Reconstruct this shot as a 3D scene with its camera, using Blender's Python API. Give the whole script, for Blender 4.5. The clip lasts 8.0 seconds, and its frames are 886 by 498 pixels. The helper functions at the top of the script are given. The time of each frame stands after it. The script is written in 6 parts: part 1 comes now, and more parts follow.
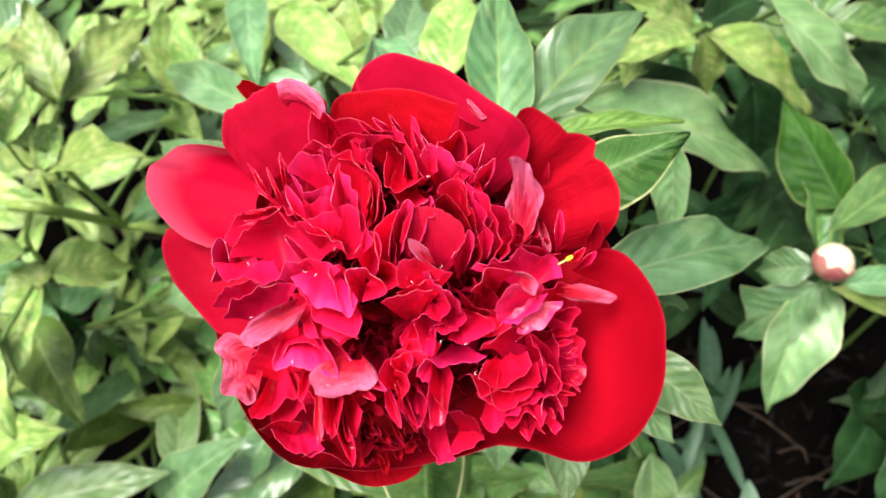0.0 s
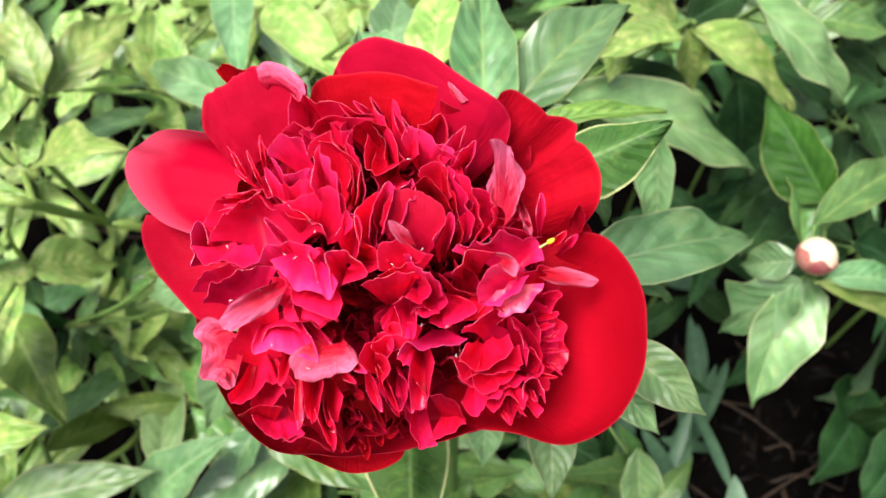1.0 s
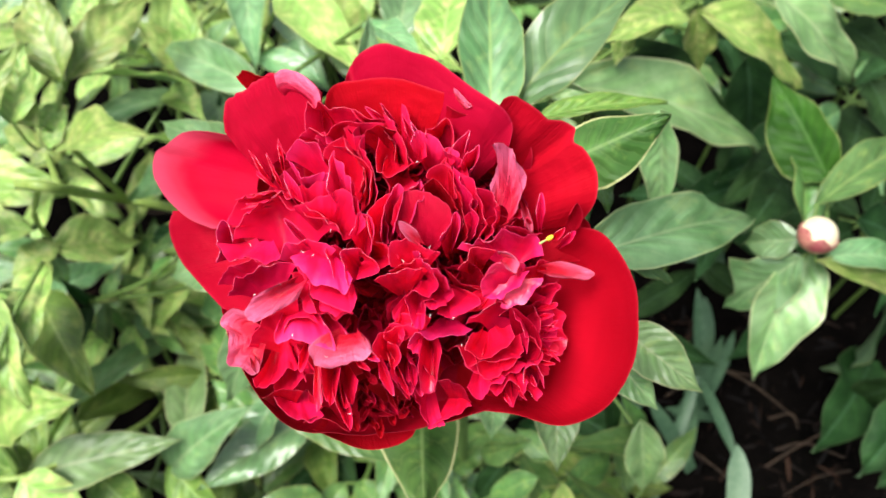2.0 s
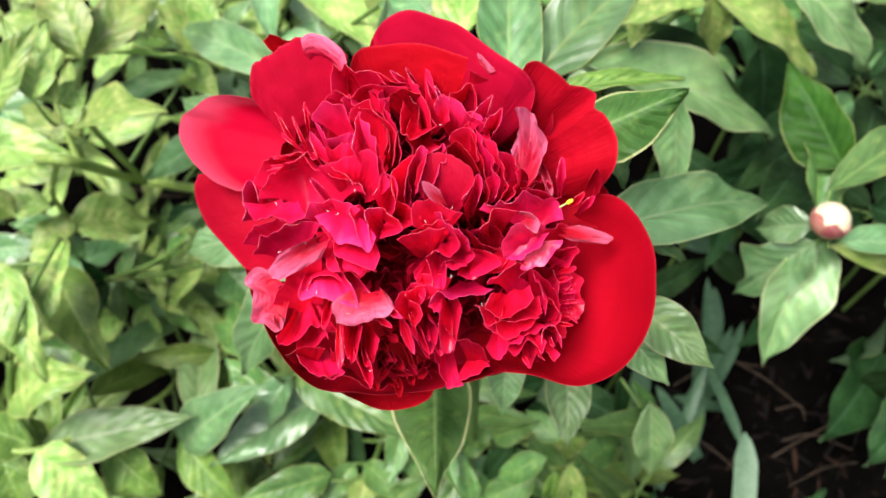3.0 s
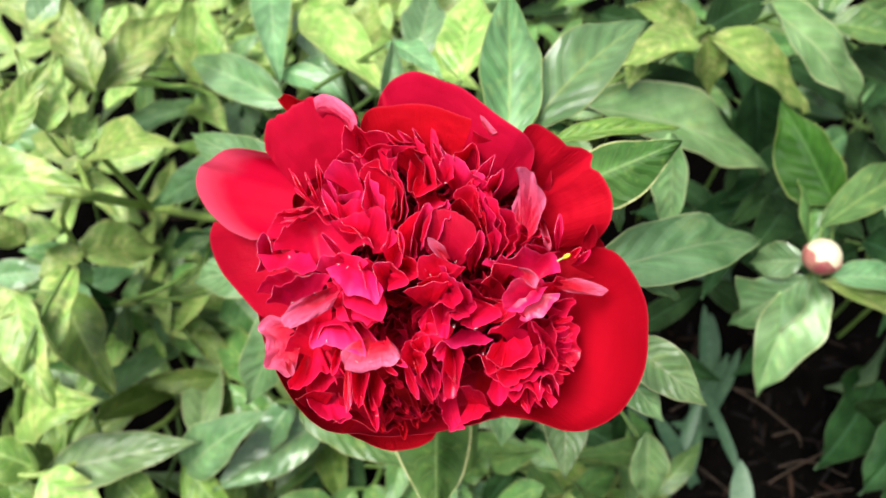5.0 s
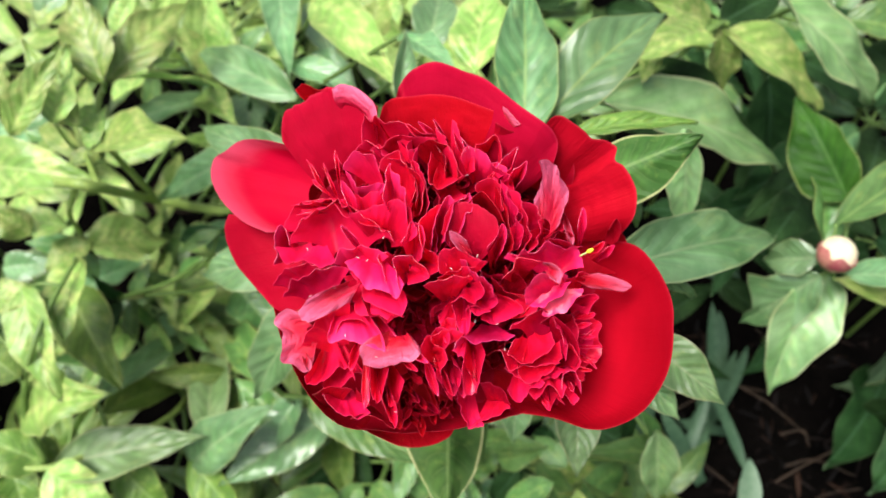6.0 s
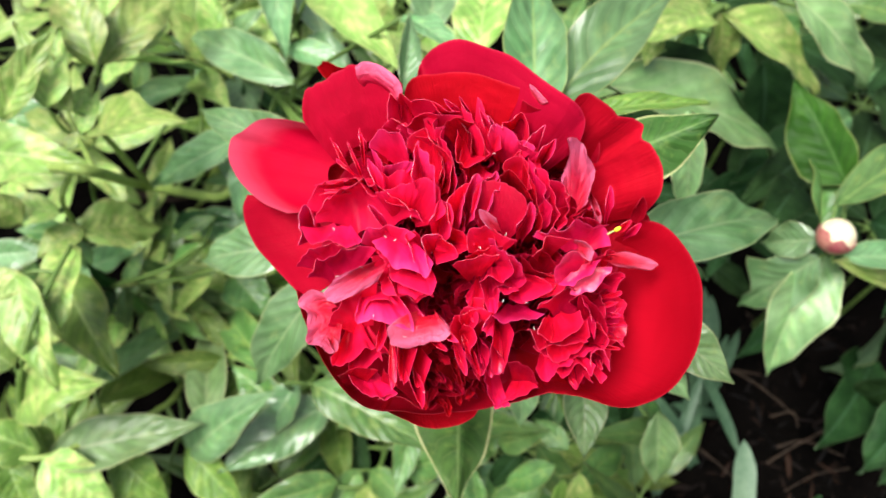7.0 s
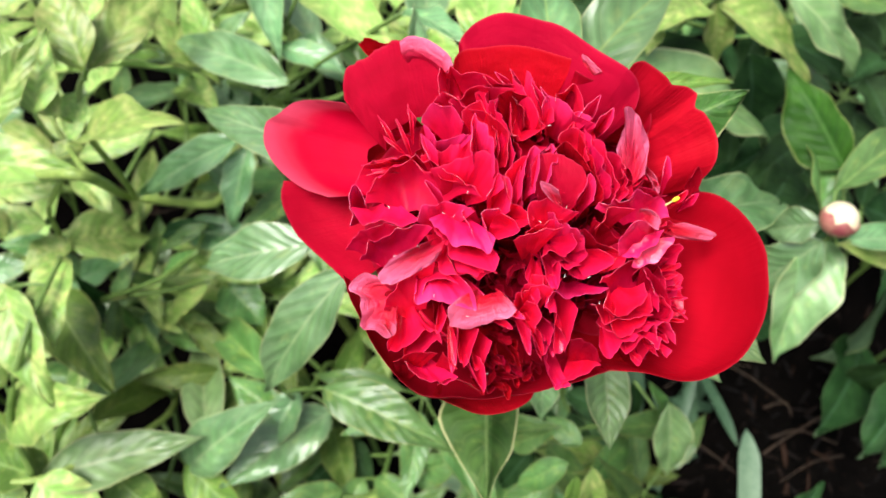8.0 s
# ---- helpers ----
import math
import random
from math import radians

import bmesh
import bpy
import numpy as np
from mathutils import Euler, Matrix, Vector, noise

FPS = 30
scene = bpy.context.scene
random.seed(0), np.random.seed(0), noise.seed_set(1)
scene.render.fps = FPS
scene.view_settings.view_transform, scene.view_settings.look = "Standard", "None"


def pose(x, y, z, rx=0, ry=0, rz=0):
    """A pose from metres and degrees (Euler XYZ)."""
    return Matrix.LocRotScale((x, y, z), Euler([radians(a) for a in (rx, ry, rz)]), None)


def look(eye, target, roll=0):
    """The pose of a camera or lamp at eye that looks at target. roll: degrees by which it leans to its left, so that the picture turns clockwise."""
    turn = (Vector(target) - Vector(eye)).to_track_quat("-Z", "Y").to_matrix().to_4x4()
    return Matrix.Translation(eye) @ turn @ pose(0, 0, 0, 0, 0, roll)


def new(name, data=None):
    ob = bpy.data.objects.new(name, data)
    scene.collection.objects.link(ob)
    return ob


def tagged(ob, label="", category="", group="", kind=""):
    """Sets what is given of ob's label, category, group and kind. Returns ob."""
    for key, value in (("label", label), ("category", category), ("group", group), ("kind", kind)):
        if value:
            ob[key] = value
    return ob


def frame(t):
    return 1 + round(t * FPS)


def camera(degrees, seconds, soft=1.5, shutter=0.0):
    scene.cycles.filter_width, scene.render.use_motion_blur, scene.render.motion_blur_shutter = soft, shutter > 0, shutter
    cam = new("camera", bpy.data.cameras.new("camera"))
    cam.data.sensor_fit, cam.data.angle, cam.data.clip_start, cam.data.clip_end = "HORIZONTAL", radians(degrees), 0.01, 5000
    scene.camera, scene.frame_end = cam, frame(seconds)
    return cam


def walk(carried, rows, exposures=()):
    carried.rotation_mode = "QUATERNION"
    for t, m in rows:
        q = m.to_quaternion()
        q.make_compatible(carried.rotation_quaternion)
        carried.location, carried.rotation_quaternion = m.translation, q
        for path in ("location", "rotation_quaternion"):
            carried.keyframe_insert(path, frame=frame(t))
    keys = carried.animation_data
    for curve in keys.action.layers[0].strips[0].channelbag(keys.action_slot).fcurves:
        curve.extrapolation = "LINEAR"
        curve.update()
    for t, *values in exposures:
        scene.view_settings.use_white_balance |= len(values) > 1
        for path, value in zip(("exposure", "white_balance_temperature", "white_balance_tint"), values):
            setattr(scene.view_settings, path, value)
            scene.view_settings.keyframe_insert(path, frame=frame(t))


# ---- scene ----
# The camera: a phone held over the bloom, drifting a few centimetres.
cam = camera(62.9, 8.0, soft=1.6)
cam.data.dof.use_dof = True
cam.data.dof.focus_distance = 0.235
cam.data.dof.aperture_fstop = 12.5
ROWS = [
    (0.0, 0.00041, 0.00044, 0.83995, 31.930, -0.073, 0.090),
    (0.5, 0.00487, -0.00663, 0.83293, 32.159, -0.274, -0.207),
    (1.0, 0.00291, -0.00443, 0.83586, 32.243, -0.733, -0.446),
    (1.5, 0.00520, -0.00414, 0.84873, 30.937, 0.657, -0.613),
    (2.8, 0.00183, -0.01405, 0.85677, 28.940, -0.537, 0.953),
    (3.0, 0.00010, -0.01679, 0.85342, 29.229, 0.301, 0.927),
    (3.5, -0.00795, -0.01253, 0.85775, 29.133, -0.831, 1.758),
    (4.0, -0.00412, -0.01278, 0.86346, 29.241, -0.552, 1.662),
    (4.5, -0.00254, -0.01479, 0.86739, 29.939, 0.194, 1.289),
    (4.7, -0.00132, -0.01236, 0.87267, 30.201, 0.179, 1.176),
    (5.8, -0.00558, -0.01411, 0.86439, 30.670, -0.184, 1.772),
    (6.0, -0.00794, -0.01117, 0.86666, 30.158, -0.018, 1.694),
    (6.5, -0.00970, -0.01479, 0.86579, 28.788, 0.124, 1.243),
    (7.0, -0.02338, -0.01327, 0.86315, 29.270, -1.128, 0.694),
    (7.5, -0.03383, -0.01068, 0.85665, 28.625, -2.056, -0.030),
    (8.0, -0.05302, -0.01906, 0.84946, 30.384, -2.405, -2.354),
]
EXPOSURE = 0.70
walk(cam, [(t, pose(x, y, z, rx, ry, rz)) for t, x, y, z, rx, ry, rz in ROWS], [(0.0, EXPOSURE + 0.12), (1.5, EXPOSURE + 0.10), (3.0, EXPOSURE), (4.5, EXPOSURE), (6.0, EXPOSURE - 0.08), (7.5, EXPOSURE), (8.0, EXPOSURE)])

# Light: a bright, thinly clouded sky with a wide veiled sun high to one side.
SUN_ELEVATION, SUN_AZIMUTH = 67.0, -108.0
world = bpy.data.worlds.new("sky")
world.use_nodes = True
scene.world = world
wn, wl = world.node_tree.nodes, world.node_tree.links
sky = wn.new("ShaderNodeTexSky")
sky.sky_type, sky.sun_disc = "NISHITA", False
sky.sun_elevation, sky.sun_rotation = radians(SUN_ELEVATION), radians(SUN_AZIMUTH)
sky.air_density, sky.dust_density = 1.0, 4.0
pale = wn.new("ShaderNodeHueSaturation")
pale.inputs["Saturation"].default_value = 0.42
wl.new(sky.outputs["Color"], pale.inputs["Color"])
wl.new(pale.outputs["Color"], wn["Background"].inputs["Color"])
wn["Background"].inputs["Strength"].default_value = 0.125
sun = new("sun", bpy.data.lights.new("sun", "SUN"))
sun.data.energy, sun.data.angle, sun.data.color = 3.4, radians(38), (1.0, 0.97, 0.94)
away = Vector((math.sin(radians(SUN_AZIMUTH)) * math.cos(radians(SUN_ELEVATION)), math.cos(radians(SUN_AZIMUTH)) * math.cos(radians(SUN_ELEVATION)), math.sin(radians(SUN_ELEVATION))))
sun.matrix_basis = look(away * 4, (0, 0, 0))


# ---- materials ----
class Nodes:
    """A node material under construction."""

    def __init__(self, name):
        self.mat = bpy.data.materials.new(name)
        self.mat.use_nodes = True
        self.tree = self.mat.node_tree
        self.bsdf = self.tree.nodes["Principled BSDF"]
        self.out = self.tree.nodes["Material Output"]

    def put(self, socket, value):
        if isinstance(value, bpy.types.NodeSocket):
            self.tree.links.new(value, socket)
        else:
            socket.default_value = value

    def math(self, op, a, b=0.0, c=0.0, clamp=False):
        n = self.tree.nodes.new("ShaderNodeMath")
        n.operation, n.use_clamp = op, clamp
        for s, v in zip(n.inputs, (a, b, c)):
            self.put(s, v)
        return n.outputs[0]

    def step(self, value, low, high, to_low=0.0, to_high=1.0):
        n = self.tree.nodes.new("ShaderNodeMapRange")
        n.interpolation_type = "SMOOTHSTEP"
        for key, v in (("Value", value), ("From Min", low), ("From Max", high), ("To Min", to_low), ("To Max", to_high)):
            self.put(n.inputs[key], v)
        return n.outputs["Result"]

    def mix(self, fac, a, b):
        n = self.tree.nodes.new("ShaderNodeMix")
        n.data_type = "RGBA"
        self.put(n.inputs[0], fac)
        self.put(n.inputs[6], a if isinstance(a, bpy.types.NodeSocket) else (*a, 1))
        self.put(n.inputs[7], b if isinstance(b, bpy.types.NodeSocket) else (*b, 1))
        return n.outputs[2]

    def noise(self, scale, detail=3.0, rough=0.55, vector=None, shift=None):
        n = self.tree.nodes.new("ShaderNodeTexNoise")
        n.inputs["Scale"].default_value, n.inputs["Detail"].default_value, n.inputs["Roughness"].default_value = scale, detail, rough
        if vector is None:
            vector = self.tree.nodes.new("ShaderNodeTexCoord").outputs["Object"]
        if shift is not None:
            add = self.tree.nodes.new("ShaderNodeVectorMath")
            add.operation = "ADD"
            self.put(add.inputs[0], vector)
            self.put(add.inputs[1], shift)
            vector = add.outputs[0]
        self.put(n.inputs["Vector"], vector)
        return n.outputs["Fac"]

    def uv(self):
        n = self.tree.nodes.new("ShaderNodeSeparateXYZ")
        self.tree.links.new(self.tree.nodes.new("ShaderNodeTexCoord").outputs["UV"], n.inputs[0])
        return n.outputs[0], n.outputs[1]

    def stretched(self, u, v, su, sv):
        n = self.tree.nodes.new("ShaderNodeCombineXYZ")
        self.put(n.inputs[0], self.math("MULTIPLY", u, su))
        self.put(n.inputs[1], self.math("MULTIPLY", v, sv))
        self.put(n.inputs[2], self.math("MULTIPLY", self.random(), 40.0))
        return n.outputs[0]

    def random(self):
        return self.tree.nodes.new("ShaderNodeObjectInfo").outputs["Random"]

    def shade(self, color, value, hue=0.5, saturation=1.0):
        n = self.tree.nodes.new("ShaderNodeHueSaturation")
        self.put(n.inputs["Color"], color)
        self.put(n.inputs["Value"], value)
        self.put(n.inputs["Hue"], hue)
        self.put(n.inputs["Saturation"], saturation)
        return n.outputs["Color"]

    def bump(self, height, strength, distance):
        n = self.tree.nodes.new("ShaderNodeBump")
        n.inputs["Strength"].default_value, n.inputs["Distance"].default_value = strength, distance
        self.put(n.inputs["Height"], height)
        self.put(self.bsdf.inputs["Normal"], n.outputs["Normal"])

    def finish(self, color, rough, specular=0.5, through_light=0.0, through_color=None):
        self.put(self.bsdf.inputs["Base Color"], color)
        self.put(self.bsdf.inputs["Roughness"], rough)
        self.put(self.bsdf.inputs["Specular IOR Level"], specular)
        if through_light:
            t = self.tree.nodes.new("ShaderNodeBsdfTranslucent")
            self.put(t.inputs["Color"], through_color or color)
            m = self.tree.nodes.new("ShaderNodeMixShader")
            m.inputs[0].default_value = through_light
            self.tree.links.new(self.bsdf.outputs[0], m.inputs[1])
            self.tree.links.new(t.outputs[0], m.inputs[2])
            self.tree.links.new(m.outputs[0], self.out.inputs["Surface"])
        return self.mat


def leaf_material(name, deep, light, yellow, mottled, rough=0.36, vein=(0.30, 0.42, 0.12), edge=(0.45, 0.45, 0.14), gloss=0.55, margin=0.42):
    """Peony foliage: pale midrib, slanting side veins, a thin light margin, and yellowish mottling."""
    k = Nodes(name)
    u, v = k.uv()
    across = k.math("MULTIPLY", k.math("ABSOLUTE", k.math("SUBTRACT", u, 0.5)), 2.0)
    rnd = k.random()
    cloud = k.noise(38.0, 3.0, 0.6, shift=None)
    green = k.mix(k.step(cloud, 0.3, 0.72), deep, light)
    blot = k.noise(1.0, 4.0, 0.62, vector=k.stretched(u, v, 4.0, 8.0))
    spread = k.math("MULTIPLY", k.step(blot, 0.62 - 0.22 * mottled, 0.70), mottled)
    green = k.mix(spread, green, yellow)
    wobble = k.noise(1.0, 2.0, vector=k.stretched(u, v, 3.0, 3.0))
    phase = k.math("ADD", k.math("SUBTRACT", k.math("MULTIPLY", v, 8.0), k.math("MULTIPLY", across, 2.1)), k.math("MULTIPLY", wobble, 1.1))
    ridge = k.math("PINGPONG", phase, 0.5)
    side = k.math("MULTIPLY", k.step(ridge, 0.075, 0.0), k.step(across, 0.97, 0.5))
    rib = k.step(across, 0.075, 0.02)
    fine = k.noise(420.0, 2.0)
    # Highlight streaks between the side veins, put in as lighter green.
    quilt_highlight = k.math("MULTIPLY", k.step(ridge, 0.05, 0.5), k.step(across, 1.0, 0.3))
    patch = k.noise(1.0, 3.0, 0.6, vector=k.stretched(u, v, 1.6, 2.2))
    green = k.shade(green, k.math("ADD", 0.78, k.math("ADD", k.math("MULTIPLY", quilt_highlight, 0.26), k.math("MULTIPLY", k.step(patch, 0.3, 0.7), 0.32))))
    green = k.mix(k.math("MULTIPLY", side, 0.22), green, vein)
    green = k.mix(k.math("MULTIPLY", rib, 0.55), green, vein)
    green = k.mix(k.math("MULTIPLY", k.step(across, 0.965 - 0.06 * margin, 0.98), margin), green, edge)
    green = k.shade(green, k.math("ADD", 0.78, k.math("MULTIPLY", rnd, 0.44)), k.math("ADD", 0.487, k.math("MULTIPLY", rnd, 0.026)))
    pillow = k.math("ADD", k.math("MULTIPLY", ridge, 1.6), k.math("MULTIPLY", fine, 0.12))
    pillow = k.math("SUBTRACT", pillow, k.math("MULTIPLY", k.step(across, 0.25, 0.0), 0.45))
    pillow = k.math("ADD", pillow, k.math("MULTIPLY", cloud, 0.6))
    k.bump(pillow, 0.5, 0.0012)
    return k.finish(green, k.math("ADD", rough, k.math("MULTIPLY", cloud, 0.16)), gloss, 0.24, k.shade(green, 1.5, 0.48, 1.1))


def petal_material(name, tint, deep, rim, rough=0.42, through_light=0.3, vary=0.2, tip_tint=None, start=0.35, gloss=0.07, relief=1.0):
    """Silky petal: fine streaks from claw to rim, faint hue drift, and a paler, thinner edge."""
    k = Nodes(name)
    u, v = k.uv()
    rnd = k.random()
    streak = k.noise(1.0, 3.0, 0.6, vector=k.stretched(u, v, 46.0, 1.6))
    cloud = k.noise(1.0, 2.0, 0.5, vector=k.stretched(u, v, 3.0, 3.0))
    color = k.mix(k.step(cloud, 0.25, 0.75), deep, tint)
    color = k.mix(k.math("MULTIPLY", k.step(streak, 0.42, 0.75), 0.25), color, deep)
    if tip_tint:
        color = k.mix(k.step(k.math("ADD", v, k.math("MULTIPLY", k.math("SUBTRACT", cloud, 0.5), 0.35)), start, 1.0), color, tip_tint)
    color = k.mix(k.math("MULTIPLY", k.step(v, 0.965, 1.0), 0.26), color, rim)
    color = k.shade(color, k.math("ADD", 1.0 - vary / 2, k.math("MULTIPLY", rnd, vary)), k.math("ADD", 0.495, k.math("MULTIPLY", rnd, 0.008)))
    rumple = k.noise(1.0, 3.0, 0.55, vector=k.stretched(u, v, 7.0, 5.0))
    height = k.math("ADD", k.math("MULTIPLY", streak, 0.5), k.math("ADD", cloud, k.math("MULTIPLY", rumple, 0.9)))
    k.bump(height, min(1.0, 0.35 * relief), 0.0007 * relief)
    k.put(k.bsdf.inputs["Sheen Weight"], 0.0)
    k.put(k.bsdf.inputs["Sheen Tint"], (1.0, 0.5, 0.6, 1))
    return k.finish(color, rough, gloss, through_light, color)


def plain_material(name, a, b, scale, rough, relief=0.3, depth=0.001, through_light=0.0, specular=0.4):
    """Two tones mingled at two scales, with fine relief."""
    k = Nodes(name)
    big, small = k.noise(scale, 4.0, 0.6), k.noise(scale * 7, 3.0, 0.6)
    fac = k.math("ADD", k.math("MULTIPLY", big, 0.6), k.math("MULTIPLY", small, 0.4))
    color = k.mix(k.step(fac, 0.33, 0.67), a, b)
    color = k.shade(color, k.math("ADD", 0.85, k.math("MULTIPLY", k.random(), 0.3)))
    k.bump(fac, relief, depth)
    return k.finish(color, rough, specular, through_light)


LEAF = {
    "g": leaf_material("leaf_green", (0.066, 0.168, 0.034), (0.135, 0.275, 0.076), (0.33, 0.42, 0.10), 0.4, 0.28, gloss=0.7),
    "m": leaf_material("leaf_mottled", (0.180, 0.335, 0.058), (0.285, 0.455, 0.110), (0.50, 0.56, 0.185), 0.9, 0.32, (0.40, 0.48, 0.165), (0.50, 0.51, 0.19)),
    "p": leaf_material("leaf_pale", (0.105, 0.240, 0.082), (0.210, 0.375, 0.165), (0.36, 0.46, 0.17), 0.35, 0.23, (0.36, 0.48, 0.24), (0.60, 0.60, 0.30), 0.95),
    "y": leaf_material("leaf_yellow_green", (0.078, 0.160, 0.020), (0.145, 0.250, 0.045), (0.29, 0.37, 0.080), 0.6, 0.40, gloss=0.4),
    "c": leaf_material("leaf_cream_edged", (0.036, 0.095, 0.014), (0.080, 0.165, 0.034), (0.22, 0.30, 0.07), 0.3, 0.45, (0.20, 0.30, 0.09), (0.62, 0.60, 0.28), 0.35, 0.8),
    # Leaf green with the shade of the gaps put into its colour.
    "d": leaf_material("leaf_shaded", (0.013, 0.040, 0.010), (0.028, 0.072, 0.020), (0.12, 0.2, 0.073), 0.0, 0.5, (0.06, 0.13, 0.061), (0.10, 0.15, 0.061), 0.12),
    # Saturated leaf green, its shade put into the colour, for one folded leaf.
    "s": leaf_material("leaf_shaded_green", (0.020, 0.066, 0.006), (0.042, 0.108, 0.013), (0.12, 0.2, 0.04), 0.1, 0.42, (0.08, 0.16, 0.04), (0.35, 0.36, 0.12), 0.14),
    # Paler copy of the leaf green: sky sheen put into the colour.
    "w": leaf_material("leaf_pale_sheen", (0.150, 0.300, 0.095), (0.270, 0.435, 0.180), (0.36, 0.46, 0.15), 0.4, 0.28, (0.42, 0.52, 0.26), (0.62, 0.62, 0.32), 0.65, 0.6),
    "b": leaf_material("leaf_bluish", (0.086, 0.210, 0.066), (0.168, 0.330, 0.132), (0.30, 0.42, 0.14), 0.4, 0.26, gloss=0.8),
}
UNDER = leaf_material("leaf_underside", (0.16, 0.27, 0.13), (0.24, 0.36, 0.18), (0.32, 0.42, 0.15), 0.2, 0.55, (0.30, 0.42, 0.18))
PETAL = {
    "r": petal_material("petal_red", (0.53, 0.004, 0.021), (0.42, 0.003, 0.014), (0.75, 0.06, 0.11), 0.5, through_light=0.22, gloss=0.04, relief=1.8),
    "i": petal_material("petal_satin", (0.88, 0.006, 0.070), (0.70, 0.004, 0.036), (0.96, 0.09, 0.22), 0.34, 0.11, tip_tint=(0.88, 0.009, 0.078), start=0.6, gloss=0.5, relief=0.9),
    "d": petal_material("petal_crimson", (0.50, 0.002, 0.022), (0.33, 0.001, 0.012), (0.8, 0.03, 0.10), 0.36, 0.10, gloss=0.22, relief=1.5),
    "m": petal_material("petal_magenta", (0.88, 0.008, 0.10), (0.74, 0.005, 0.056), (0.96, 0.12, 0.28), 0.30, 0.11, tip_tint=(0.90, 0.022, 0.15), start=0.5, gloss=0.65, relief=0.9),
    "p": petal_material("petal_pale", (0.74, 0.012, 0.06), (0.66, 0.006, 0.035), (0.90, 0.30, 0.38), 0.36, 0.25, tip_tint=(0.80, 0.14, 0.27), start=0.3, gloss=0.35, relief=2.4),
    # Darker copy of the red, shade put in, mostly for hollow and backing petals.
    "e": petal_material("petal_red_darkened", (0.46, 0.003, 0.018), (0.36, 0.002, 0.012), (0.6, 0.04, 0.08), 0.5, through_light=0.2, gloss=0.05, relief=1.6),
    # Red with a pink tip: the sheen there is put into the colour.
    "f": petal_material("petal_sheen_tip", (0.64, 0.003, 0.028), (0.56, 0.002, 0.020), (0.70, 0.10, 0.15), 0.5, tip_tint=(0.72, 0.07, 0.13), start=0.6, gloss=0.03),
}
STEM = plain_material("stem_green", (0.075, 0.145, 0.028), (0.14, 0.225, 0.05), 60.0, 0.45, through_light=0.0)
STEM_LIGHT = plain_material("stem_light_green", (0.16, 0.26, 0.05), (0.28, 0.37, 0.09), 60.0, 0.45)
STEM_PALE = plain_material("stem_yellow", (0.34, 0.38, 0.12), (0.46, 0.46, 0.18), 60.0, 0.5)
# Far darker than bare earth: the plants' shade is put into the colour.
SOIL_SHADED = plain_material("soil", (0.0008, 0.0007, 0.0006), (0.0036, 0.0028, 0.0024), 30.0, 0.95, 0.9, 0.006, specular=0.03)
DRY = plain_material("dry_straw", (0.030, 0.020, 0.012), (0.075, 0.047, 0.028), 50.0, 0.8)
# Litter browns, darkened as well with the plants' shade.
k = Nodes("litter_brown")
tone = k.tree.nodes.new("ShaderNodeNewGeometry").outputs["Random Per Island"]
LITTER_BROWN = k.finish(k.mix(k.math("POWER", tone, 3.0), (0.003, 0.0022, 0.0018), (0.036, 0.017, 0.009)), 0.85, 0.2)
GRASS = plain_material("grass_blade_green", (0.05, 0.12, 0.06), (0.10, 0.19, 0.10), 25.0, 0.45, through_light=0.2)
GRASS_PALE = plain_material("grass_blade_pale", (0.11, 0.19, 0.11), (0.18, 0.27, 0.165), 25.0, 0.4, through_light=0.2)
BUD = plain_material("bud_cream", (0.74, 0.68, 0.44), (0.62, 0.46, 0.32), 60.0, 0.3, specular=0.6)
SEPAL = plain_material("sepal_maroon", (0.30, 0.05, 0.07), (0.42, 0.20, 0.14), 60.0, 0.35, specular=0.6)
POLLEN = plain_material("anther_yellow", (0.85, 0.62, 0.02), (0.75, 0.70, 0.05), 300.0, 0.7)
CRUMB = plain_material("fleck_white", (0.75, 0.62, 0.60), (0.85, 0.80, 0.76), 500.0, 0.6)


# ---- building blocks ----
def part(name, data, material, parent, label=""):
    """One mesh object under a thing or a part; material may be a list for several slots."""
    for m in material if isinstance(material, (list, tuple)) else [material]:
        data.materials.append(m)
    ob = new(name, data)
    ob.parent = parent
    return tagged(ob, label)


def thing(name, label, category, group=""):
    return tagged(new(name), label, category, group)


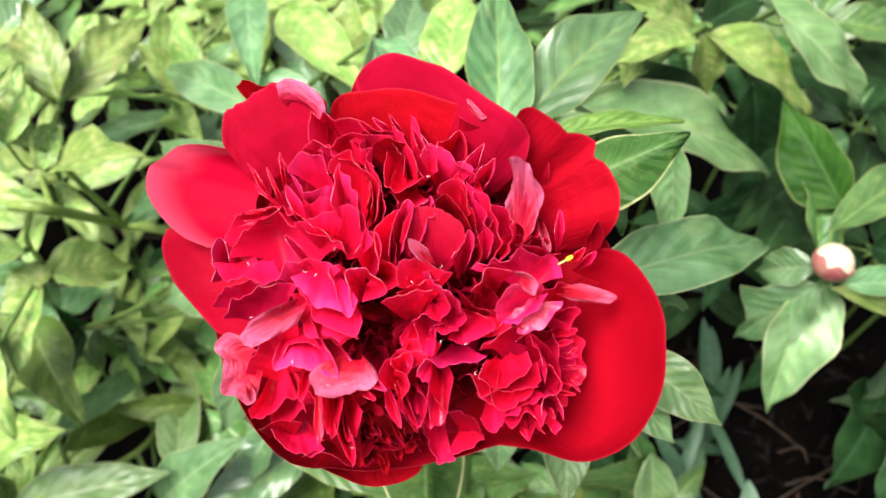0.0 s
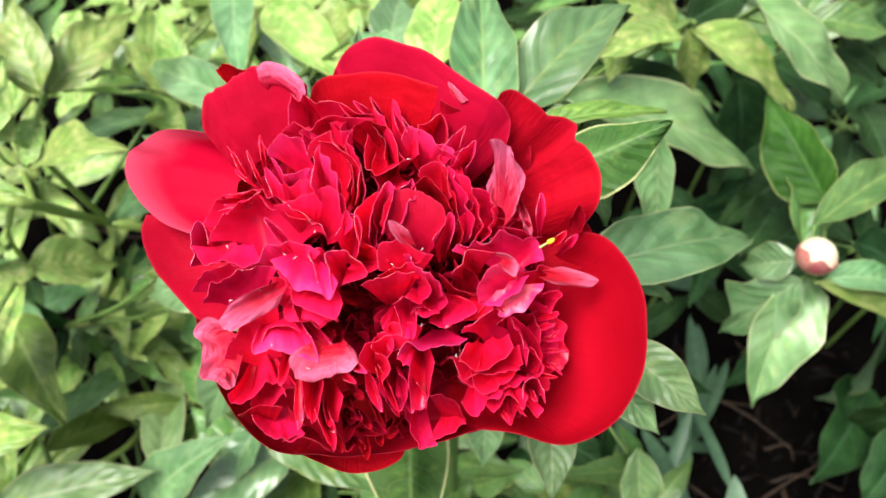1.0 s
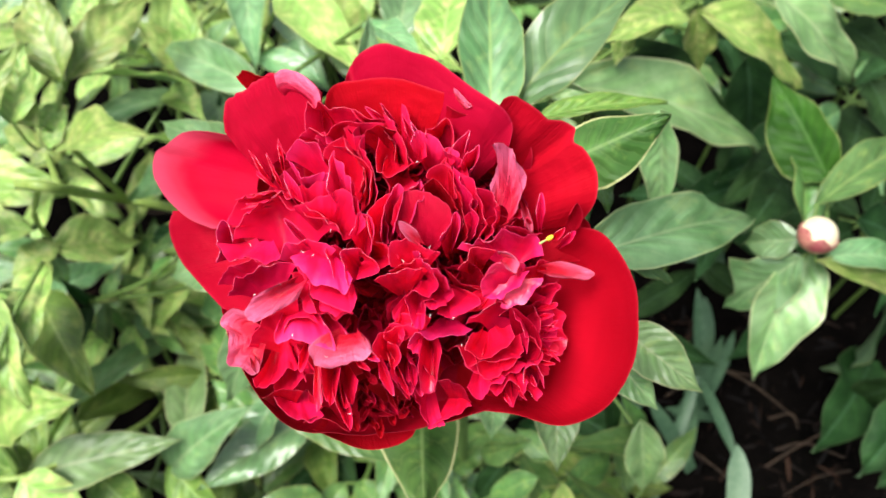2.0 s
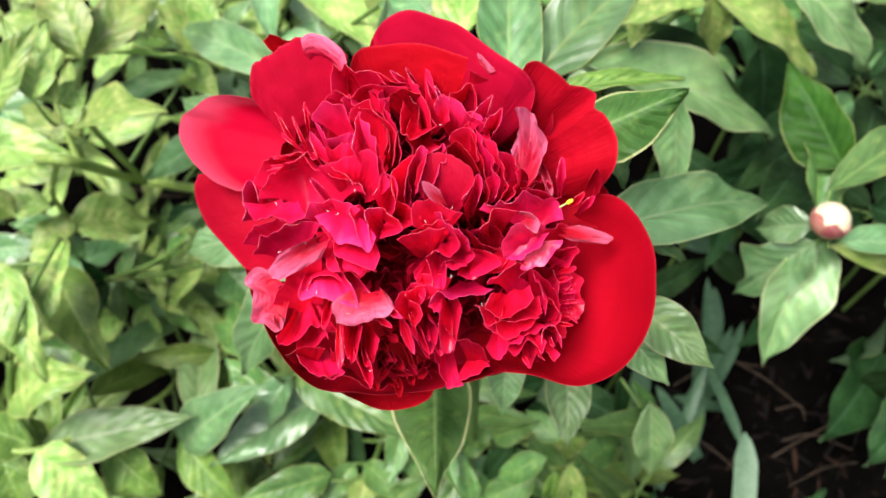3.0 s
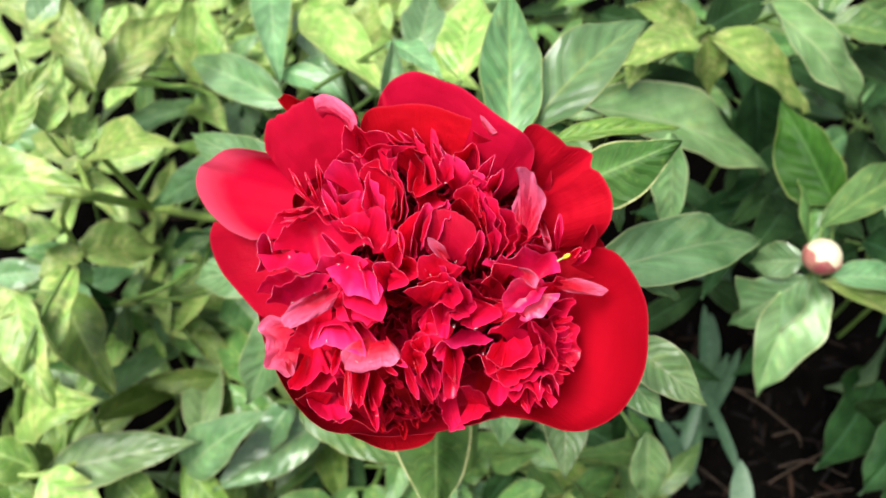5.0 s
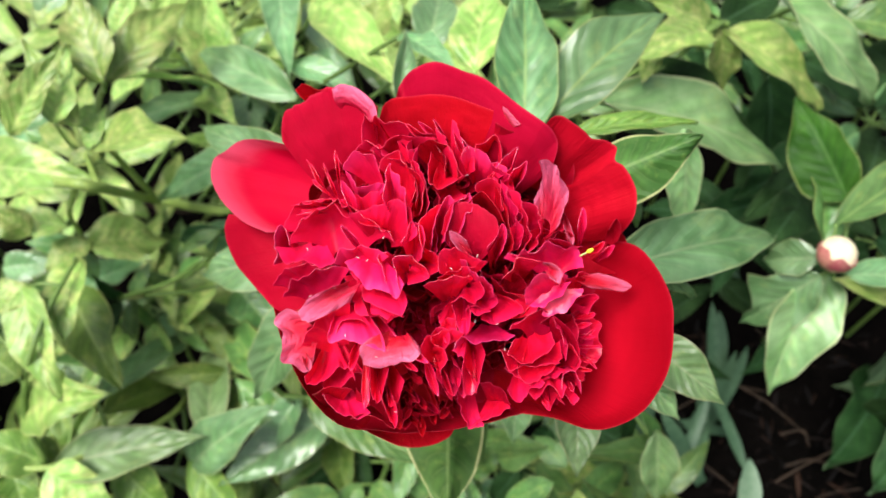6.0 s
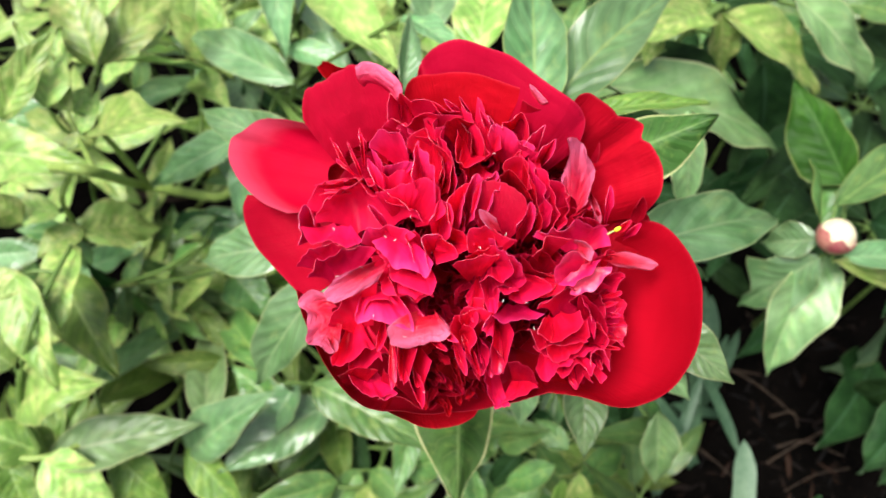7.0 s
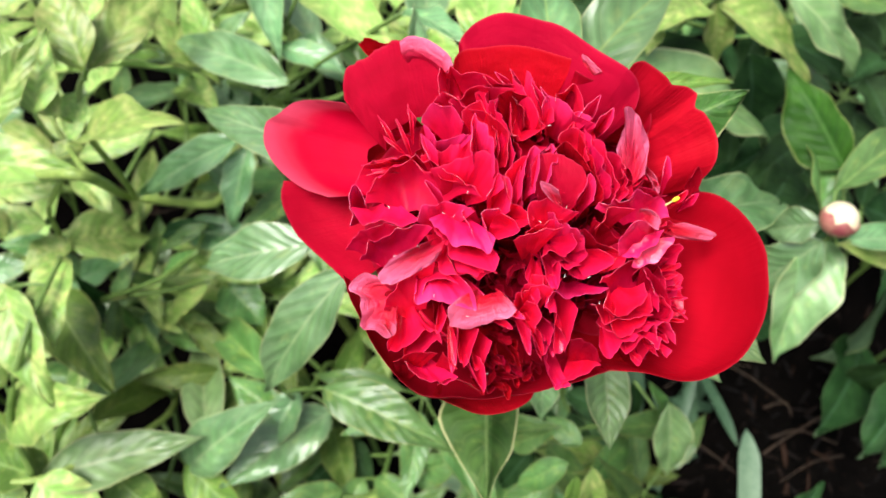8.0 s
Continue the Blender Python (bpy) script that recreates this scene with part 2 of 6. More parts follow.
def shell(name, top, normals, rows, cols, uvs, thick):
    """A thin closed sheet from a grid of points, its lower side in slot 1."""
    n = rows * cols
    verts = [tuple(p) for p in top] + [tuple(p - q * thick) for p, q in zip(top, normals)]
    faces, slots, loops = [], [], []
    for r in range(rows - 1):
        for c in range(cols - 1):
            a, b, d, e = r * cols + c, r * cols + c + 1, (r + 1) * cols + c + 1, (r + 1) * cols + c
            faces += [(a, b, d), (a, d, e), (n + d, n + b, n + a), (n + e, n + d, n + a)]
            slots += [0, 0, 1, 1]
    ring = [c for c in range(cols)] + [r * cols + cols - 1 for r in range(1, rows)]
    ring += [(rows - 1) * cols + c for c in range(cols - 2, -1, -1)] + [r * cols for r in range(rows - 2, 0, -1)]
    m = len(ring)
    verts += [verts[a] for a in ring] + [verts[n + a] for a in ring]
    uvs = uvs + uvs + [uvs[a] for a in ring] * 2
    for i in range(m):
        j = (i + 1) % m
        faces.append((2 * n + j, 2 * n + i, 2 * n + m + i, 2 * n + m + j))
        slots.append(0)
    me = bpy.data.meshes.new(name)
    me.from_pydata(verts, [], faces)
    layer = me.uv_layers.new(name="UVMap")
    flat = [uvs[v] for f in faces for v in f]
    layer.data.foreach_set("uv", [x for w in flat for x in w])
    me.polygons.foreach_set("material_index", slots)
    me.polygons.foreach_set("use_smooth", [True] * len(faces))
    me.update()
    return me


def grid_normals(pts, rows, cols):
    out = []
    for r in range(rows):
        for c in range(cols):
            a, b = pts[r * cols + min(c + 1, cols - 1)], pts[r * cols + max(c - 1, 0)]
            d, e = pts[min(r + 1, rows - 1) * cols + c], pts[max(r - 1, 0) * cols + c]
            m = (a - b).cross(d - e)
            out.append(m.normalized() if m.length > 1e-12 else Vector((0, 0, 1)))
    return out


def tube(name, path, r0, r1, sides=8, steps=6):
    """A tapered round stem along a smooth line through the given points."""
    p = [Vector(q) for q in path]
    p = [2 * p[0] - p[1]] + p + [2 * p[-1] - p[-2]]
    line = []
    for i in range(1, len(p) - 2):
        for k in range(steps):
            t = k / steps
            a, b, c, d = p[i - 1], p[i], p[i + 1], p[i + 2]
            line.append(0.5 * ((2 * b) + (c - a) * t + (2 * a - 5 * b + 4 * c - d) * t * t + (3 * b - a - 3 * c + d) * t**3))
    line.append(p[-2])
    verts, faces = [], []
    for i, q in enumerate(line):
        way = (line[min(i + 1, len(line) - 1)] - line[max(i - 1, 0)]).normalized()
        s = way.cross(Vector((0.31, 0.2, 0.93)) if abs(way.z) < 0.85 else Vector((1, 0, 0))).normalized()
        w = way.cross(s)
        r = r0 + (r1 - r0) * i / (len(line) - 1)
        r *= 1 + 0.06 * math.sin(i * 2.3 + q.x * 90)
        for k in range(sides):
            a = 2 * math.pi * k / sides
            verts.append(q + (s * math.cos(a) + w * math.sin(a)) * r)
    for i in range(len(line) - 1):
        for k in range(sides):
            faces.append((i * sides + k, i * sides + (k + 1) % sides, (i + 1) * sides + (k + 1) % sides, (i + 1) * sides + k))
    faces += [tuple(range(sides - 1, -1, -1)), tuple(range((len(line) - 1) * sides, len(line) * sides))]
    me = bpy.data.meshes.new(name)
    me.from_pydata([tuple(v) for v in verts], [], faces)
    me.polygons.foreach_set("use_smooth", [True] * len(faces))
    return me, line


STEMS = {}


def shoot_stem(shoot, path, r0=0.004, r1=0.0025, material=None):
    me, line = tube("stem", path, r0, r1)
    STEMS.setdefault(shoot.name, []).extend(line)
    return part("stem", me, material or STEM, shoot)


def leaf(shoot, base, tip, width, kind="g", roll=0.0, fold=14.0, arch=0.06, lobe=0.0, bend=0.0, petiole=True, belly=0.42, facing=(0.0, -0.28, 0.95), smooth=0.8):
    """One leaflet from base to tip. fold: how steeply its halves rise from the midrib; arch: rise of its middle; lobe: a side lobe; bend: sideways sweep."""
    base, tip = Vector(base), Vector(tip)
    along = tip - base
    length = along.length
    y = along.normalized()
    z = Vector(facing)
    z = (z - y * z.dot(y)).normalized()
    z = Matrix.Rotation(radians(roll), 3, y) @ z
    x = y.cross(z)
    seed = Vector((base.x * 37 + 3, base.y * 41, tip.z * 29))
    rise = math.tan(radians(fold * 1.25 + 9 if 0 < fold < 32 else fold))
    rows, cols = 15, 9
    a0, a1 = belly * 1.5, (1 - belly) * 2.0
    belly = a0 / (a0 + a1)
    peak = belly**a0 * (1 - belly) ** a1
    pts, uvs = [], []
    for r in range(rows):
        v = r / (rows - 1)
        w = 0.5 * width * max(v, 0.004) ** a0 * max(1 - v, 0.0) ** a1 / peak
        w = max(w, 0.0006 * (1 - v) + 0.00015)
        sweep = bend * length * 4 * v * (1 - v)
        wavy = noise.noise(seed + Vector((0, v * 2.2, 5)))
        for c in range(cols):
            u = 2 * c / (cols - 1) - 1
            edge = w * (1 + 0.10 * noise.noise(seed + Vector((u * 0.5, v * 5, 0))))
            if lobe:
                bump_at = math.exp(-((v - 0.52) / 0.10) ** 2) - 0.9 * math.exp(-((v - 0.72) / 0.09) ** 2)
                edge *= 1 + abs(lobe) * bump_at * (1.0 if u * lobe > 0 else 0.15)
            h = rise * abs(u) * edge * (1 - 0.35 * abs(u))
            h += length * arch * 4 * v * (1 - v)
            h += 0.17 * smooth * width * noise.noise(seed + Vector((u * 1.2, v * 3.0, 9))) * (0.3 + abs(u))
            h += 0.05 * width * abs(u) ** 1.5 * math.sin(v * 17 + seed.x + (2 if u > 0 else 0))
            h += wavy * u * w * 0.35
            pts.append(base + y * (v * length) + x * (u * edge + sweep) + z * h)
            uvs.append(((u + 1) / 2, v))
    me = shell("leaf", pts, grid_normals(pts, rows, cols), rows, cols, uvs, 0.0004)
    ob = part("leaf", me, [LEAF[kind], UNDER], shoot)
    if petiole and shoot.name in STEMS:
        near = min(STEMS[shoot.name], key=lambda q: (q - base).length + 0.6 * max(0.0, q.z - base.z + 0.01))
        gap = (base - near).length
        if gap > 0.004:
            mid = near.lerp(base, 0.5) + Vector((0, 0, -0.10 * gap)) - y * 0.12 * gap
            thin = 0.0010 + 0.0006 * min(1.0, gap / 0.1)
            part("petiole", tube("petiole", (near, mid, base + y * 0.002 * length), thin * 1.5, thin, 6, 5)[0], STEM, shoot)
    return ob


def petal(flower, name, base, tip, width, angle, tone="r", cup=0.2, ruffle=0.05, waves=1.5, curl=0.0, bulge=0.15, rounding=0.35, claw=0.35, fine=0.0, twist=0.0, crinkle=0.06):
    """One petal in the bloom's own axes, in millimetres. angle: the way its rim runs across; cup: how its sides rise; curl: how its tip rolls over."""
    base, tip, width = Vector(base) / 1000, Vector(tip) / 1000, width / 1000
    along = tip - base
    length = along.length
    y = along.normalized()
    x = Vector((math.cos(radians(angle)), math.sin(radians(angle)), 0))
    x = (x - y * x.dot(y)).normalized()
    z = x.cross(y)
    if z.z < -0.05:
        x, z = -x, -z
    seed = Vector((base.x * 900 + 1, tip.y * 870, tip.x * 910 + angle * 0.1))
    rows, cols = (17, 23) if width > 0.02 else (13, 17)
    shift = noise.noise(seed) * 3
    point = 0.0 if name == "guard_petal" else 0.45 * max(0.0, noise.noise(seed * 2.7))
    pts, uvs = [], []
    for r in range(rows):
        s = r / (rows - 1)
        grow = claw + (1 - claw) * min(1.0, s / 0.7) ** 0.75 if s < 0.7 else 1.0 - 0.10 * ((s - 0.7) / 0.3) ** 2
        for c in range(cols):
            u = 2 * c / (cols - 1) - 1
            reach = 1 - 1.25 * rounding * (1 - math.sqrt(1 - 0.97 * u * u)) + 0.06 * s * noise.noise(seed + Vector((u * 1.5, 0, 3)))
            reach -= point * abs(u) ** 1.2
            reach += fine * s * noise.noise(seed + Vector((u * 7, 0, 1)))
            t = s * reach
            h = 4 * bulge * length * t * (1 - t) * -1.0
            bow = max(0.02, 2.3 * cup * (0.5 + 0.5 * s))
            half = 0.5 * width * grow
            h += half / bow * (1 - math.cos(bow * u))
            side = half / bow * math.sin(bow * u)
            spin = twist * s
            h += curl * length * max(0.0, t - 0.55) ** 2 * 4
            h += ruffle * width * s**1.4 * (math.sin(waves * 2.4 * u + shift) + 0.5 * math.sin(waves * 4.9 * u + shift * 2.1) + 0.10 * s * math.sin(waves * 9.7 * u + shift * 3.7))
            h += crinkle * width * noise.noise(seed + Vector((u * 2.0, s * 2.4, 7))) * s
            h += 0.35 * crinkle * width * noise.noise(seed + Vector((u * 5.0, s * 4.0, 17))) * s
            pts.append(y * (t * length) + x * (side * math.cos(spin) - h * math.sin(spin)) + z * (h * math.cos(spin) + side * math.sin(spin)) + base)
            uvs.append(((u + 1) / 2, s))
    pts = [BLOOM @ p for p in pts]
    me = shell(name, pts, grid_normals(pts, rows, cols), rows, cols, uvs, 0.00009)
    return part(name, me, [PETAL[tone], PETAL[tone]], flower)


def fold(name, rim, base, tone="i", bulge=-2.2, wave=1.5, crinkle=0.30, ragged=0.18, claw=0.28, lip=0.12, backed=True):
    """One petal in the bloom's axes, in millimetres, drawn out from its claw to a flowing rim through a few points.
    bulge: how far its middle swells towards the eye; wave, ragged: uneven rim; crinkle: creases; lip: how its very edge turns over."""
    p = [Vector(q) for q in rim]
    p = [2 * p[0] - p[1]] + p + [2 * p[-1] - p[-2]]
    base = Vector(base)
    large = name == "guard_petal"
    if backed and name == "inner_petal" and tone != "p" and base.y > -46 and noise.noise(base * 0.29) > 0.0:
        way = sum((Vector(q) for q in rim), Vector()) / len(rim) - base
        way.z = 0
        way = way.normalized()
        slip = 3.6 * way + 4.5 * (1 if noise.noise(base * 0.37) > 0 else -1) * Vector((-way.y, way.x, 0)) - Vector((0, 0, 5.0))
        behind = [tuple(Vector(q) + slip) for q in rim]
        fold(name, behind, tuple(base + slip * 0.4), tone, bulge, 1.9, crinkle, 0.3, claw, lip, False)
    cols, rows = (49, 19) if large else (33, 15)
    edge = []
    for c in range(cols):
        f = c / (cols - 1) * (len(p) - 3)
        i = min(int(f), len(p) - 4)
        t = f - i
        a, b, d, e = p[i], p[i + 1], p[i + 2], p[i + 3]
        edge.append(0.5 * ((2 * b) + (d - a) * t + (2 * a - 5 * b + 4 * d - e) * t * t + (3 * b - a - 3 * d + e) * t**3))
    for _ in range(0 if large else 3):
        edge = [edge[0]] + [(edge[c - 1] + 2 * edge[c] + edge[c + 1]) / 4 for c in range(1, cols - 1)] + [edge[-1]]
    middle = sum(edge, Vector()) / cols
    across = edge[-1] - edge[0]
    out = across.cross(middle - base)
    out = out.normalized() if out.length > 1e-6 else Vector((0, 0, 1))
    if out.z < 0:
        out = -out
    seed = Vector((base.x * 0.31 + 2, base.y * 0.27, middle.x * 0.19))
    span = sum((edge[c + 1] - edge[c]).length for c in range(cols - 1))
    tear = 0.8 / max(4.0, (middle - base).length)
    pace = span / (46 if large else 16)
    size = min(1.6, max(0.5, span / 30))
    bulge *= 1.0 if large else min(1.0, (span / 34) ** 2)
    pts, uvs = [], []
    for r in range(rows):
        s = r / (rows - 1)
        for c in range(cols):
            u = 2 * c / (cols - 1) - 1
            foot = base + (edge[c] - middle) * claw
            reach = s * (1 + (0.0 if large else 1.1) * s * tear * noise.noise(seed + Vector((u * 2.4 * pace, 0, 23))))
            reach *= (1 + ragged * s * tear * (noise.noise(seed + Vector((u * 5, 0, 3))) + 0.7 * noise.noise(seed + Vector((u * 13, 0, 3)))))
            q = foot.lerp(edge[c], reach)
            h = bulge * 4 * s * (1 - s) * (1 - 0.4 * u * u)
            ripple = 2.1 * noise.noise(seed + Vector((u * 1.5 * pace, s * 0.7, 0))) + (0.5 if large else 0.65) * noise.noise(seed + Vector((u * 3.6 * pace, s, 5)))
            ripple += (0.0 if large else 0.12) * noise.noise(seed + Vector((u * 8.0 * pace, s, 9)))
            h += wave * size * s * s * ripple
            h += crinkle * s * (noise.noise(seed + Vector((u * 2.4 * pace, s * 3.0, 11))) + 0.5 * noise.noise(seed + Vector((u * 6.0 * pace, s * 5.0, 17))))
            h -= lip * max(0.0, (s - 0.8) / 0.2) ** 2
            pts.append(BLOOM @ ((q + out * h) / 1000))
            uvs.append(((u + 1) / 2, s))
    me = shell(name, pts, grid_normals(pts, rows, cols), rows, cols, uvs, 0.00010)
    return part(name, me, [PETAL[tone], PETAL[tone]], flower)


# ---- ground ----
def make_ground():
    """Crumbly soil, its colour darkened for plant shade, fine near the plants and flat to the horizon."""
    n, half = 150, 1.2
    verts, faces = [], []
    for j in range(n + 1):
        for i in range(n + 1):
            x, y = -half + 2 * half * i / n, -0.9 + 2 * half * j / n
            z = -0.05 + 0.030 * noise.noise(Vector((x * 6, y * 6, 0))) + 0.016 * noise.noise(Vector((x * 23, y * 23, 4))) + 0.008 * noise.noise(Vector((x * 60, y * 60, 8)))
            if i in (0, n) or j in (0, n):
                z = -0.05
            verts.append((x, y, z))
    for j in range(n):
        for i in range(n):
            a = j * (n + 1) + i
            faces.append((a, a + 1, a + n + 2, a + n + 1))
    far = len(verts)
    verts += [(-900, -900, -0.05), (900, -900, -0.05), (900, 900, -0.05), (-900, 900, -0.05)]
    sides = [list(range(0, n + 1)), [j * (n + 1) + n for j in range(n + 1)], list(range(n * (n + 1) + n, n * (n + 1) - 1, -1)), [j * (n + 1) for j in range(n, -1, -1)]]
    for k, side in enumerate(sides):
        faces.append((far + k, far + (k + 1) % 4, *reversed(side)))
    me = bpy.data.meshes.new("ground")
    me.from_pydata(verts, [], faces)
    me.materials.append(SOIL_SHADED)
    me.polygons.foreach_set("use_smooth", [True] * len(faces))
    tagged(new("ground", me), "crumbly garden soil under the peonies, plant shade put into its colour", "soil", kind="structure")


make_ground()

# ---- the plants ----
flower = thing("peony_flower", "large double crimson peony bloom on a leafy green stem", "flower")
left_shoot = thing("peony_shoot", "yellowish mottled peony leaves on a thick lying stem", "plant", "peony shoots")
back_shoot = thing("peony_shoot", "mid-green peony leaves with pale veins behind the bloom", "plant", "peony shoots")
low_left_shoot = thing("peony_shoot", "yellow-green peony foliage on a light green lying stem", "plant", "peony shoots")
front_shoot = thing("peony_shoot", "bluish-green peony leaves low below the bloom", "plant", "peony shoots")
young_shoot = thing("peony_shoot", "thin feathery green leaflets close above bare soil", "plant", "peony shoots")
right_shoot = thing("peony_shoot", "broad bluish and yellowish peony leaves on an upright stem", "plant", "peony shoots")
far_right_shoot = thing("peony_shoot", "folded peony leaves beside the bud, most in a shade-darkened green", "plant", "peony shoots")
bud_shoot = thing("peony_bud", "closed cream and maroon peony bud over glossy leaves", "flower bud")
low_right_shoot = thing("peony_shoot", "narrow green leaves on a short stem under the bloom", "plant", "peony shoots")

shoot_stem(flower, [(0.0300, 0.1700, -0.1100), (0.0200, 0.1500, 0.2000), (0.0140, 0.1350, 0.4500), (0.0120, 0.1300, 0.5700), (0.0150, 0.1320, 0.6050)], 0.0045, 0.0038)
leaf(flower, (0.0555, 0.1833, 0.5985), (0.1022, 0.1984, 0.6122), 0.0332, "c", fold=-46, arch=0.03, petiole=False, smooth=0.5)
leaf(flower, (0.0481, 0.2158, 0.5903), (0.1107, 0.2250, 0.5902), 0.0133, "y", roll=-20, fold=20, arch=0.05)
leaf(flower, (0.0741, 0.2061, 0.5729), (0.0858, 0.1880, 0.5512), 0.0171, "g", roll=-20)
leaf(flower, (0.0384, 0.2509, 0.5524), (0.1157, 0.3314, 0.5626), 0.0414, "b", roll=-12, fold=12, arch=0.06, bend=-0.03)
leaf(flower, (0.0284, 0.2388, 0.5571), (0.0288, 0.3479, 0.5724), 0.0377, "b", roll=10, fold=14, arch=0.05)
leaf(flower, (-0.0080, 0.1181, 0.4855), (-0.0075, 0.0601, 0.4295), 0.0459, "c", roll=-9, fold=-46, arch=-0.02, smooth=0.3)
leaf(flower, (0.0645, 0.1533, 0.5663), (0.2131, 0.2539, 0.4383), 0.0367, "p", roll=-8, fold=14, arch=0.05)
leaf(flower, (0.0739, 0.1706, 0.5530), (0.1257, 0.1712, 0.5072), 0.0172, "b", roll=-15, fold=10)
leaf(flower, (0.0914, 0.1386, 0.5226), (0.1314, 0.1107, 0.5079), 0.0263, "w", roll=8, fold=14, arch=0.03)
leaf(flower, (0.0836, 0.1337, 0.5128), (0.1124, 0.1060, 0.4942), 0.0223, "w", roll=8, fold=16, arch=0.03)
leaf(flower, (0.0726, 0.1463, 0.4279), (0.0704, 0.0925, 0.4167), 0.0292, "w", fold=16, arch=0.02)
leaf(flower, (0.0360, 0.1502, 0.4138), (0.0328, 0.1141, 0.4072), 0.0238, "w", fold=15, arch=0.02)
leaf(flower, (-0.0849, 0.1928, 0.4634), (-0.1493, 0.1572, 0.3522), 0.0375, "p", roll=10, fold=10, arch=0.08)
shoot_stem(left_shoot, [(-0.0600, 0.3000, -0.1100), (-0.1833, 0.3658, 0.2627), (-0.2343, 0.3661, 0.2795), (-0.3288, 0.4117, 0.2273), (-0.2615, 0.2748, 0.4492), (-0.3417, 0.3255, 0.3807)], 0.0052, 0.0038, STEM_LIGHT)
shoot_stem(left_shoot, [(-0.3154, 0.4010, 0.2416), (-0.3003, 0.3673, 0.3421), (-0.3017, 0.3628, 0.3904), (-0.3050, 0.3862, 0.4086), (-0.3004, 0.4090, 0.4174), (-0.3068, 0.4457, 0.4315)], 0.0030, 0.0020, STEM_LIGHT)
shoot_stem(left_shoot, [(-0.2690, 0.2872, 0.4301), (-0.3296, 0.3724, 0.3811), (-0.3406, 0.3977, 0.3942), (-0.3486, 0.4164, 0.4143)], 0.0025, 0.0018, STEM_LIGHT)
shoot_stem(left_shoot, [(-0.3056, 0.3082, 0.3988), (-0.3469, 0.3260, 0.3295), (-0.3545, 0.3274, 0.2790)], 0.0026, 0.0020, STEM_LIGHT)
leaf(left_shoot, (-0.4015, 0.3347, 0.3868), (-0.2869, 0.3124, 0.4029), 0.0485, "m", roll=8, fold=12, arch=0.1)
leaf(left_shoot, (-0.3023, 0.3562, 0.3935), (-0.1995, 0.3098, 0.4618), 0.0361, "m", roll=-8, fold=14, lobe=-0.25, arch=0.06)
leaf(left_shoot, (-0.2920, 0.4001, 0.4244), (-0.2612, 0.4717, 0.3653), 0.0324, "m", roll=-15, lobe=0.2, arch=0.09)
leaf(left_shoot, (-0.2416, 0.5004, 0.2981), (-0.2967, 0.4152, 0.4085), 0.0243, "m", roll=20, fold=16, arch=0.03)
leaf(left_shoot, (-0.2933, 0.3949, 0.4246), (-0.2473, 0.4895, 0.4251), 0.0407, "m", roll=10, arch=0.05)
leaf(left_shoot, (-0.2916, 0.3874, 0.4325), (-0.3214, 0.4593, 0.4651), 0.0378, "m", roll=-5, arch=0.05)
leaf(left_shoot, (-0.3092, 0.3541, 0.4180), (-0.3538, 0.4123, 0.4519), 0.0311, "m", roll=-10)
leaf(left_shoot, (-0.3244, 0.3514, 0.4239), (-0.3128, 0.4039, 0.4555), 0.0333, "m", roll=0)
leaf(left_shoot, (-0.3581, 0.3416, 0.4206), (-0.3045, 0.3910, 0.4709), 0.0267, "m", roll=15, fold=18)
leaf(left_shoot, (-0.3169, 0.3659, 0.4024), (-0.3048, 0.3890, 0.4088), 0.0148, "m")
leaf(left_shoot, (-0.3053, 0.3446, 0.4006), (-0.2976, 0.3838, 0.4081), 0.0174, "m")
leaf(left_shoot, (-0.3150, 0.3275, 0.4003), (-0.2967, 0.3466, 0.3941), 0.0208, "m")
leaf(left_shoot, (-0.2683, 0.4984, 0.2891), (-0.3097, 0.3829, 0.3723), 0.0311, "p", roll=-12, fold=12)
leaf(left_shoot, (-0.2628, 0.4783, 0.3180), (-0.2145, 0.4259, 0.3393), 0.0336, "m", roll=-8)
leaf(left_shoot, (-0.3430, 0.3163, 0.2960), (-0.2918, 0.3485, 0.2477), 0.0525, "m", roll=-8, fold=14, arch=0.07)
leaf(left_shoot, (-0.3414, 0.3196, 0.2946), (-0.3761, 0.2900, 0.2928), 0.0316, "m")
leaf(left_shoot, (-0.3499, 0.3173, 0.3229), (-0.4133, 0.3251, 0.3256), 0.0268, "m")
leaf(left_shoot, (-0.3760, 0.3057, 0.3280), (-0.4042, 0.3184, 0.3553), 0.0288, "m")
leaf(left_shoot, (-0.3632, 0.3260, 0.2704), (-0.4124, 0.3255, 0.2788), 0.0213, "g")
leaf(left_shoot, (-0.3503, 0.3145, 0.2803), (-0.3425, 0.2951, 0.2617), 0.0210, "g")
shoot_stem(back_shoot, [(-0.1000, 0.4500, -0.1100), (-0.1680, 0.4609, 0.2626), (-0.1789, 0.4443, 0.3417), (-0.2477, 0.5311, 0.2768), (-0.2482, 0.5432, 0.3292)], 0.0040, 0.0020)
leaf(back_shoot, (-0.1437, 0.4029, 0.4023), (-0.2672, 0.5139, 0.3385), 0.0392, "p", roll=-10, fold=14, arch=0.07)
leaf(back_shoot, (-0.2310, 0.5186, 0.3231), (-0.1918, 0.5246, 0.3688), 0.0256, "p")
leaf(back_shoot, (-0.1882, 0.5826, 0.3751), (-0.1500, 0.4157, 0.4111), 0.0372, "p", fold=10)
leaf(back_shoot, (-0.2533, 0.5143, 0.3075), (-0.2981, 0.5366, 0.3569), 0.0307, "m", roll=12)
leaf(back_shoot, (-0.2403, 0.5081, 0.3239), (-0.2532, 0.5588, 0.3791), 0.0290, "m")
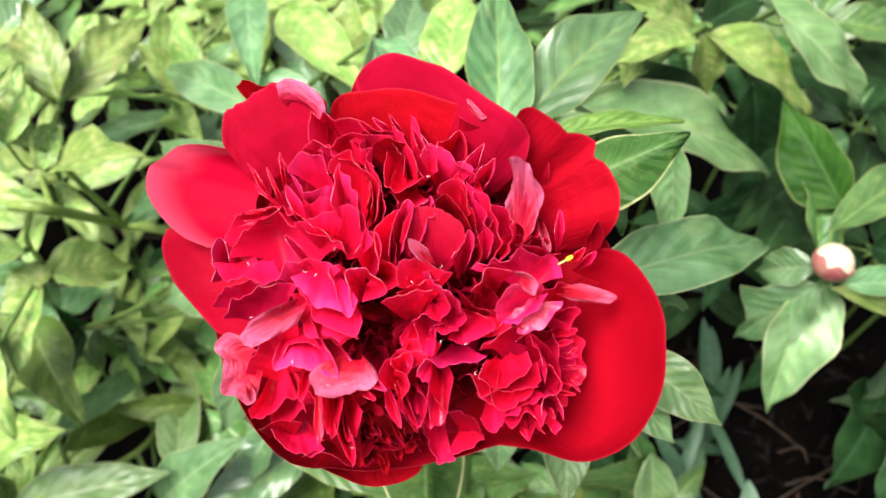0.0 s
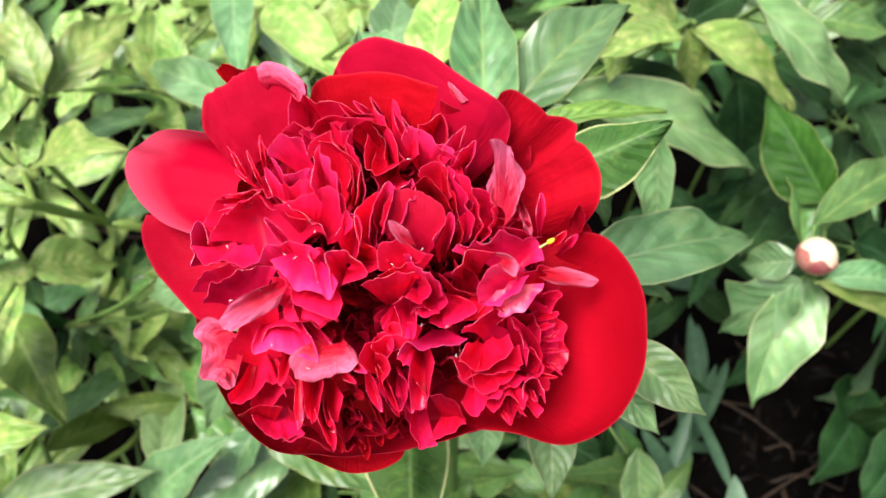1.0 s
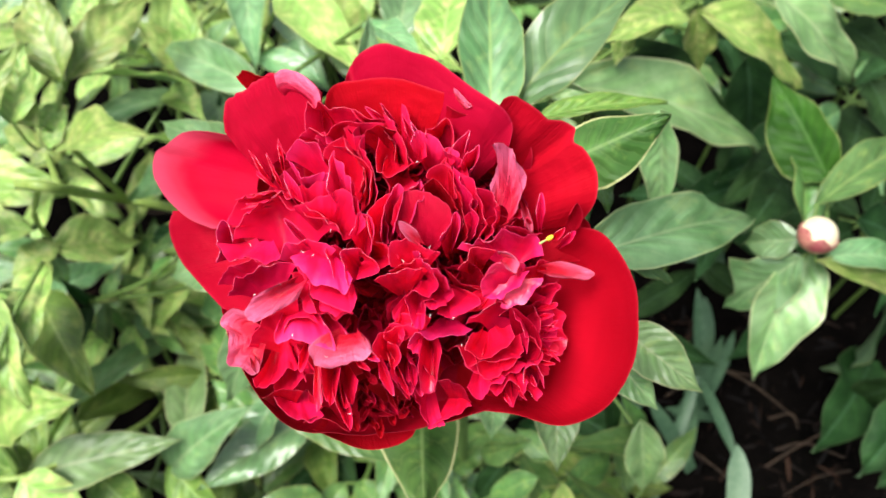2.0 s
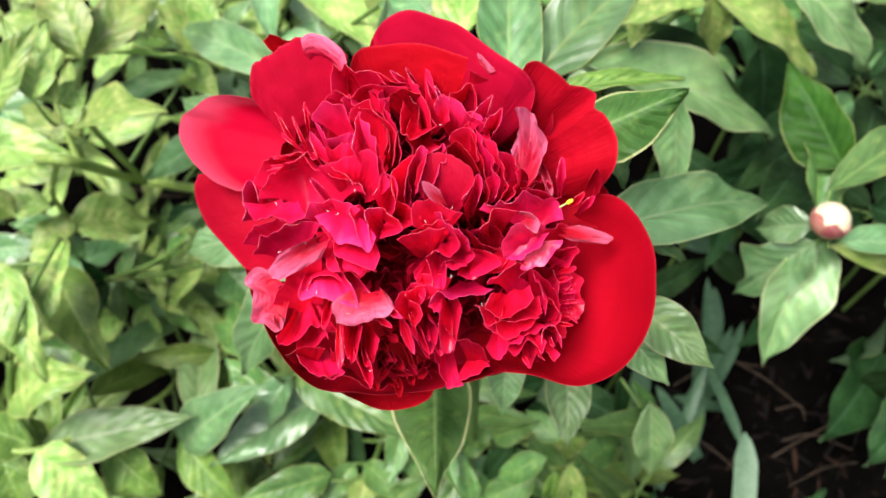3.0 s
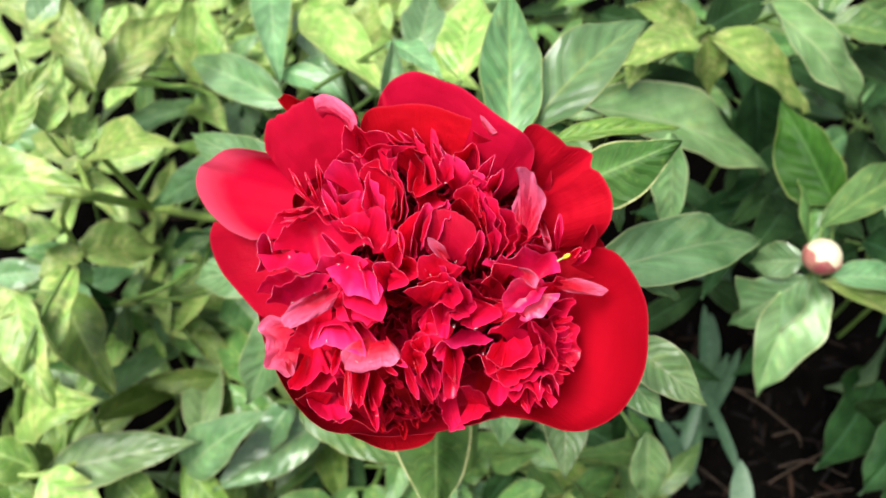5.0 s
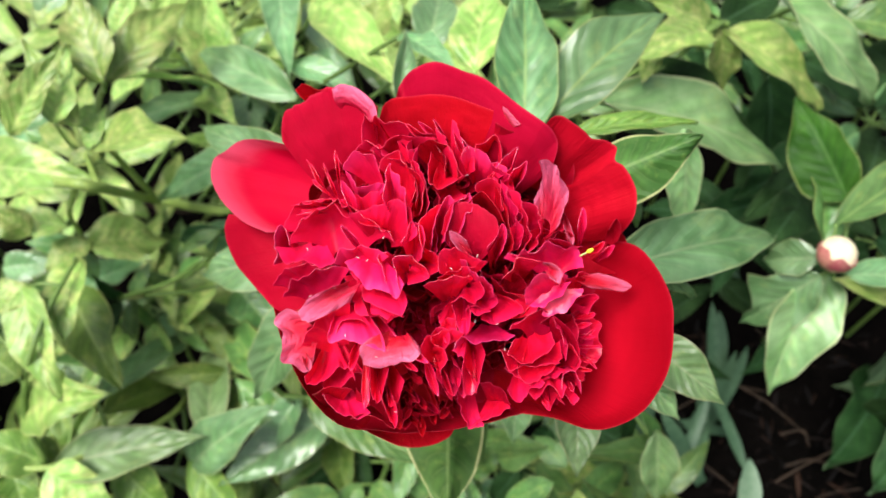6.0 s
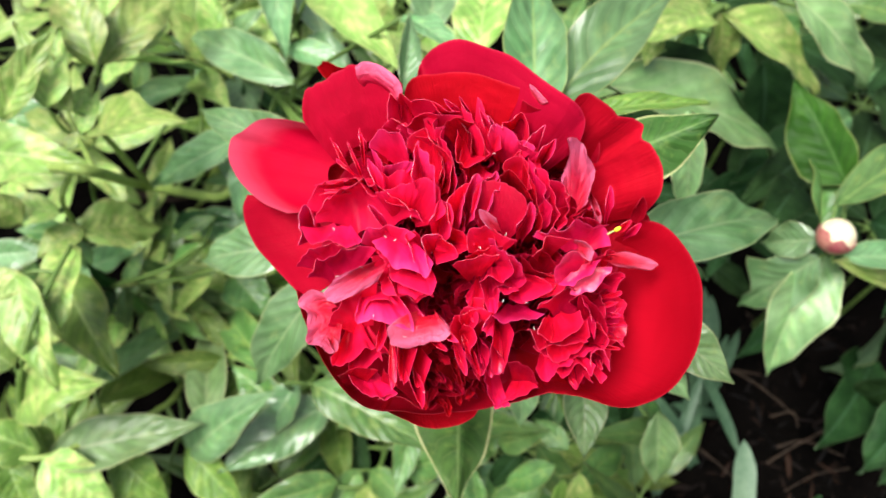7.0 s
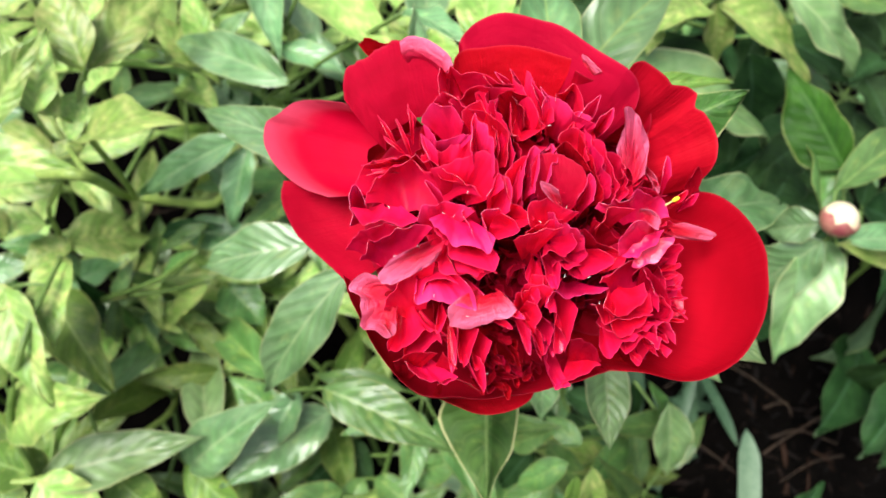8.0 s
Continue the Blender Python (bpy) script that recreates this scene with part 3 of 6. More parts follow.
leaf(back_shoot, (-0.0813, 0.2306, 0.5189), (-0.1857, 0.3111, 0.4729), 0.0301, "p", roll=-15, fold=10, arch=0.08)
leaf(back_shoot, (-0.1940, 0.3861, 0.3487), (-0.3029, 0.3879, 0.2624), 0.0352, "p", roll=-10, fold=12)
leaf(back_shoot, (-0.1879, 0.3903, 0.3339), (-0.2061, 0.3395, 0.2829), 0.0324, "p", roll=10, fold=14)
leaf(back_shoot, (-0.1140, 0.2321, 0.4283), (-0.1987, 0.2420, 0.3828), 0.0391, "p", roll=-5, fold=10, arch=0.07)
leaf(back_shoot, (-0.1584, 0.4481, 0.3964), (-0.0966, 0.4200, 0.3939), 0.0294, "p", roll=-10)
leaf(back_shoot, (-0.1302, 0.4896, 0.4350), (-0.0491, 0.3519, 0.4720), 0.0427, "m", roll=10, fold=10, arch=0.05)
leaf(back_shoot, (-0.0462, 0.2920, 0.5187), (-0.0430, 0.3512, 0.5288), 0.0158, "p", roll=30, fold=25)
leaf(back_shoot, (-0.0485, 0.3702, 0.5051), (-0.0083, 0.3187, 0.5219), 0.0225, "p", roll=-15, fold=14)
leaf(back_shoot, (0.0028, 0.3334, 0.5071), (0.0135, 0.4193, 0.5093), 0.0406, "m", roll=-10)
leaf(back_shoot, (-0.0335, 0.4352, 0.4269), (-0.0223, 0.5178, 0.4272), 0.0387, "p")
leaf(back_shoot, (-0.1621, 0.5729, 0.3122), (-0.1239, 0.5729, 0.3785), 0.0404, "p")
leaf(back_shoot, (-0.1293, 0.4956, 0.3574), (-0.1709, 0.5887, 0.3428), 0.0292, "p")
leaf(back_shoot, (-0.1427, 0.4893, 0.3702), (-0.0966, 0.4367, 0.3612), 0.0312, "p", roll=10)
leaf(back_shoot, (-0.0925, 0.5127, 0.3638), (-0.0812, 0.5484, 0.4064), 0.0373, "m")
leaf(back_shoot, (-0.2190, 0.4969, 0.2978), (-0.1679, 0.4394, 0.3113), 0.0339, "d")
leaf(back_shoot, (-0.2515, 0.5247, 0.2572), (-0.1858, 0.4226, 0.2922), 0.0294, "p")
shoot_stem(low_left_shoot, [(-0.1600, 0.2500, -0.1100), (-0.2443, 0.3324, 0.1002), (-0.2795, 0.2531, 0.1254), (-0.2721, 0.1880, 0.1951), (-0.3404, 0.1333, 0.2320), (-0.3811, 0.1275, 0.2347), (-0.4306, 0.1199, 0.2364)], 0.0038, 0.0022, STEM_LIGHT)
shoot_stem(low_left_shoot, [(-0.3559, 0.1320, 0.2294), (-0.3594, 0.1632, 0.2805), (-0.3321, 0.1892, 0.3415), (-0.3243, 0.2228, 0.3521), (-0.3192, 0.2714, 0.3453)], 0.0030, 0.0020)
leaf(low_left_shoot, (-0.3313, 0.2830, 0.3280), (-0.3135, 0.2032, 0.3343), 0.0387, "m", roll=5, fold=14, arch=0.06)
leaf(low_left_shoot, (-0.3505, 0.2427, 0.3522), (-0.3124, 0.1618, 0.3152), 0.0391, "m", roll=5, fold=12, arch=0.08)
leaf(low_left_shoot, (-0.3859, 0.2346, 0.3440), (-0.3299, 0.2353, 0.3464), 0.0296, "m", roll=-10)
leaf(low_left_shoot, (-0.3619, 0.2849, 0.2684), (-0.2855, 0.1855, 0.2739), 0.0489, "y", fold=12)
leaf(low_left_shoot, (-0.3530, 0.2860, 0.2437), (-0.3437, 0.2666, 0.1979), 0.0209, "y")
leaf(low_left_shoot, (-0.3117, 0.1802, 0.2606), (-0.2792, 0.2937, 0.1393), 0.0351, "p", roll=-10, fold=12)
leaf(low_left_shoot, (-0.3196, 0.1786, 0.2288), (-0.2783, 0.2447, 0.1396), 0.0362, "y", roll=-10)
leaf(low_left_shoot, (-0.3653, 0.1662, 0.2708), (-0.2684, 0.1650, 0.3285), 0.0480, "m", lobe=0.2, roll=-5, arch=0.09)
leaf(low_left_shoot, (-0.3522, 0.1344, 0.2202), (-0.2200, 0.1601, 0.2343), 0.0456, "w", roll=-8, fold=12, arch=0.06)
leaf(low_left_shoot, (-0.2223, 0.1636, 0.2254), (-0.2561, 0.2916, 0.1488), 0.0387, "w", roll=8, fold=12)
leaf(low_left_shoot, (-0.2446, 0.1473, 0.1876), (-0.1543, 0.1769, 0.2766), 0.0477, "p", roll=-5, fold=10)
leaf(low_left_shoot, (-0.3033, 0.1393, 0.2063), (-0.2575, 0.1046, 0.1773), 0.0438, "y", roll=10)
leaf(low_left_shoot, (-0.3496, 0.1278, 0.2378), (-0.2919, 0.0937, 0.2054), 0.0476, "m", roll=0)
leaf(low_left_shoot, (-0.3872, 0.1298, 0.2246), (-0.3699, 0.0886, 0.1937), 0.0395, "y")
leaf(low_left_shoot, (-0.2456, 0.1526, 0.1915), (-0.1851, 0.0957, 0.1707), 0.0393, "y", roll=15)
leaf(low_left_shoot, (-0.3556, 0.1340, 0.2313), (-0.4101, 0.1516, 0.2499), 0.0407, "y")
leaf(low_left_shoot, (-0.3540, 0.1815, 0.3112), (-0.3875, 0.2048, 0.3227), 0.0316, "y")
leaf(low_left_shoot, (-0.3689, 0.1587, 0.2298), (-0.3542, 0.1184, 0.1928), 0.0302, "y")
leaf(low_left_shoot, (-0.2710, 0.1328, 0.1617), (-0.2992, 0.0959, 0.1482), 0.0372, "y")
leaf(low_left_shoot, (-0.3687, 0.1898, 0.2598), (-0.3633, 0.1586, 0.2310), 0.0247, "y")
shoot_stem(front_shoot, [(-0.0600, 0.1600, -0.1100), (-0.1210, 0.2693, 0.0957), (-0.1418, 0.2096, 0.1928), (-0.1516, 0.1993, 0.2062)], 0.0035, 0.0022)
shoot_stem(front_shoot, [(-0.0500, 0.1500, -0.1100), (-0.0596, 0.1959, 0.0926), (-0.0800, 0.1320, 0.1436), (-0.1210, 0.1231, 0.1554)], 0.0030, 0.0020)
leaf(front_shoot, (-0.1471, 0.2011, 0.2237), (-0.1779, 0.1555, 0.1923), 0.0343, "p", roll=8)
leaf(front_shoot, (-0.1195, 0.1909, 0.1980), (-0.2144, 0.1261, 0.1953), 0.0499, "p", roll=8, fold=10, arch=0.07)
leaf(front_shoot, (-0.1089, 0.1551, 0.3622), (-0.0208, 0.1095, 0.3590), 0.0350, "g", roll=-10, fold=14, arch=0.06)
leaf(front_shoot, (-0.1106, 0.1282, 0.1573), (-0.1927, 0.0998, 0.1739), 0.0346, "g")
leaf(front_shoot, (-0.2256, 0.3172, 0.2154), (-0.1842, 0.2764, 0.1989), 0.0441, "g")
leaf(front_shoot, (-0.1622, 0.1986, 0.2683), (-0.2559, 0.3145, 0.1306), 0.0367, "g", roll=10)
leaf(front_shoot, (-0.1595, 0.1858, 0.1965), (-0.2138, 0.2244, 0.2081), 0.0352, "g", roll=-10)
leaf(front_shoot, (-0.0795, 0.1398, 0.1568), (-0.0336, 0.0999, 0.1736), 0.0263, "g")
leaf(front_shoot, (-0.0919, 0.1424, 0.1431), (-0.1211, 0.1007, 0.1365), 0.0250, "g")
leaf(front_shoot, (-0.0786, 0.1250, 0.1524), (-0.0866, 0.0899, 0.1481), 0.0266, "m")
leaf(front_shoot, (-0.0517, 0.1380, 0.1691), (0.0055, 0.1430, 0.2208), 0.0308, "g", roll=10)
leaf(front_shoot, (-0.1247, 0.1631, 0.1210), (-0.1508, 0.1403, 0.1191), 0.0205, "d")
leaf(front_shoot, (-0.1100, 0.1869, 0.1200), (-0.0832, 0.1382, 0.1127), 0.0276, "d")
leaf(front_shoot, (-0.0549, 0.1032, 0.1641), (-0.0137, 0.1223, 0.2008), 0.0225, "g")
shoot_stem(young_shoot, [(-0.2400, 0.3600, -0.1100), (-0.2841, 0.3270, 0.1598), (-0.3265, 0.2871, 0.2433)], 0.0022, 0.0016, STEM_PALE)
leaf(young_shoot, (-0.3144, 0.3155, 0.2391), (-0.2810, 0.3247, 0.1846), 0.0137, "g")
leaf(young_shoot, (-0.3235, 0.2938, 0.2227), (-0.3056, 0.2839, 0.1477), 0.0156, "g")
leaf(young_shoot, (-0.3223, 0.2971, 0.2237), (-0.3273, 0.2494, 0.1840), 0.0168, "g")
leaf(young_shoot, (-0.2210, 0.2847, 0.2803), (-0.2914, 0.2946, 0.1557), 0.0233, "m")
leaf(young_shoot, (-0.2170, 0.2830, 0.3349), (-0.3041, 0.3310, 0.1572), 0.0152, "g")
leaf(young_shoot, (-0.3295, 0.2952, 0.2268), (-0.3331, 0.2882, 0.2914), 0.0148, "d")
leaf(young_shoot, (-0.3317, 0.2896, 0.2318), (-0.3363, 0.2496, 0.2214), 0.0163, "d")
leaf(young_shoot, (-0.3225, 0.2967, 0.2244), (-0.3030, 0.3297, 0.2461), 0.0155, "g")
leaf(young_shoot, (-0.3225, 0.3087, 0.1939), (-0.2865, 0.3221, 0.1486), 0.0120, "d")
leaf(young_shoot, (-0.2350, 0.3515, 0.2671), (-0.2859, 0.3388, 0.2368), 0.0144, "g")
leaf(young_shoot, (-0.2842, 0.3596, 0.2384), (-0.2182, 0.3489, 0.2670), 0.0223, "d")
shoot_stem(right_shoot, [(0.2102, 0.6965, -0.1100), (0.2002, 0.5965, 0.2263), (0.2002, 0.4365, 0.4526), (0.1909, 0.4367, 0.4635)], 0.0028, 0.0020)
leaf(right_shoot, (0.0856, 0.3337, 0.4831), (0.2925, 0.3917, 0.3244), 0.0583, "w", roll=-8, fold=10, arch=0.08)
leaf(right_shoot, (0.1264, 0.3905, 0.4651), (0.2570, 0.3941, 0.3619), 0.0359, "d", roll=-5)
leaf(right_shoot, (0.1407, 0.2974, 0.4990), (0.1535, 0.2647, 0.4279), 0.0292, "w", roll=-15, fold=-18, arch=0.04, petiole=False)
leaf(right_shoot, (0.1951, 0.4240, 0.4674), (0.2097, 0.4118, 0.4112), 0.0298, "m", roll=8)
leaf(right_shoot, (0.1985, 0.4234, 0.4647), (0.3006, 0.4112, 0.3907), 0.0450, "m", roll=-8, fold=12, arch=0.09)
leaf(right_shoot, (0.1893, 0.4270, 0.4639), (0.1084, 0.3507, 0.5016), 0.0346, "m", roll=8, arch=0.06)
leaf(right_shoot, (0.1927, 0.4367, 0.4579), (0.1244, 0.4154, 0.5014), 0.0299, "m", roll=-8)
leaf(right_shoot, (0.1334, 0.3825, 0.4845), (0.1225, 0.3533, 0.4804), 0.0170, "m")
leaf(right_shoot, (0.2045, 0.4505, 0.4486), (0.2627, 0.4900, 0.4481), 0.0354, "d")
leaf(right_shoot, (0.2716, 0.4787, 0.3961), (0.2032, 0.4438, 0.4212), 0.0342, "d")
leaf(right_shoot, (0.1351, 0.3791, 0.4595), (0.1010, 0.3425, 0.4681), 0.0248, "g")
shoot_stem(far_right_shoot, [(0.2870, 0.7501, -0.1100), (0.2770, 0.6501, 0.2154), (0.2770, 0.4901, 0.4307), (0.2630, 0.4862, 0.4455)], 0.0028, 0.0020)
leaf(far_right_shoot, (0.2514, 0.4688, 0.4601), (0.3564, 0.4292, 0.3798), 0.0515, "w", roll=-8, fold=14, arch=0.1, bend=0.05)
leaf(far_right_shoot, (0.3346, 0.4999, 0.4115), (0.4045, 0.4880, 0.4056), 0.0351, "g")
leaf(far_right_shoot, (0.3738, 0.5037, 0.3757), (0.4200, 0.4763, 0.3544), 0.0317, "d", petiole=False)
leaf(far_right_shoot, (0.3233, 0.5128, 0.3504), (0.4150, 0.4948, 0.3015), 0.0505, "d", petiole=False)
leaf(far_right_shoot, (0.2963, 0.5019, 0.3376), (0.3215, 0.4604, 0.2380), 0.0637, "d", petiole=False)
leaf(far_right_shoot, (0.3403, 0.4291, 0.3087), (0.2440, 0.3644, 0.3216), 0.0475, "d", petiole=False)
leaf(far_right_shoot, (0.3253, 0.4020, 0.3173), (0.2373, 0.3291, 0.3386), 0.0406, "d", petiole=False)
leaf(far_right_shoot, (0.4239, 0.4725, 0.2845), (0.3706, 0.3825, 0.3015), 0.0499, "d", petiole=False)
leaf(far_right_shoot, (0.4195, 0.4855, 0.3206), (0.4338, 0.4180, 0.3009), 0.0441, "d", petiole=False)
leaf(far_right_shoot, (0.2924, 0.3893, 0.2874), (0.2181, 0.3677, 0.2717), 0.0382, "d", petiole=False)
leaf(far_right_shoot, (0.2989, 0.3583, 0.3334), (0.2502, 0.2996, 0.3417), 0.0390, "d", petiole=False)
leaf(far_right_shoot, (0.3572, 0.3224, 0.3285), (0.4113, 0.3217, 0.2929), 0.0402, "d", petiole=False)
shoot_stem(bud_shoot, [(0.4300, 0.4000, -0.1100), (0.3600, 0.3300, 0.2000), (0.2768, 0.2575, 0.3990)], 0.0035, 0.0028)
leaf(bud_shoot, (0.2923, 0.3062, 0.4082), (0.2571, 0.3852, 0.4357), 0.0515, "s", roll=-8, fold=-36, arch=0.04, smooth=0.4)
leaf(bud_shoot, (0.2783, 0.2833, 0.3844), (0.2808, 0.3615, 0.4005), 0.0403, "g", roll=18, fold=30, arch=0.04, smooth=0.4)
leaf(bud_shoot, (0.2721, 0.2799, 0.4164), (0.4000, 0.3707, 0.3793), 0.0320, "g", roll=-15, fold=18, arch=0.08)
leaf(bud_shoot, (0.2609, 0.2576, 0.4047), (0.2376, 0.2755, 0.3672), 0.0284, "p", roll=-15, fold=20, arch=0.08)
leaf(bud_shoot, (0.2636, 0.2490, 0.3946), (0.2321, 0.2455, 0.3158), 0.0410, "p", fold=10, lobe=0.6, arch=0.05, smooth=0.5)
leaf(bud_shoot, (0.2822, 0.2613, 0.3738), (0.2460, 0.1861, 0.3090), 0.0485, "w", roll=-6, fold=24, arch=0.06, belly=0.42, bend=0.08, smooth=0.5)
leaf(bud_shoot, (0.2805, 0.2485, 0.3966), (0.3743, 0.2709, 0.3414), 0.0255, "p", roll=-10, fold=16, arch=0.08)
leaf(bud_shoot, (0.2693, 0.2426, 0.3998), (0.4151, 0.2478, 0.2840), 0.0226, "m", roll=-15, fold=22, arch=0.06)
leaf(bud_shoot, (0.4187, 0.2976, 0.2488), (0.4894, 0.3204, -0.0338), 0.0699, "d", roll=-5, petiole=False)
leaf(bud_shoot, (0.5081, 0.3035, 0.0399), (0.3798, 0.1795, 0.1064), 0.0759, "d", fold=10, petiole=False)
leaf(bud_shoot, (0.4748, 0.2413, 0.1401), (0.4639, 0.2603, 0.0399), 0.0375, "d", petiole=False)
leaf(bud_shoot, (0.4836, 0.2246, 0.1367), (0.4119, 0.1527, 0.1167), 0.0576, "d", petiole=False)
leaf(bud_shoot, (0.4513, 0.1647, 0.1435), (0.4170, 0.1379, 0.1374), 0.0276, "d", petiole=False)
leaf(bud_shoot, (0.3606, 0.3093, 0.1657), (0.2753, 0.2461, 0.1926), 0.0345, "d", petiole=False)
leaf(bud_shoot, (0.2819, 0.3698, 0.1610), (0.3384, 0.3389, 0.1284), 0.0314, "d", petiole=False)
shoot_stem(low_right_shoot, [(0.0800, 0.1600, -0.1100), (0.1458, 0.1597, 0.1702), (0.1570, 0.1691, 0.1968), (0.1700, 0.1464, 0.2925)], 0.0030, 0.0020)
leaf(low_right_shoot, (0.1871, 0.1611, 0.2268), (0.0933, 0.1356, 0.3057), 0.0252, "g", roll=8)
leaf(low_right_shoot, (0.1540, 0.1546, 0.3094), (0.1658, 0.1155, 0.2388), 0.0295, "w", roll=10, fold=20)
leaf(low_right_shoot, (0.1400, 0.1444, 0.1669), (0.0423, 0.1665, 0.1928), 0.0317, "m")
leaf(low_right_shoot, (0.0679, 0.1449, 0.2409), (0.1082, 0.1023, 0.1852), 0.0277, "g")
leaf(low_right_shoot, (0.1262, 0.1256, 0.2060), (0.1813, 0.1214, 0.0656), 0.0328, "m")
leaf(low_right_shoot, (0.0748, 0.1171, 0.2165), (0.0278, 0.1038, 0.1759), 0.0280, "g")
leaf(low_right_shoot, (0.0549, 0.1436, 0.2246), (0.0328, 0.1235, 0.1776), 0.0253, "d")
leaf(low_right_shoot, (0.1555, 0.1297, 0.1095), (0.0796, 0.0971, 0.2115), 0.0263, "m")
leaf(low_right_shoot, (0.1035, 0.1129, 0.2187), (0.2086, 0.1696, 0.0188), 0.0282, "m")
leaf(low_right_shoot, (0.1438, 0.1893, 0.2653), (0.1525, 0.1716, 0.2065), 0.0150, "d")
leaf(back_shoot, (-0.2208, 0.3361, 0.2296), (-0.2318, 0.3054, 0.1436), 0.0342, "m", roll=18, fold=14, arch=0.07, petiole=False)
leaf(back_shoot, (-0.1602, 0.5107, 0.3465), (-0.2448, 0.5636, 0.3202), 0.0303, "m", roll=-19, fold=14, arch=0.07, petiole=False)
leaf(back_shoot, (-0.1894, 0.5705, 0.3056), (-0.1544, 0.5855, 0.3603), 0.0358, "m", roll=-7, fold=14, arch=0.07, petiole=False)
leaf(left_shoot, (-0.4166, 0.2956, 0.2455), (-0.4024, 0.2391, 0.2461), 0.0275, "m", roll=-17, fold=14, arch=0.07, petiole=False)
leaf(left_shoot, (-0.3930, 0.4348, 0.3307), (-0.4620, 0.4174, 0.3147), 0.0295, "p", roll=10, fold=14, arch=0.07, petiole=False)
leaf(back_shoot, (-0.2325, 0.3989, 0.2969), (-0.1829, 0.3875, 0.2642), 0.0271, "p", roll=19, fold=14, arch=0.07, petiole=False)
leaf(left_shoot, (-0.3729, 0.2928, 0.2373), (-0.3268, 0.3489, 0.2052), 0.0373, "p", roll=-18, fold=14, arch=0.07, petiole=False)
leaf(back_shoot, (-0.2089, 0.3940, 0.2633), (-0.2074, 0.4453, 0.3041), 0.0381, "m", roll=3, fold=14, arch=0.07, petiole=False)
leaf(left_shoot, (-0.3551, 0.5371, 0.3400), (-0.3406, 0.5774, 0.3565), 0.0285, "m", roll=0, fold=14, arch=0.07, petiole=False)
leaf(left_shoot, (-0.4452, 0.3145, 0.2486), (-0.3867, 0.3155, 0.2560), 0.0288, "p", roll=8, fold=14, arch=0.07, petiole=False)
leaf(left_shoot, (-0.4447, 0.4564, 0.3288), (-0.4675, 0.4936, 0.3464), 0.0240, "m", roll=-19, fold=14, arch=0.07, petiole=False)
leaf(left_shoot, (-0.3224, 0.4927, 0.3272), (-0.3156, 0.5695, 0.3198), 0.0271, "m", roll=-14, fold=14, arch=0.07, petiole=False)
leaf(back_shoot, (-0.2268, 0.3093, 0.1471), (-0.2262, 0.3197, 0.2346), 0.0303, "m", roll=-15, fold=14, arch=0.07, petiole=False)
leaf(left_shoot, (-0.3405, 0.4558, 0.3322), (-0.3159, 0.5093, 0.3198), 0.0245, "m", roll=-14, fold=14, arch=0.07, petiole=False)
leaf(left_shoot, (-0.4267, 0.5381, 0.3581), (-0.3821, 0.5824, 0.3762), 0.0363, "p", roll=8, fold=14, arch=0.07, petiole=False)
leaf(left_shoot, (-0.2984, 0.3383, 0.1856), (-0.3258, 0.2990, 0.1062), 0.0357, "p", roll=-3, fold=14, arch=0.07, petiole=False)
leaf(left_shoot, (-0.3190, 0.5277, 0.3098), (-0.2913, 0.5783, 0.3056), 0.0262, "m", roll=-19, fold=14, arch=0.07, petiole=False)
leaf(left_shoot, (-0.4286, 0.5308, 0.3554), (-0.3836, 0.5701, 0.3701), 0.0329, "m", roll=-13, fold=14, arch=0.07, petiole=False)
leaf(back_shoot, (-0.1767, 0.3410, 0.2117), (-0.2338, 0.3116, 0.2340), 0.0334, "m", roll=-12, fold=14, arch=0.07, petiole=False)
leaf(back_shoot, (-0.2233, 0.5035, 0.2988), (-0.2086, 0.4178, 0.3027), 0.0406, "p", roll=-7, fold=14, arch=0.07, petiole=False)
leaf(back_shoot, (-0.1847, 0.4218, 0.2915), (-0.1073, 0.4202, 0.3156), 0.0388, "m", roll=19, fold=14, arch=0.07, petiole=False)
leaf(back_shoot, (-0.2440, 0.3265, 0.1730), (-0.3205, 0.3116, 0.1093), 0.0396, "m", roll=-5, fold=14, arch=0.07, petiole=False)
leaf(back_shoot, (-0.2490, 0.4784, 0.2858), (-0.2789, 0.5442, 0.2874), 0.0273, "p", roll=-16, fold=14, arch=0.07, petiole=False)
leaf(left_shoot, (-0.4019, 0.3667, 0.3076), (-0.4281, 0.4088, 0.3202), 0.0280, "p", roll=2, fold=14, arch=0.07, petiole=False)
leaf(back_shoot, (-0.2634, 0.3631, 0.2362), (-0.1862, 0.3570, 0.2341), 0.0360, "p", roll=8, fold=14, arch=0.07, petiole=False)
leaf(left_shoot, (-0.4065, 0.3894, 0.3180), (-0.4535, 0.4333, 0.3234), 0.0293, "p", roll=5, fold=14, arch=0.07, petiole=False)
leaf(low_right_shoot, (0.1682, 0.1629, 0.2435), (0.1439, 0.1752, 0.3010), 0.0170, "g", roll=9, fold=14, arch=0.07, petiole=False)
leaf(low_right_shoot, (0.0120, 0.1399, 0.2035), (0.0376, 0.1635, 0.2476), 0.0243, "g", roll=14, fold=14, arch=0.07, petiole=False)
leaf(low_right_shoot, (0.0229, 0.1689, 0.2271), (0.0720, 0.1462, 0.2833), 0.0211, "g", roll=12, fold=14, arch=0.07, petiole=False)
leaf(low_right_shoot, (0.1841, 0.1351, 0.0529), (0.0978, 0.1214, 0.2839), 0.0274, "g", roll=-16, fold=14, arch=0.07, petiole=False)
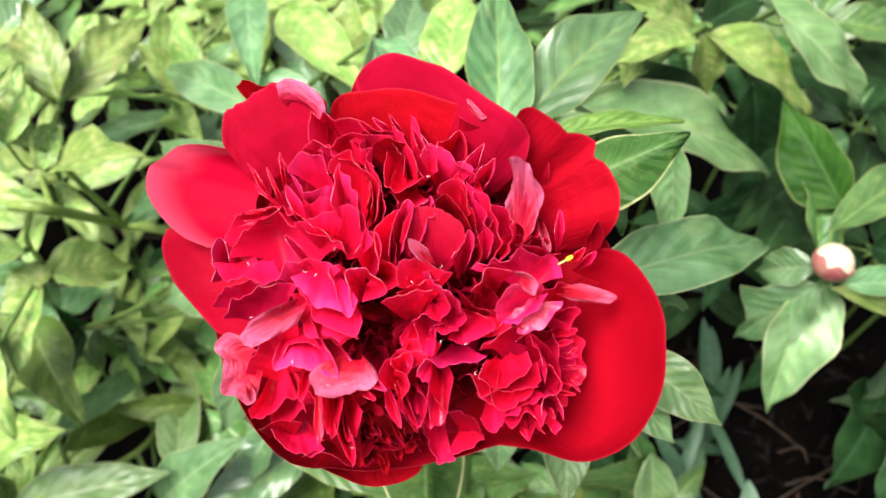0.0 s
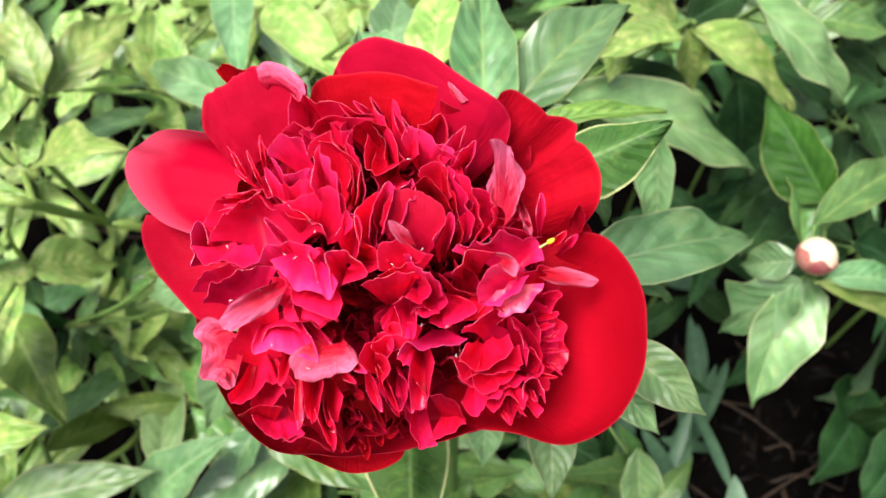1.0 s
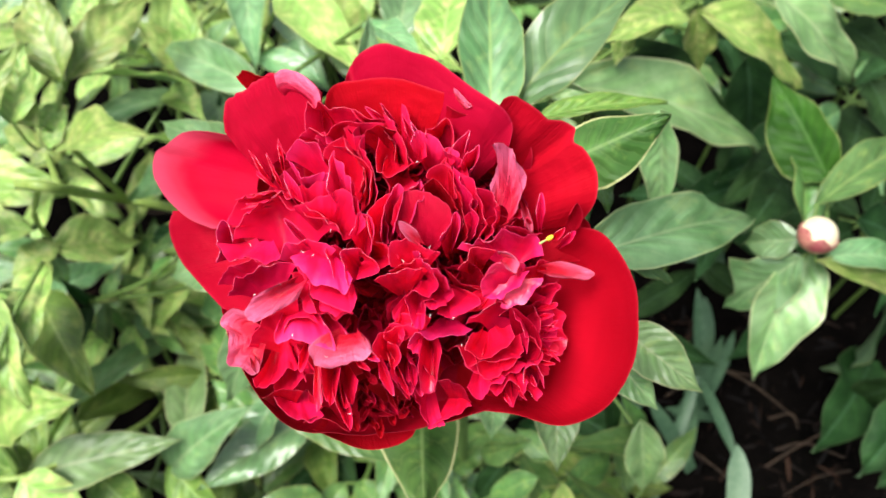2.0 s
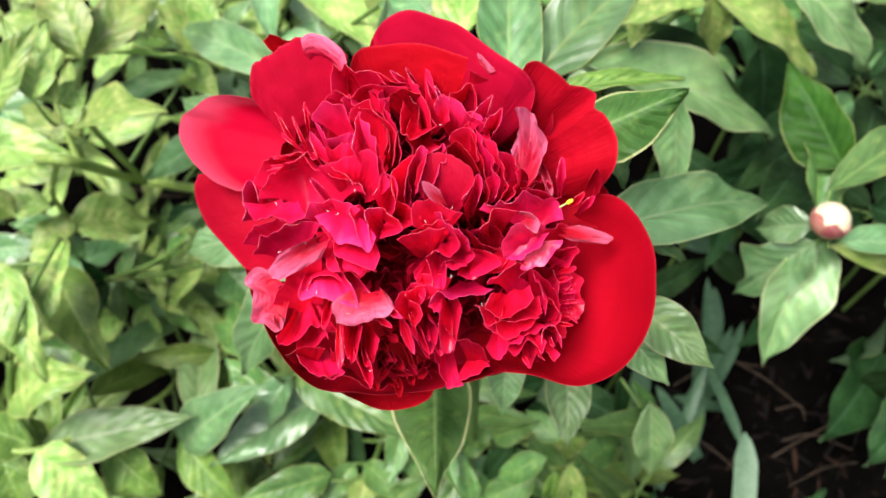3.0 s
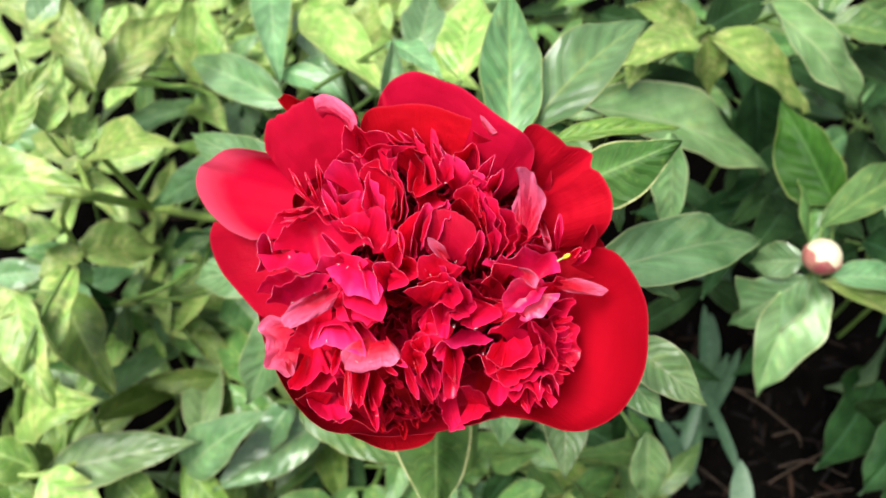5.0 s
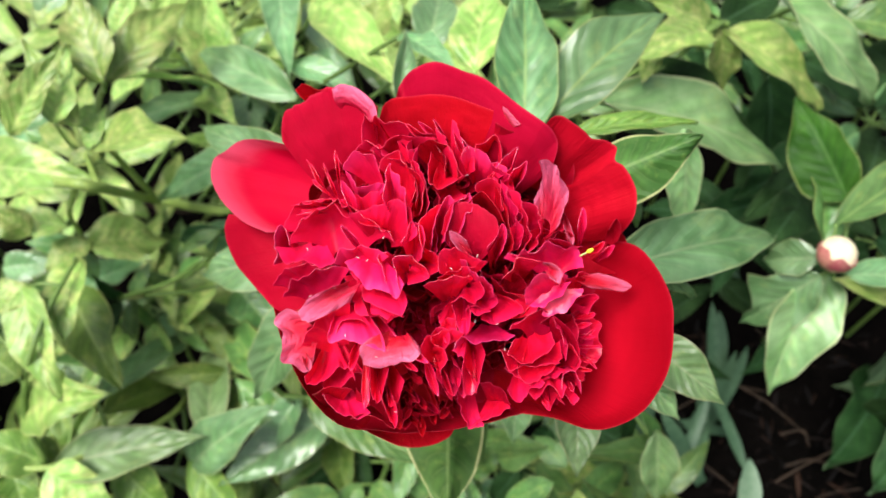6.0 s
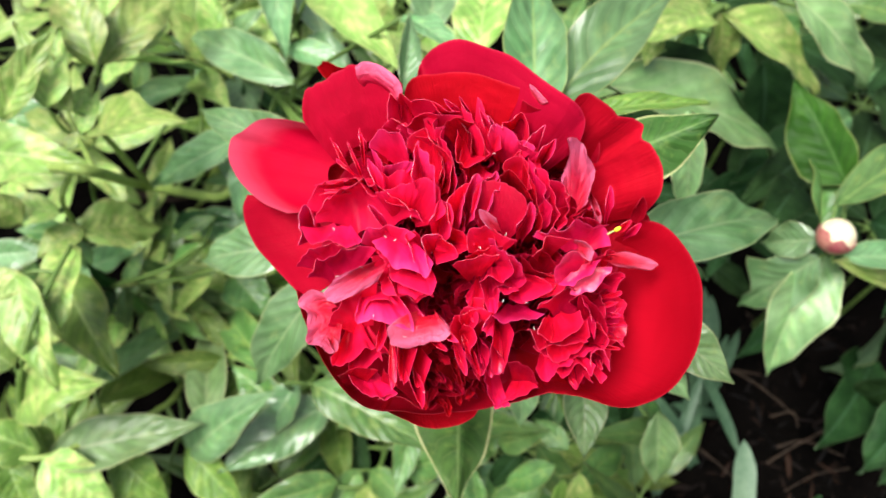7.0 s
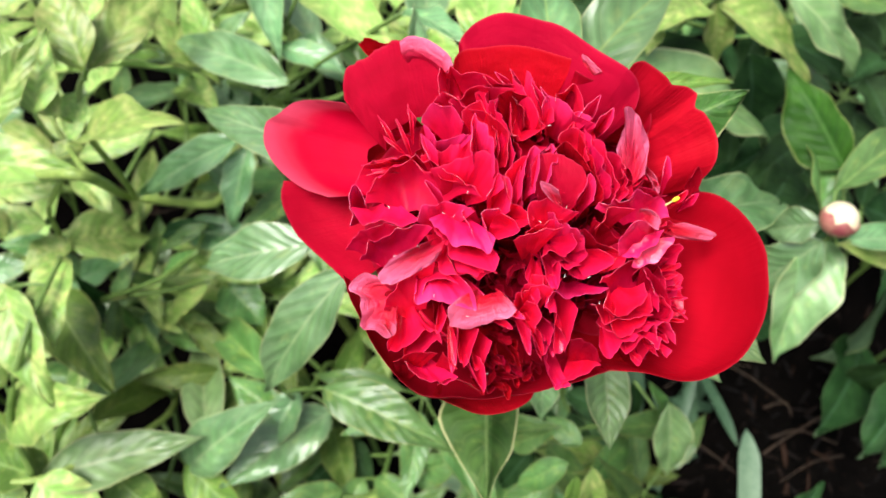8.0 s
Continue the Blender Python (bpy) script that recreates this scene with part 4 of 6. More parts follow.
leaf(low_right_shoot, (0.0200, 0.1028, 0.1807), (0.0120, 0.1374, 0.2078), 0.0202, "g", roll=-1, fold=14, arch=0.07, petiole=False)
leaf(low_right_shoot, (0.0959, 0.1096, 0.2487), (0.0820, 0.0858, 0.1885), 0.0197, "g", roll=-3, fold=14, arch=0.07, petiole=False)
leaf(low_right_shoot, (0.0993, 0.1115, 0.2513), (0.1564, 0.1625, 0.1772), 0.0244, "g", roll=-12, fold=14, arch=0.07, petiole=False)
leaf(low_right_shoot, (0.1183, 0.1057, 0.1838), (0.1021, 0.0703, 0.1474), 0.0236, "g", roll=-3, fold=14, arch=0.07, petiole=False)
leaf(low_right_shoot, (0.0856, 0.1301, 0.2847), (0.0621, 0.1588, 0.2720), 0.0197, "g", roll=-6, fold=14, arch=0.07, petiole=False)
leaf(low_right_shoot, (0.0340, 0.1473, 0.2349), (0.0720, 0.1457, 0.2834), 0.0193, "g", roll=18, fold=14, arch=0.07, petiole=False)
leaf(low_right_shoot, (0.0845, 0.1125, 0.2615), (0.0839, 0.0917, 0.2024), 0.0156, "y", roll=3, fold=14, arch=0.07, petiole=False)
leaf(low_right_shoot, (0.0762, 0.1212, 0.2719), (0.0401, 0.1136, 0.2219), 0.0220, "g", roll=7, fold=14, arch=0.07, petiole=False)
leaf(low_right_shoot, (0.1740, 0.1609, 0.0990), (0.0795, 0.1132, 0.2685), 0.0306, "m", roll=-4, fold=14, arch=0.07, petiole=False)
leaf(low_right_shoot, (0.0948, 0.1160, 0.2699), (0.1041, 0.0880, 0.1740), 0.0245, "m", roll=-2, fold=14, arch=0.07, petiole=False)
leaf(low_right_shoot, (0.2029, 0.1639, 0.0303), (0.2495, 0.1564, 0.0478), 0.0219, "y", roll=6, fold=14, arch=0.07, petiole=False)
leaf(low_right_shoot, (0.1096, 0.1093, 0.2189), (0.0880, 0.0873, 0.1888), 0.0187, "g", roll=-13, fold=14, arch=0.07, petiole=False)

# ---- the bloom ----
# Its own axes: x across, y up the slope, z out of the face; millimetres.
BLOOM = Matrix(((0.9998, -0.0183, -0.0097, -0.0078), (0.0117, 0.8841, -0.4672, 0.1094), (0.0171, 0.4670, 0.8841, 0.6558), (0, 0, 0, 1)))
fold("guard_petal", [(-27.4, 46.0, -14.0), (-22.7, 55.9, -25.0), (-21.5, 66.2, -33.0), (-15.6, 70.2, -25.0), (-6.8, 69.6, -16.0), (2.4, 65.5, -9.0), (11.1, 59.3, -3.0), (19.7, 52.1, -1.0), (30.5, 44.5, 1.0), (35.0, 38.0, -2.5), (34.0, 31.0, -9.0)], (2.6, 35.5, -27.0), "r", claw=0.6, lip=0, bulge=2, wave=0.8)
fold("guard_petal", [(-26.7, 46.1, -8.0), (-24.7, 53.1, -10.0), (-17.4, 56.2, -12.0), (-5.5, 57.1, -12.0), (4.5, 53.8, -8.0), (14.2, 49.2, -5.0)], (-7.9, 37.3, -26.0), "r", claw=0.6, lip=0, bulge=2, wave=1.0)
fold("guard_petal", [(30.7, 43.6, -1.0), (32.8, 46.4, 1.0), (37.6, 46.6, 0.0), (43.5, 43.0, -2.0), (46.7, 40.0, -4.0), (51.7, 39.9, -5.0), (56.1, 38.4, -7.0), (55.6, 33.7, -8.0), (59.1, 30.8, -8.0), (62.8, 25.1, -9.0), (63.3, 18.3, -9.0), (62.1, 11.9, -14.0), (59.4, 6.8, -22.0)], (31.9, 21.0, -26.0), "r", claw=0.6, lip=0, bulge=1, wave=0.8, ragged=0.5)
fold("guard_petal", [(14.2, 46.1, -4.0), (22.0, 42.5, -5.0), (30.4, 43.5, -3.0), (38.7, 39.4, -8.0), (42.5, 31.6, -14.0), (42.2, 25.2, -18.0)], (21.7, 23.5, -30.0), "r", claw=0.6, lip=0, bulge=-3, wave=0.8)
fold("guard_petal", [(-64.4, 41.9, -22.0), (-63.8, 51.7, -22.0), (-60.2, 54.7, -20.0), (-54.6, 56.9, -18.0), (-49.1, 59.1, -16.0), (-43.7, 60.6, -14.0), (-35.0, 58.9, -10.0), (-26.9, 51.1, -6.0)], (-41.7, 33.2, -28.0), "r", claw=0.6, lip=0, bulge=2, wave=1.0, ragged=1.0)
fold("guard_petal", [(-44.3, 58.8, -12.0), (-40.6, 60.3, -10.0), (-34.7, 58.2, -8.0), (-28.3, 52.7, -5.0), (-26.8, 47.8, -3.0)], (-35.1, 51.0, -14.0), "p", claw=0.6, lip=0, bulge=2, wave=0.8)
fold("guard_petal", [(-64.6, 41.9, -26.0), (-74.3, 44.3, -30.0), (-82.7, 44.4, -33.0), (-89.8, 40.4, -35.0), (-94.5, 37.3, -36.0), (-95.0, 29.6, -36.0), (-90.4, 20.9, -36.0), (-81.8, 13.2, -34.0), (-71.5, 8.7, -30.0)], (-51.0, 23.8, -38.0), "f", claw=0.6, lip=0, bulge=-2, wave=0.4)
fold("guard_petal", [(-88.5, 16.7, -37.0), (-89.7, 9.1, -37.0), (-86.1, -0.8, -36.0), (-79.8, -8.3, -34.0), (-72.4, -15.7, -31.0), (-63.7, -23.9, -27.0)], (-51.4, 4.3, -42.0), "e", claw=0.6, lip=0, bulge=-2, wave=0.8)
fold("guard_petal", [(-66.7, -19.7, -24.0), (-62.1, -31.7, -20.0), (-57.4, -43.8, -20.0), (-49.1, -54.9, -20.0), (-39.1, -62.2, -22.0), (-25.0, -64.4, -24.0), (-10.5, -63.4, -22.0), (3.8, -61.6, -20.0), (15.8, -58.6, -18.0), (26.6, -55.5, -16.0)], (-19.6, -40.4, -52.0), "e", claw=0.6, lip=0, bulge=-9, wave=0.6)
fold("guard_petal", [(-36.6, -64.5, -32.0), (-28.2, -68.8, -33.0), (-17.5, -71.6, -33.0), (-7.9, -71.0, -33.0), (-1.6, -67.3, -32.0), (1.2, -63.5, -30.0)], (-19.0, -60.2, -48.0), "r", claw=0.6, lip=0, bulge=-2, wave=0.5)
fold("guard_petal", [(58.2, 5.9, -20.0), (64.5, 3.6, -14.0), (69.1, -4.1, -5.0), (71.6, -14.5, 2.0), (72.0, -24.5, 4.0), (69.4, -38.3, 4.0), (63.3, -50.2, 2.0), (54.6, -56.6, -2.0), (45.9, -58.6, -6.0), (35.1, -56.4, -12.0), (23.7, -55.5, -16.0)], (34.2, -30.1, -44.0), "e", claw=0.6, lip=0, bulge=-7, wave=0.3)
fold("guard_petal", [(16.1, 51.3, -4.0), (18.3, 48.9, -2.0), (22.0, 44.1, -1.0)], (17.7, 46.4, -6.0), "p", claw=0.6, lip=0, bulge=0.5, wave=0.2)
fold("guard_petal", [(53.8, 9.5, -10.0), (56.1, 13.0, -9.0), (58.5, 9.7, -12.0), (58.2, 5.6, -16.0)], (55.8, 3.2, -20.0), "r", claw=0.6, lip=0, wave=0.5)
fold("guard_petal", [(34.5, -26.9, -36.0), (48.7, -21.2, -36.0), (56.0, -4.0, -36.0), (48.7, 13.2, -36.0), (34.5, 18.9, -36.0)], (6.0, 0.0, -50.0), "e", bulge=-3, wave=1.2, claw=0.6, lip=0)
fold("guard_petal", [(41.8, 0.3, -32.0), (48.7, 13.2, -32.0), (42.4, 30.7, -32.0), (25.0, 39.5, -32.0), (10.1, 35.3, -32.0)], (4.6, 3.9, -50.0), "e", bulge=-3, wave=1.2, claw=0.6, lip=0)
fold("guard_petal", [(31.2, 22.8, -30.0), (29.0, 37.1, -30.0), (13.0, 48.1, -30.0), (-6.7, 46.0, -30.0), (-16.3, 34.7, -30.0)], (1.6, 5.8, -50.0), "e", bulge=-3, wave=1.2, claw=0.6, lip=0)
fold("guard_petal", [(8.6, 35.7, -30.0), (-2.0, 46.2, -30.0), (-21.8, 46.7, -30.0), (-36.7, 34.5, -30.0), (-37.6, 20.1, -30.0)], (-2.1, 5.6, -50.0), "e", bulge=-3, wave=1.2, claw=0.6, lip=0)
fold("guard_petal", [(-21.3, 32.8, -34.0), (-36.7, 34.5, -34.0), (-52.2, 23.0, -34.0), (-55.2, 4.7, -34.0), (-45.9, -6.9, -34.0)], (-5.2, 3.0, -50.0), "e", bulge=-3, wave=1.2, claw=0.6, lip=0)
fold("guard_petal", [(-40.5, 15.8, -36.0), (-54.2, 9.0, -36.0), (-59.8, -8.7, -36.0), (-50.9, -25.2, -36.0), (-36.2, -29.8, -36.0)], (-6.0, -0.5, -50.0), "e", bulge=-3, wave=1.2, claw=0.6, lip=0)
fold("guard_petal", [(-45.8, -8.3, -38.0), (-52.7, -21.2, -38.0), (-46.4, -38.7, -38.0), (-29.0, -47.5, -38.0), (-14.1, -43.3, -38.0)], (-4.6, -3.9, -50.0), "e", bulge=-3, wave=1.2, claw=0.6, lip=0)
fold("guard_petal", [(-35.2, -30.8, -40.0), (-33.0, -45.1, -40.0), (-17.0, -56.1, -40.0), (2.7, -54.0, -40.0), (12.3, -42.7, -40.0)], (-1.6, -5.8, -50.0), "e", bulge=-3, wave=1.2, claw=0.6, lip=0)
fold("guard_petal", [(-12.6, -43.7, -38.0), (-2.0, -54.2, -38.0), (17.8, -54.7, -38.0), (32.7, -42.5, -38.0), (33.6, -28.1, -38.0)], (2.1, -5.6, -50.0), "e", bulge=-3, wave=1.2, claw=0.6, lip=0)
fold("guard_petal", [(13.8, -42.2, -38.0), (29.0, -45.1, -38.0), (45.5, -34.9, -38.0), (50.2, -17.0, -38.0), (42.0, -4.7, -38.0)], (4.9, -3.4, -50.0), "e", bulge=-3, wave=1.2, claw=0.6, lip=0)
fold("guard_petal", [(-52.5, 53.9, -18.0), (-56.9, 58.1, -17.0), (-57.7, 61.1, -17.0), (-53.8, 61.5, -16.0), (-49.9, 59.6, -15.0), (-46.3, 59.3, -15.0)], (-47.2, 52.9, -22.0), "r", claw=0.4, lip=0, wave=1.2, ragged=0.8)
fold("guard_petal", [(-68.3, 19.0, -46.0), (-66.0, 30.1, -45.0), (-62.3, 38.8, -43.0), (-55.0, 43.5, -40.0), (-46.5, 44.9, -36.0)], (-37.9, 24.9, -46.0), "r", claw=0.6, lip=0, bulge=-2, wave=0.4)
fold("guard_petal", [(46.6, 5.5, -26.0), (54.8, 10.4, -26.0), (62.3, 8.9, -27.0), (64.6, 0.6, -28.0), (59.5, -5.7, -28.0)], (43.6, -2.6, -34.0), "r", claw=0.6, lip=0, wave=0.4)
fold("guard_petal", [(12.0, -58.7, -27.0), (20.2, -58.4, -25.0), (27.2, -56.3, -23.0), (33.5, -55.5, -25.0)], (23.1, -41.1, -42.0), "e", claw=0.6, lip=0, bulge=-3, wave=0.3)
fold("inner_petal", [(-31.5, 37.5, -1.7), (-32.1, 44.4, -2.8), (-30.6, 47.7, -2.9), (-27.0, 46.0, -2.9), (-23.1, 43.3, -2.6), (-14.6, 43.3, -3.9), (-6.0, 41.4, -5.6)], (-22.8, 38.3, -18.3), "i")
fold("inner_petal", [(-33.6, 34.4, -0.8), (-32.1, 36.3, -1.3), (-29.2, 37.5, -1.7), (-25.0, 36.1, -0.4), (-21.6, 39.7, -1.6), (-14.5, 40.6, -3.3), (-5.9, 40.0, -5.3)], (-21.6, 32.6, -14.0), "i")
fold("inner_petal", [(-37.7, 29.1, -0.9), (-36.2, 32.5, -0.8), (-33.2, 34.0, -0.7), (-28.2, 32.7, 0.8), (-24.4, 27.5, 5.0)], (-27.2, 24.1, -14.7), "m")
fold("inner_petal", [(-37.3, 28.3, -0.9), (-34.2, 24.2, -0.8), (-30.0, 23.3, 0.0), (-24.6, 23.1, 5.5), (-22.1, 21.9, 7.5)], (-32.1, 17.5, -18.9), "m", bulge=2)
fold("petaloid", [(-35.8, 16.3, 1.6), (-37.9, 21.6, 1.0), (-38.1, 24.6, 1.0), (-36.0, 22.8, 1.1), (-33.0, 18.4, 1.5)], (-33.1, 12.7, -5.8), "m")
fold("inner_petal", [(-57.2, 3.2, -6.1), (-54.9, 9.2, -8.4), (-50.9, 14.6, -9.2), (-42.9, 16.5, -3.2), (-37.6, 15.9, -0.5), (-32.1, 12.2, 1.2), (-24.9, 7.4, 1.6), (-19.5, 4.8, 2.0)], (-40.0, 0.8, -21.4), "i", bulge=-7)
fold("inner_petal", [(-35.5, 13.7, 0.6), (-28.8, 15.2, 1.2), (-22.7, 16.5, 5.0), (-17.9, 17.5, 7.0), (-13.5, 12.3, 3.6), (-12.4, 5.9, 3.2)], (-25.4, 5.3, -18.5), "i", bulge=2)
fold("inner_petal", [(-62.0, -4.1, -5.9), (-61.0, 0.2, -6.0), (-62.6, 3.1, -6.0), (-61.8, 8.0, -6.5), (-60.0, 9.8, -7.4), (-57.6, 7.3, -6.9), (-56.4, 2.2, -6.0)], (-56.9, 0.8, -25.1), "m")
fold("inner_petal", [(-61.6, 1.8, -6.0), (-58.5, -3.8, -5.8), (-52.5, -2.4, -4.7), (-43.0, -4.2, -0.6), (-39.7, -1.5, -0.2)], (-48.5, 3.2, -14.7), "i")
fold("petaloid", [(-33.6, 2.9, 4.5), (-36.4, 6.7, 4.7), (-37.4, 9.0, 4.4), (-35.3, 7.9, 4.7), (-32.1, 4.9, 4.6)], (-31.0, 0.5, -5.1), "m")
fold("inner_petal", [(-21.4, 18.1, 8.7), (-22.5, 23.5, 9.2), (-21.3, 29.1, 7.5), (-18.3, 25.6, 9.9), (-15.9, 19.9, 9.7), (-14.3, 12.1, 5.7)], (-17.0, 10.8, -15.0), "m", bulge=2)
fold("inner_petal", [(-24.8, 28.3, 4.4), (-23.7, 32.8, 2.3), (-19.8, 32.7, 3.2), (-15.5, 28.8, 5.3), (-11.7, 25.4, 3.7), (-10.5, 18.9, 3.1), (-11.3, 13.0, 3.2)], (-17.5, 16.2, -15.4), "i", bulge=-4)
fold("inner_petal", [(-16.0, 34.7, 0.7), (-13.8, 35.4, -0.8), (-12.8, 30.3, 2.3), (-10.3, 25.6, 2.1), (-9.1, 19.1, 2.1), (-9.7, 12.3, 3.0)], (-14.8, 14.3, -16.5), "i")
fold("inner_petal", [(-7.7, 35.9, -3.3), (-8.9, 28.8, 0.3), (-7.4, 23.5, 0.4), (-4.2, 22.3, -0.2), (2.2, 25.8, -2.0)], (-2.4, 31.0, -18.6), "i", bulge=-5)
fold("inner_petal", [(-13.4, 35.0, -0.7), (-11.8, 38.4, -3.6), (-7.8, 38.9, -4.9), (-2.9, 36.1, -3.3), (0.2, 31.1, -1.6), (2.2, 25.4, -2.0)], (-5.0, 25.9, -19.2), "d", bulge=-5)
fold("inner_petal", [(-6.0, 43.8, -5.8), (-3.4, 39.4, -5.0), (0.0, 33.0, -1.9), (2.7, 26.0, -2.2)], (-1.8, 28.2, -20.6), "i", bulge=1.5)
fold("petaloid", [(-8.9, 41.6, -5.4), (-11.6, 44.1, -5.1), (-12.6, 45.8, -4.8), (-10.9, 45.3, -5.2), (-8.0, 43.4, -5.7)], (-5.8, 41.7, -14.3), "m")
fold("petaloid", [(1.3, 35.9, -2.9), (-0.3, 40.5, -4.7), (-0.6, 42.9, -5.2), (0.8, 41.2, -4.6), (2.9, 37.4, -3.4)], (3.9, 33.8, -11.5), "i")
fold("petaloid", [(3.5, 35.4, -2.9), (2.7, 38.1, -3.6), (2.7, 39.6, -3.9), (3.6, 38.6, -3.7), (4.8, 36.4, -3.3)], (5.1, 34.9, -11.7), "m")
fold("petaloid", [(-4.9, 41.4, -5.6), (-7.0, 44.9, -5.7), (-7.6, 46.8, -5.6), (-6.2, 45.6, -5.7), (-3.9, 42.7, -5.7)], (-2.3, 40.1, -13.3), "i")
fold("petaloid", [(-13.4, 40.7, -3.8), (-15.7, 43.0, -3.3), (-16.5, 44.6, -3.3), (-15.0, 44.2, -3.8), (-12.5, 42.5, -4.6)], (-10.9, 41.0, -13.5), "i")
fold("inner_petal", [(2.1, 33.1, -2.3), (3.8, 36.2, -3.1), (7.6, 35.8, -3.8), (11.6, 33.7, -4.1), (14.7, 31.0, -2.5), (17.8, 27.9, 0.1)], (8.9, 26.1, -22.1), "m", bulge=2)
fold("inner_petal", [(7.0, 35.3, -3.5), (7.6, 38.4, -4.4), (10.5, 39.2, -5.3), (13.3, 41.8, -5.6), (15.5, 38.7, -5.5), (16.2, 32.3, -2.4)], (13.4, 34.9, -23.1), "i")
fold("inner_petal", [(18.3, 25.4, 2.0), (19.7, 28.2, 3.3), (21.5, 29.0, 4.1), (24.0, 31.0, 4.4), (23.5, 27.7, 4.1), (22.5, 24.9, 2.6), (20.8, 23.2, 1.6)], (20.3, 23.3, -19.3), "m")
fold("inner_petal", [(11.4, 33.5, -3.9), (14.7, 29.0, -1.8), (17.6, 27.6, -0.1), (18.6, 25.3, -0.0)], (13.4, 25.2, -21.5), "i")
fold("inner_petal", [(7.4, 21.9, -1.9), (8.3, 24.8, -2.4), (12.4, 25.5, -1.9), (14.3, 22.6, -1.4), (15.3, 18.8, -1.0), (16.5, 14.6, -0.3)], (12.6, 16.0, -16.4), "i", bulge=-3)
fold("inner_petal", [(-4.1, 6.7, 5.2), (-2.8, 13.5, 2.7), (1.2, 17.4, 0.1), (7.2, 17.3, -0.3), (11.9, 13.8, 0.8), (14.6, 11.4, 1.2), (14.9, 6.2, 3.1)], (5.7, -0.9, -6.7), "r", bulge=3, wave=0.15, crinkle=0.05, ragged=0.4, backed=False)
# Pale petaloid added in place of a highlight on the central petal.
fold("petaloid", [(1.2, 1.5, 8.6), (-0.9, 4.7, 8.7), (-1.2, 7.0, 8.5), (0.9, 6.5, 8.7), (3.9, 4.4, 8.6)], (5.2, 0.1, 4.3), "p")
fold("inner_petal", [(-7.1, 2.4, 6.5), (-6.9, 11.3, 5.3), (-4.7, 15.6, 3.5), (-1.1, 19.4, 1.6), (0.5, 16.1, 2.7), (-1.2, 10.2, 6.6), (-3.1, 4.2, 7.5)], (-6.2, 0.2, -13.4), "m")
fold("inner_petal", [(-10.2, 0.7, 3.6), (-10.9, 5.9, 3.5), (-9.5, 11.5, 3.1), (-6.6, 15.4, 1.9), (-4.0, 16.2, 1.2)], (-7.3, 2.3, -15.3), "i")
fold("inner_petal", [(-17.6, 4.0, 2.2), (-15.8, 6.8, 2.7), (-13.5, 11.3, 3.4), (-11.3, 10.2, 3.2), (-10.5, 4.0, 3.6), (-11.3, -1.9, 3.2)], (-15.4, -2.8, -17.1), "m")
fold("inner_petal", [(4.9, 17.3, -0.2), (7.7, 20.9, -1.7), (11.0, 19.9, -1.2), (14.6, 14.9, -0.0), (17.0, 10.5, 0.9)], (12.2, 12.1, -17.7), "d")
fold("inner_petal", [(15.8, 26.0, -1.0), (18.3, 21.7, -1.0), (20.3, 16.1, -1.8), (21.8, 9.3, -0.0), (21.6, 2.2, 3.5)], (17.5, 4.0, -16.1), "i")
fold("inner_petal", [(19.1, 22.0, -1.0), (22.2, 20.0, -2.5), (25.2, 13.5, -3.5), (24.9, 6.4, 1.0), (22.9, 1.2, 4.0)], (21.9, 3.3, -16.5), "i")
fold("inner_petal", [(13.4, 24.5, -1.7), (16.3, 19.8, -1.1), (17.8, 13.1, -0.3), (18.7, 5.3, 2.5), (18.2, 0.2, 4.2)], (14.3, 3.1, -15.4), "d")
fold("inner_petal", [(22.6, 18.5, -3.0), (27.1, 17.8, -5.9), (30.0, 13.7, -5.7), (31.9, 12.6, -5.5), (30.8, 8.6, -2.0), (27.6, 5.3, 1.7), (23.6, 0.3, 4.6)], (26.3, 8.3, -19.3), "i")
fold("inner_petal", [(11.0, 0.8, 5.2), (13.4, 5.2, 3.7), (15.3, 9.1, 1.9), (16.8, 9.9, 1.2), (17.5, 6.3, 2.4), (16.0, 0.9, 4.5)], (13.9, -2.5, -14.4), "m")
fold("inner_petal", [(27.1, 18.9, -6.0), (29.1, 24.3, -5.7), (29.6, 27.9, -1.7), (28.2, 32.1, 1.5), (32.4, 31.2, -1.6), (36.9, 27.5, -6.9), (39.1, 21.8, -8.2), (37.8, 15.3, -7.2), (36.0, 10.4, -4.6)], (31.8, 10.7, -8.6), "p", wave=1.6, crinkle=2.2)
fold("petaloid", [(40.0, 10.3, -5.4), (40.9, 6.4, -5.6), (40.6, 4.2, -5.3), (39.1, 5.6, -4.1), (37.5, 9.0, -4.2)], (38.9, 14.8, -15.6), "p")
fold("petaloid", [(42.2, 9.1, -4.2), (43.1, 13.7, -4.4), (44.3, 15.9, -4.5), (44.8, 13.7, -4.4), (44.9, 9.4, -5.0)], (44.4, 5.0, -14.3), "m")
fold("inner_petal", [(29.9, 4.9, 1.8), (35.4, 7.8, -2.7), (41.2, 6.9, -5.7)], (37.3, 3.1, -17.5), "d")
fold("inner_petal", [(27.2, 2.2, 4.5), (32.2, 5.0, 1.2), (37.7, 4.5, -2.4), (44.4, 3.6, -7.9)], (38.1, 0.6, -16.2), "i")
fold("petaloid", [(38.7, 5.0, -3.6), (38.5, 7.2, -4.0), (39.0, 8.5, -4.7), (40.0, 7.8, -5.1), (41.1, 6.0, -5.7)], (41.8, 3.7, -14.0), "i")
fold("petaloid", [(48.4, 3.1, -8.7), (50.7, 4.5, -8.5), (52.2, 4.8, -8.5), (51.7, 3.4, -8.6), (50.0, 1.5, -8.7)], (48.3, 1.0, -17.6), "i")
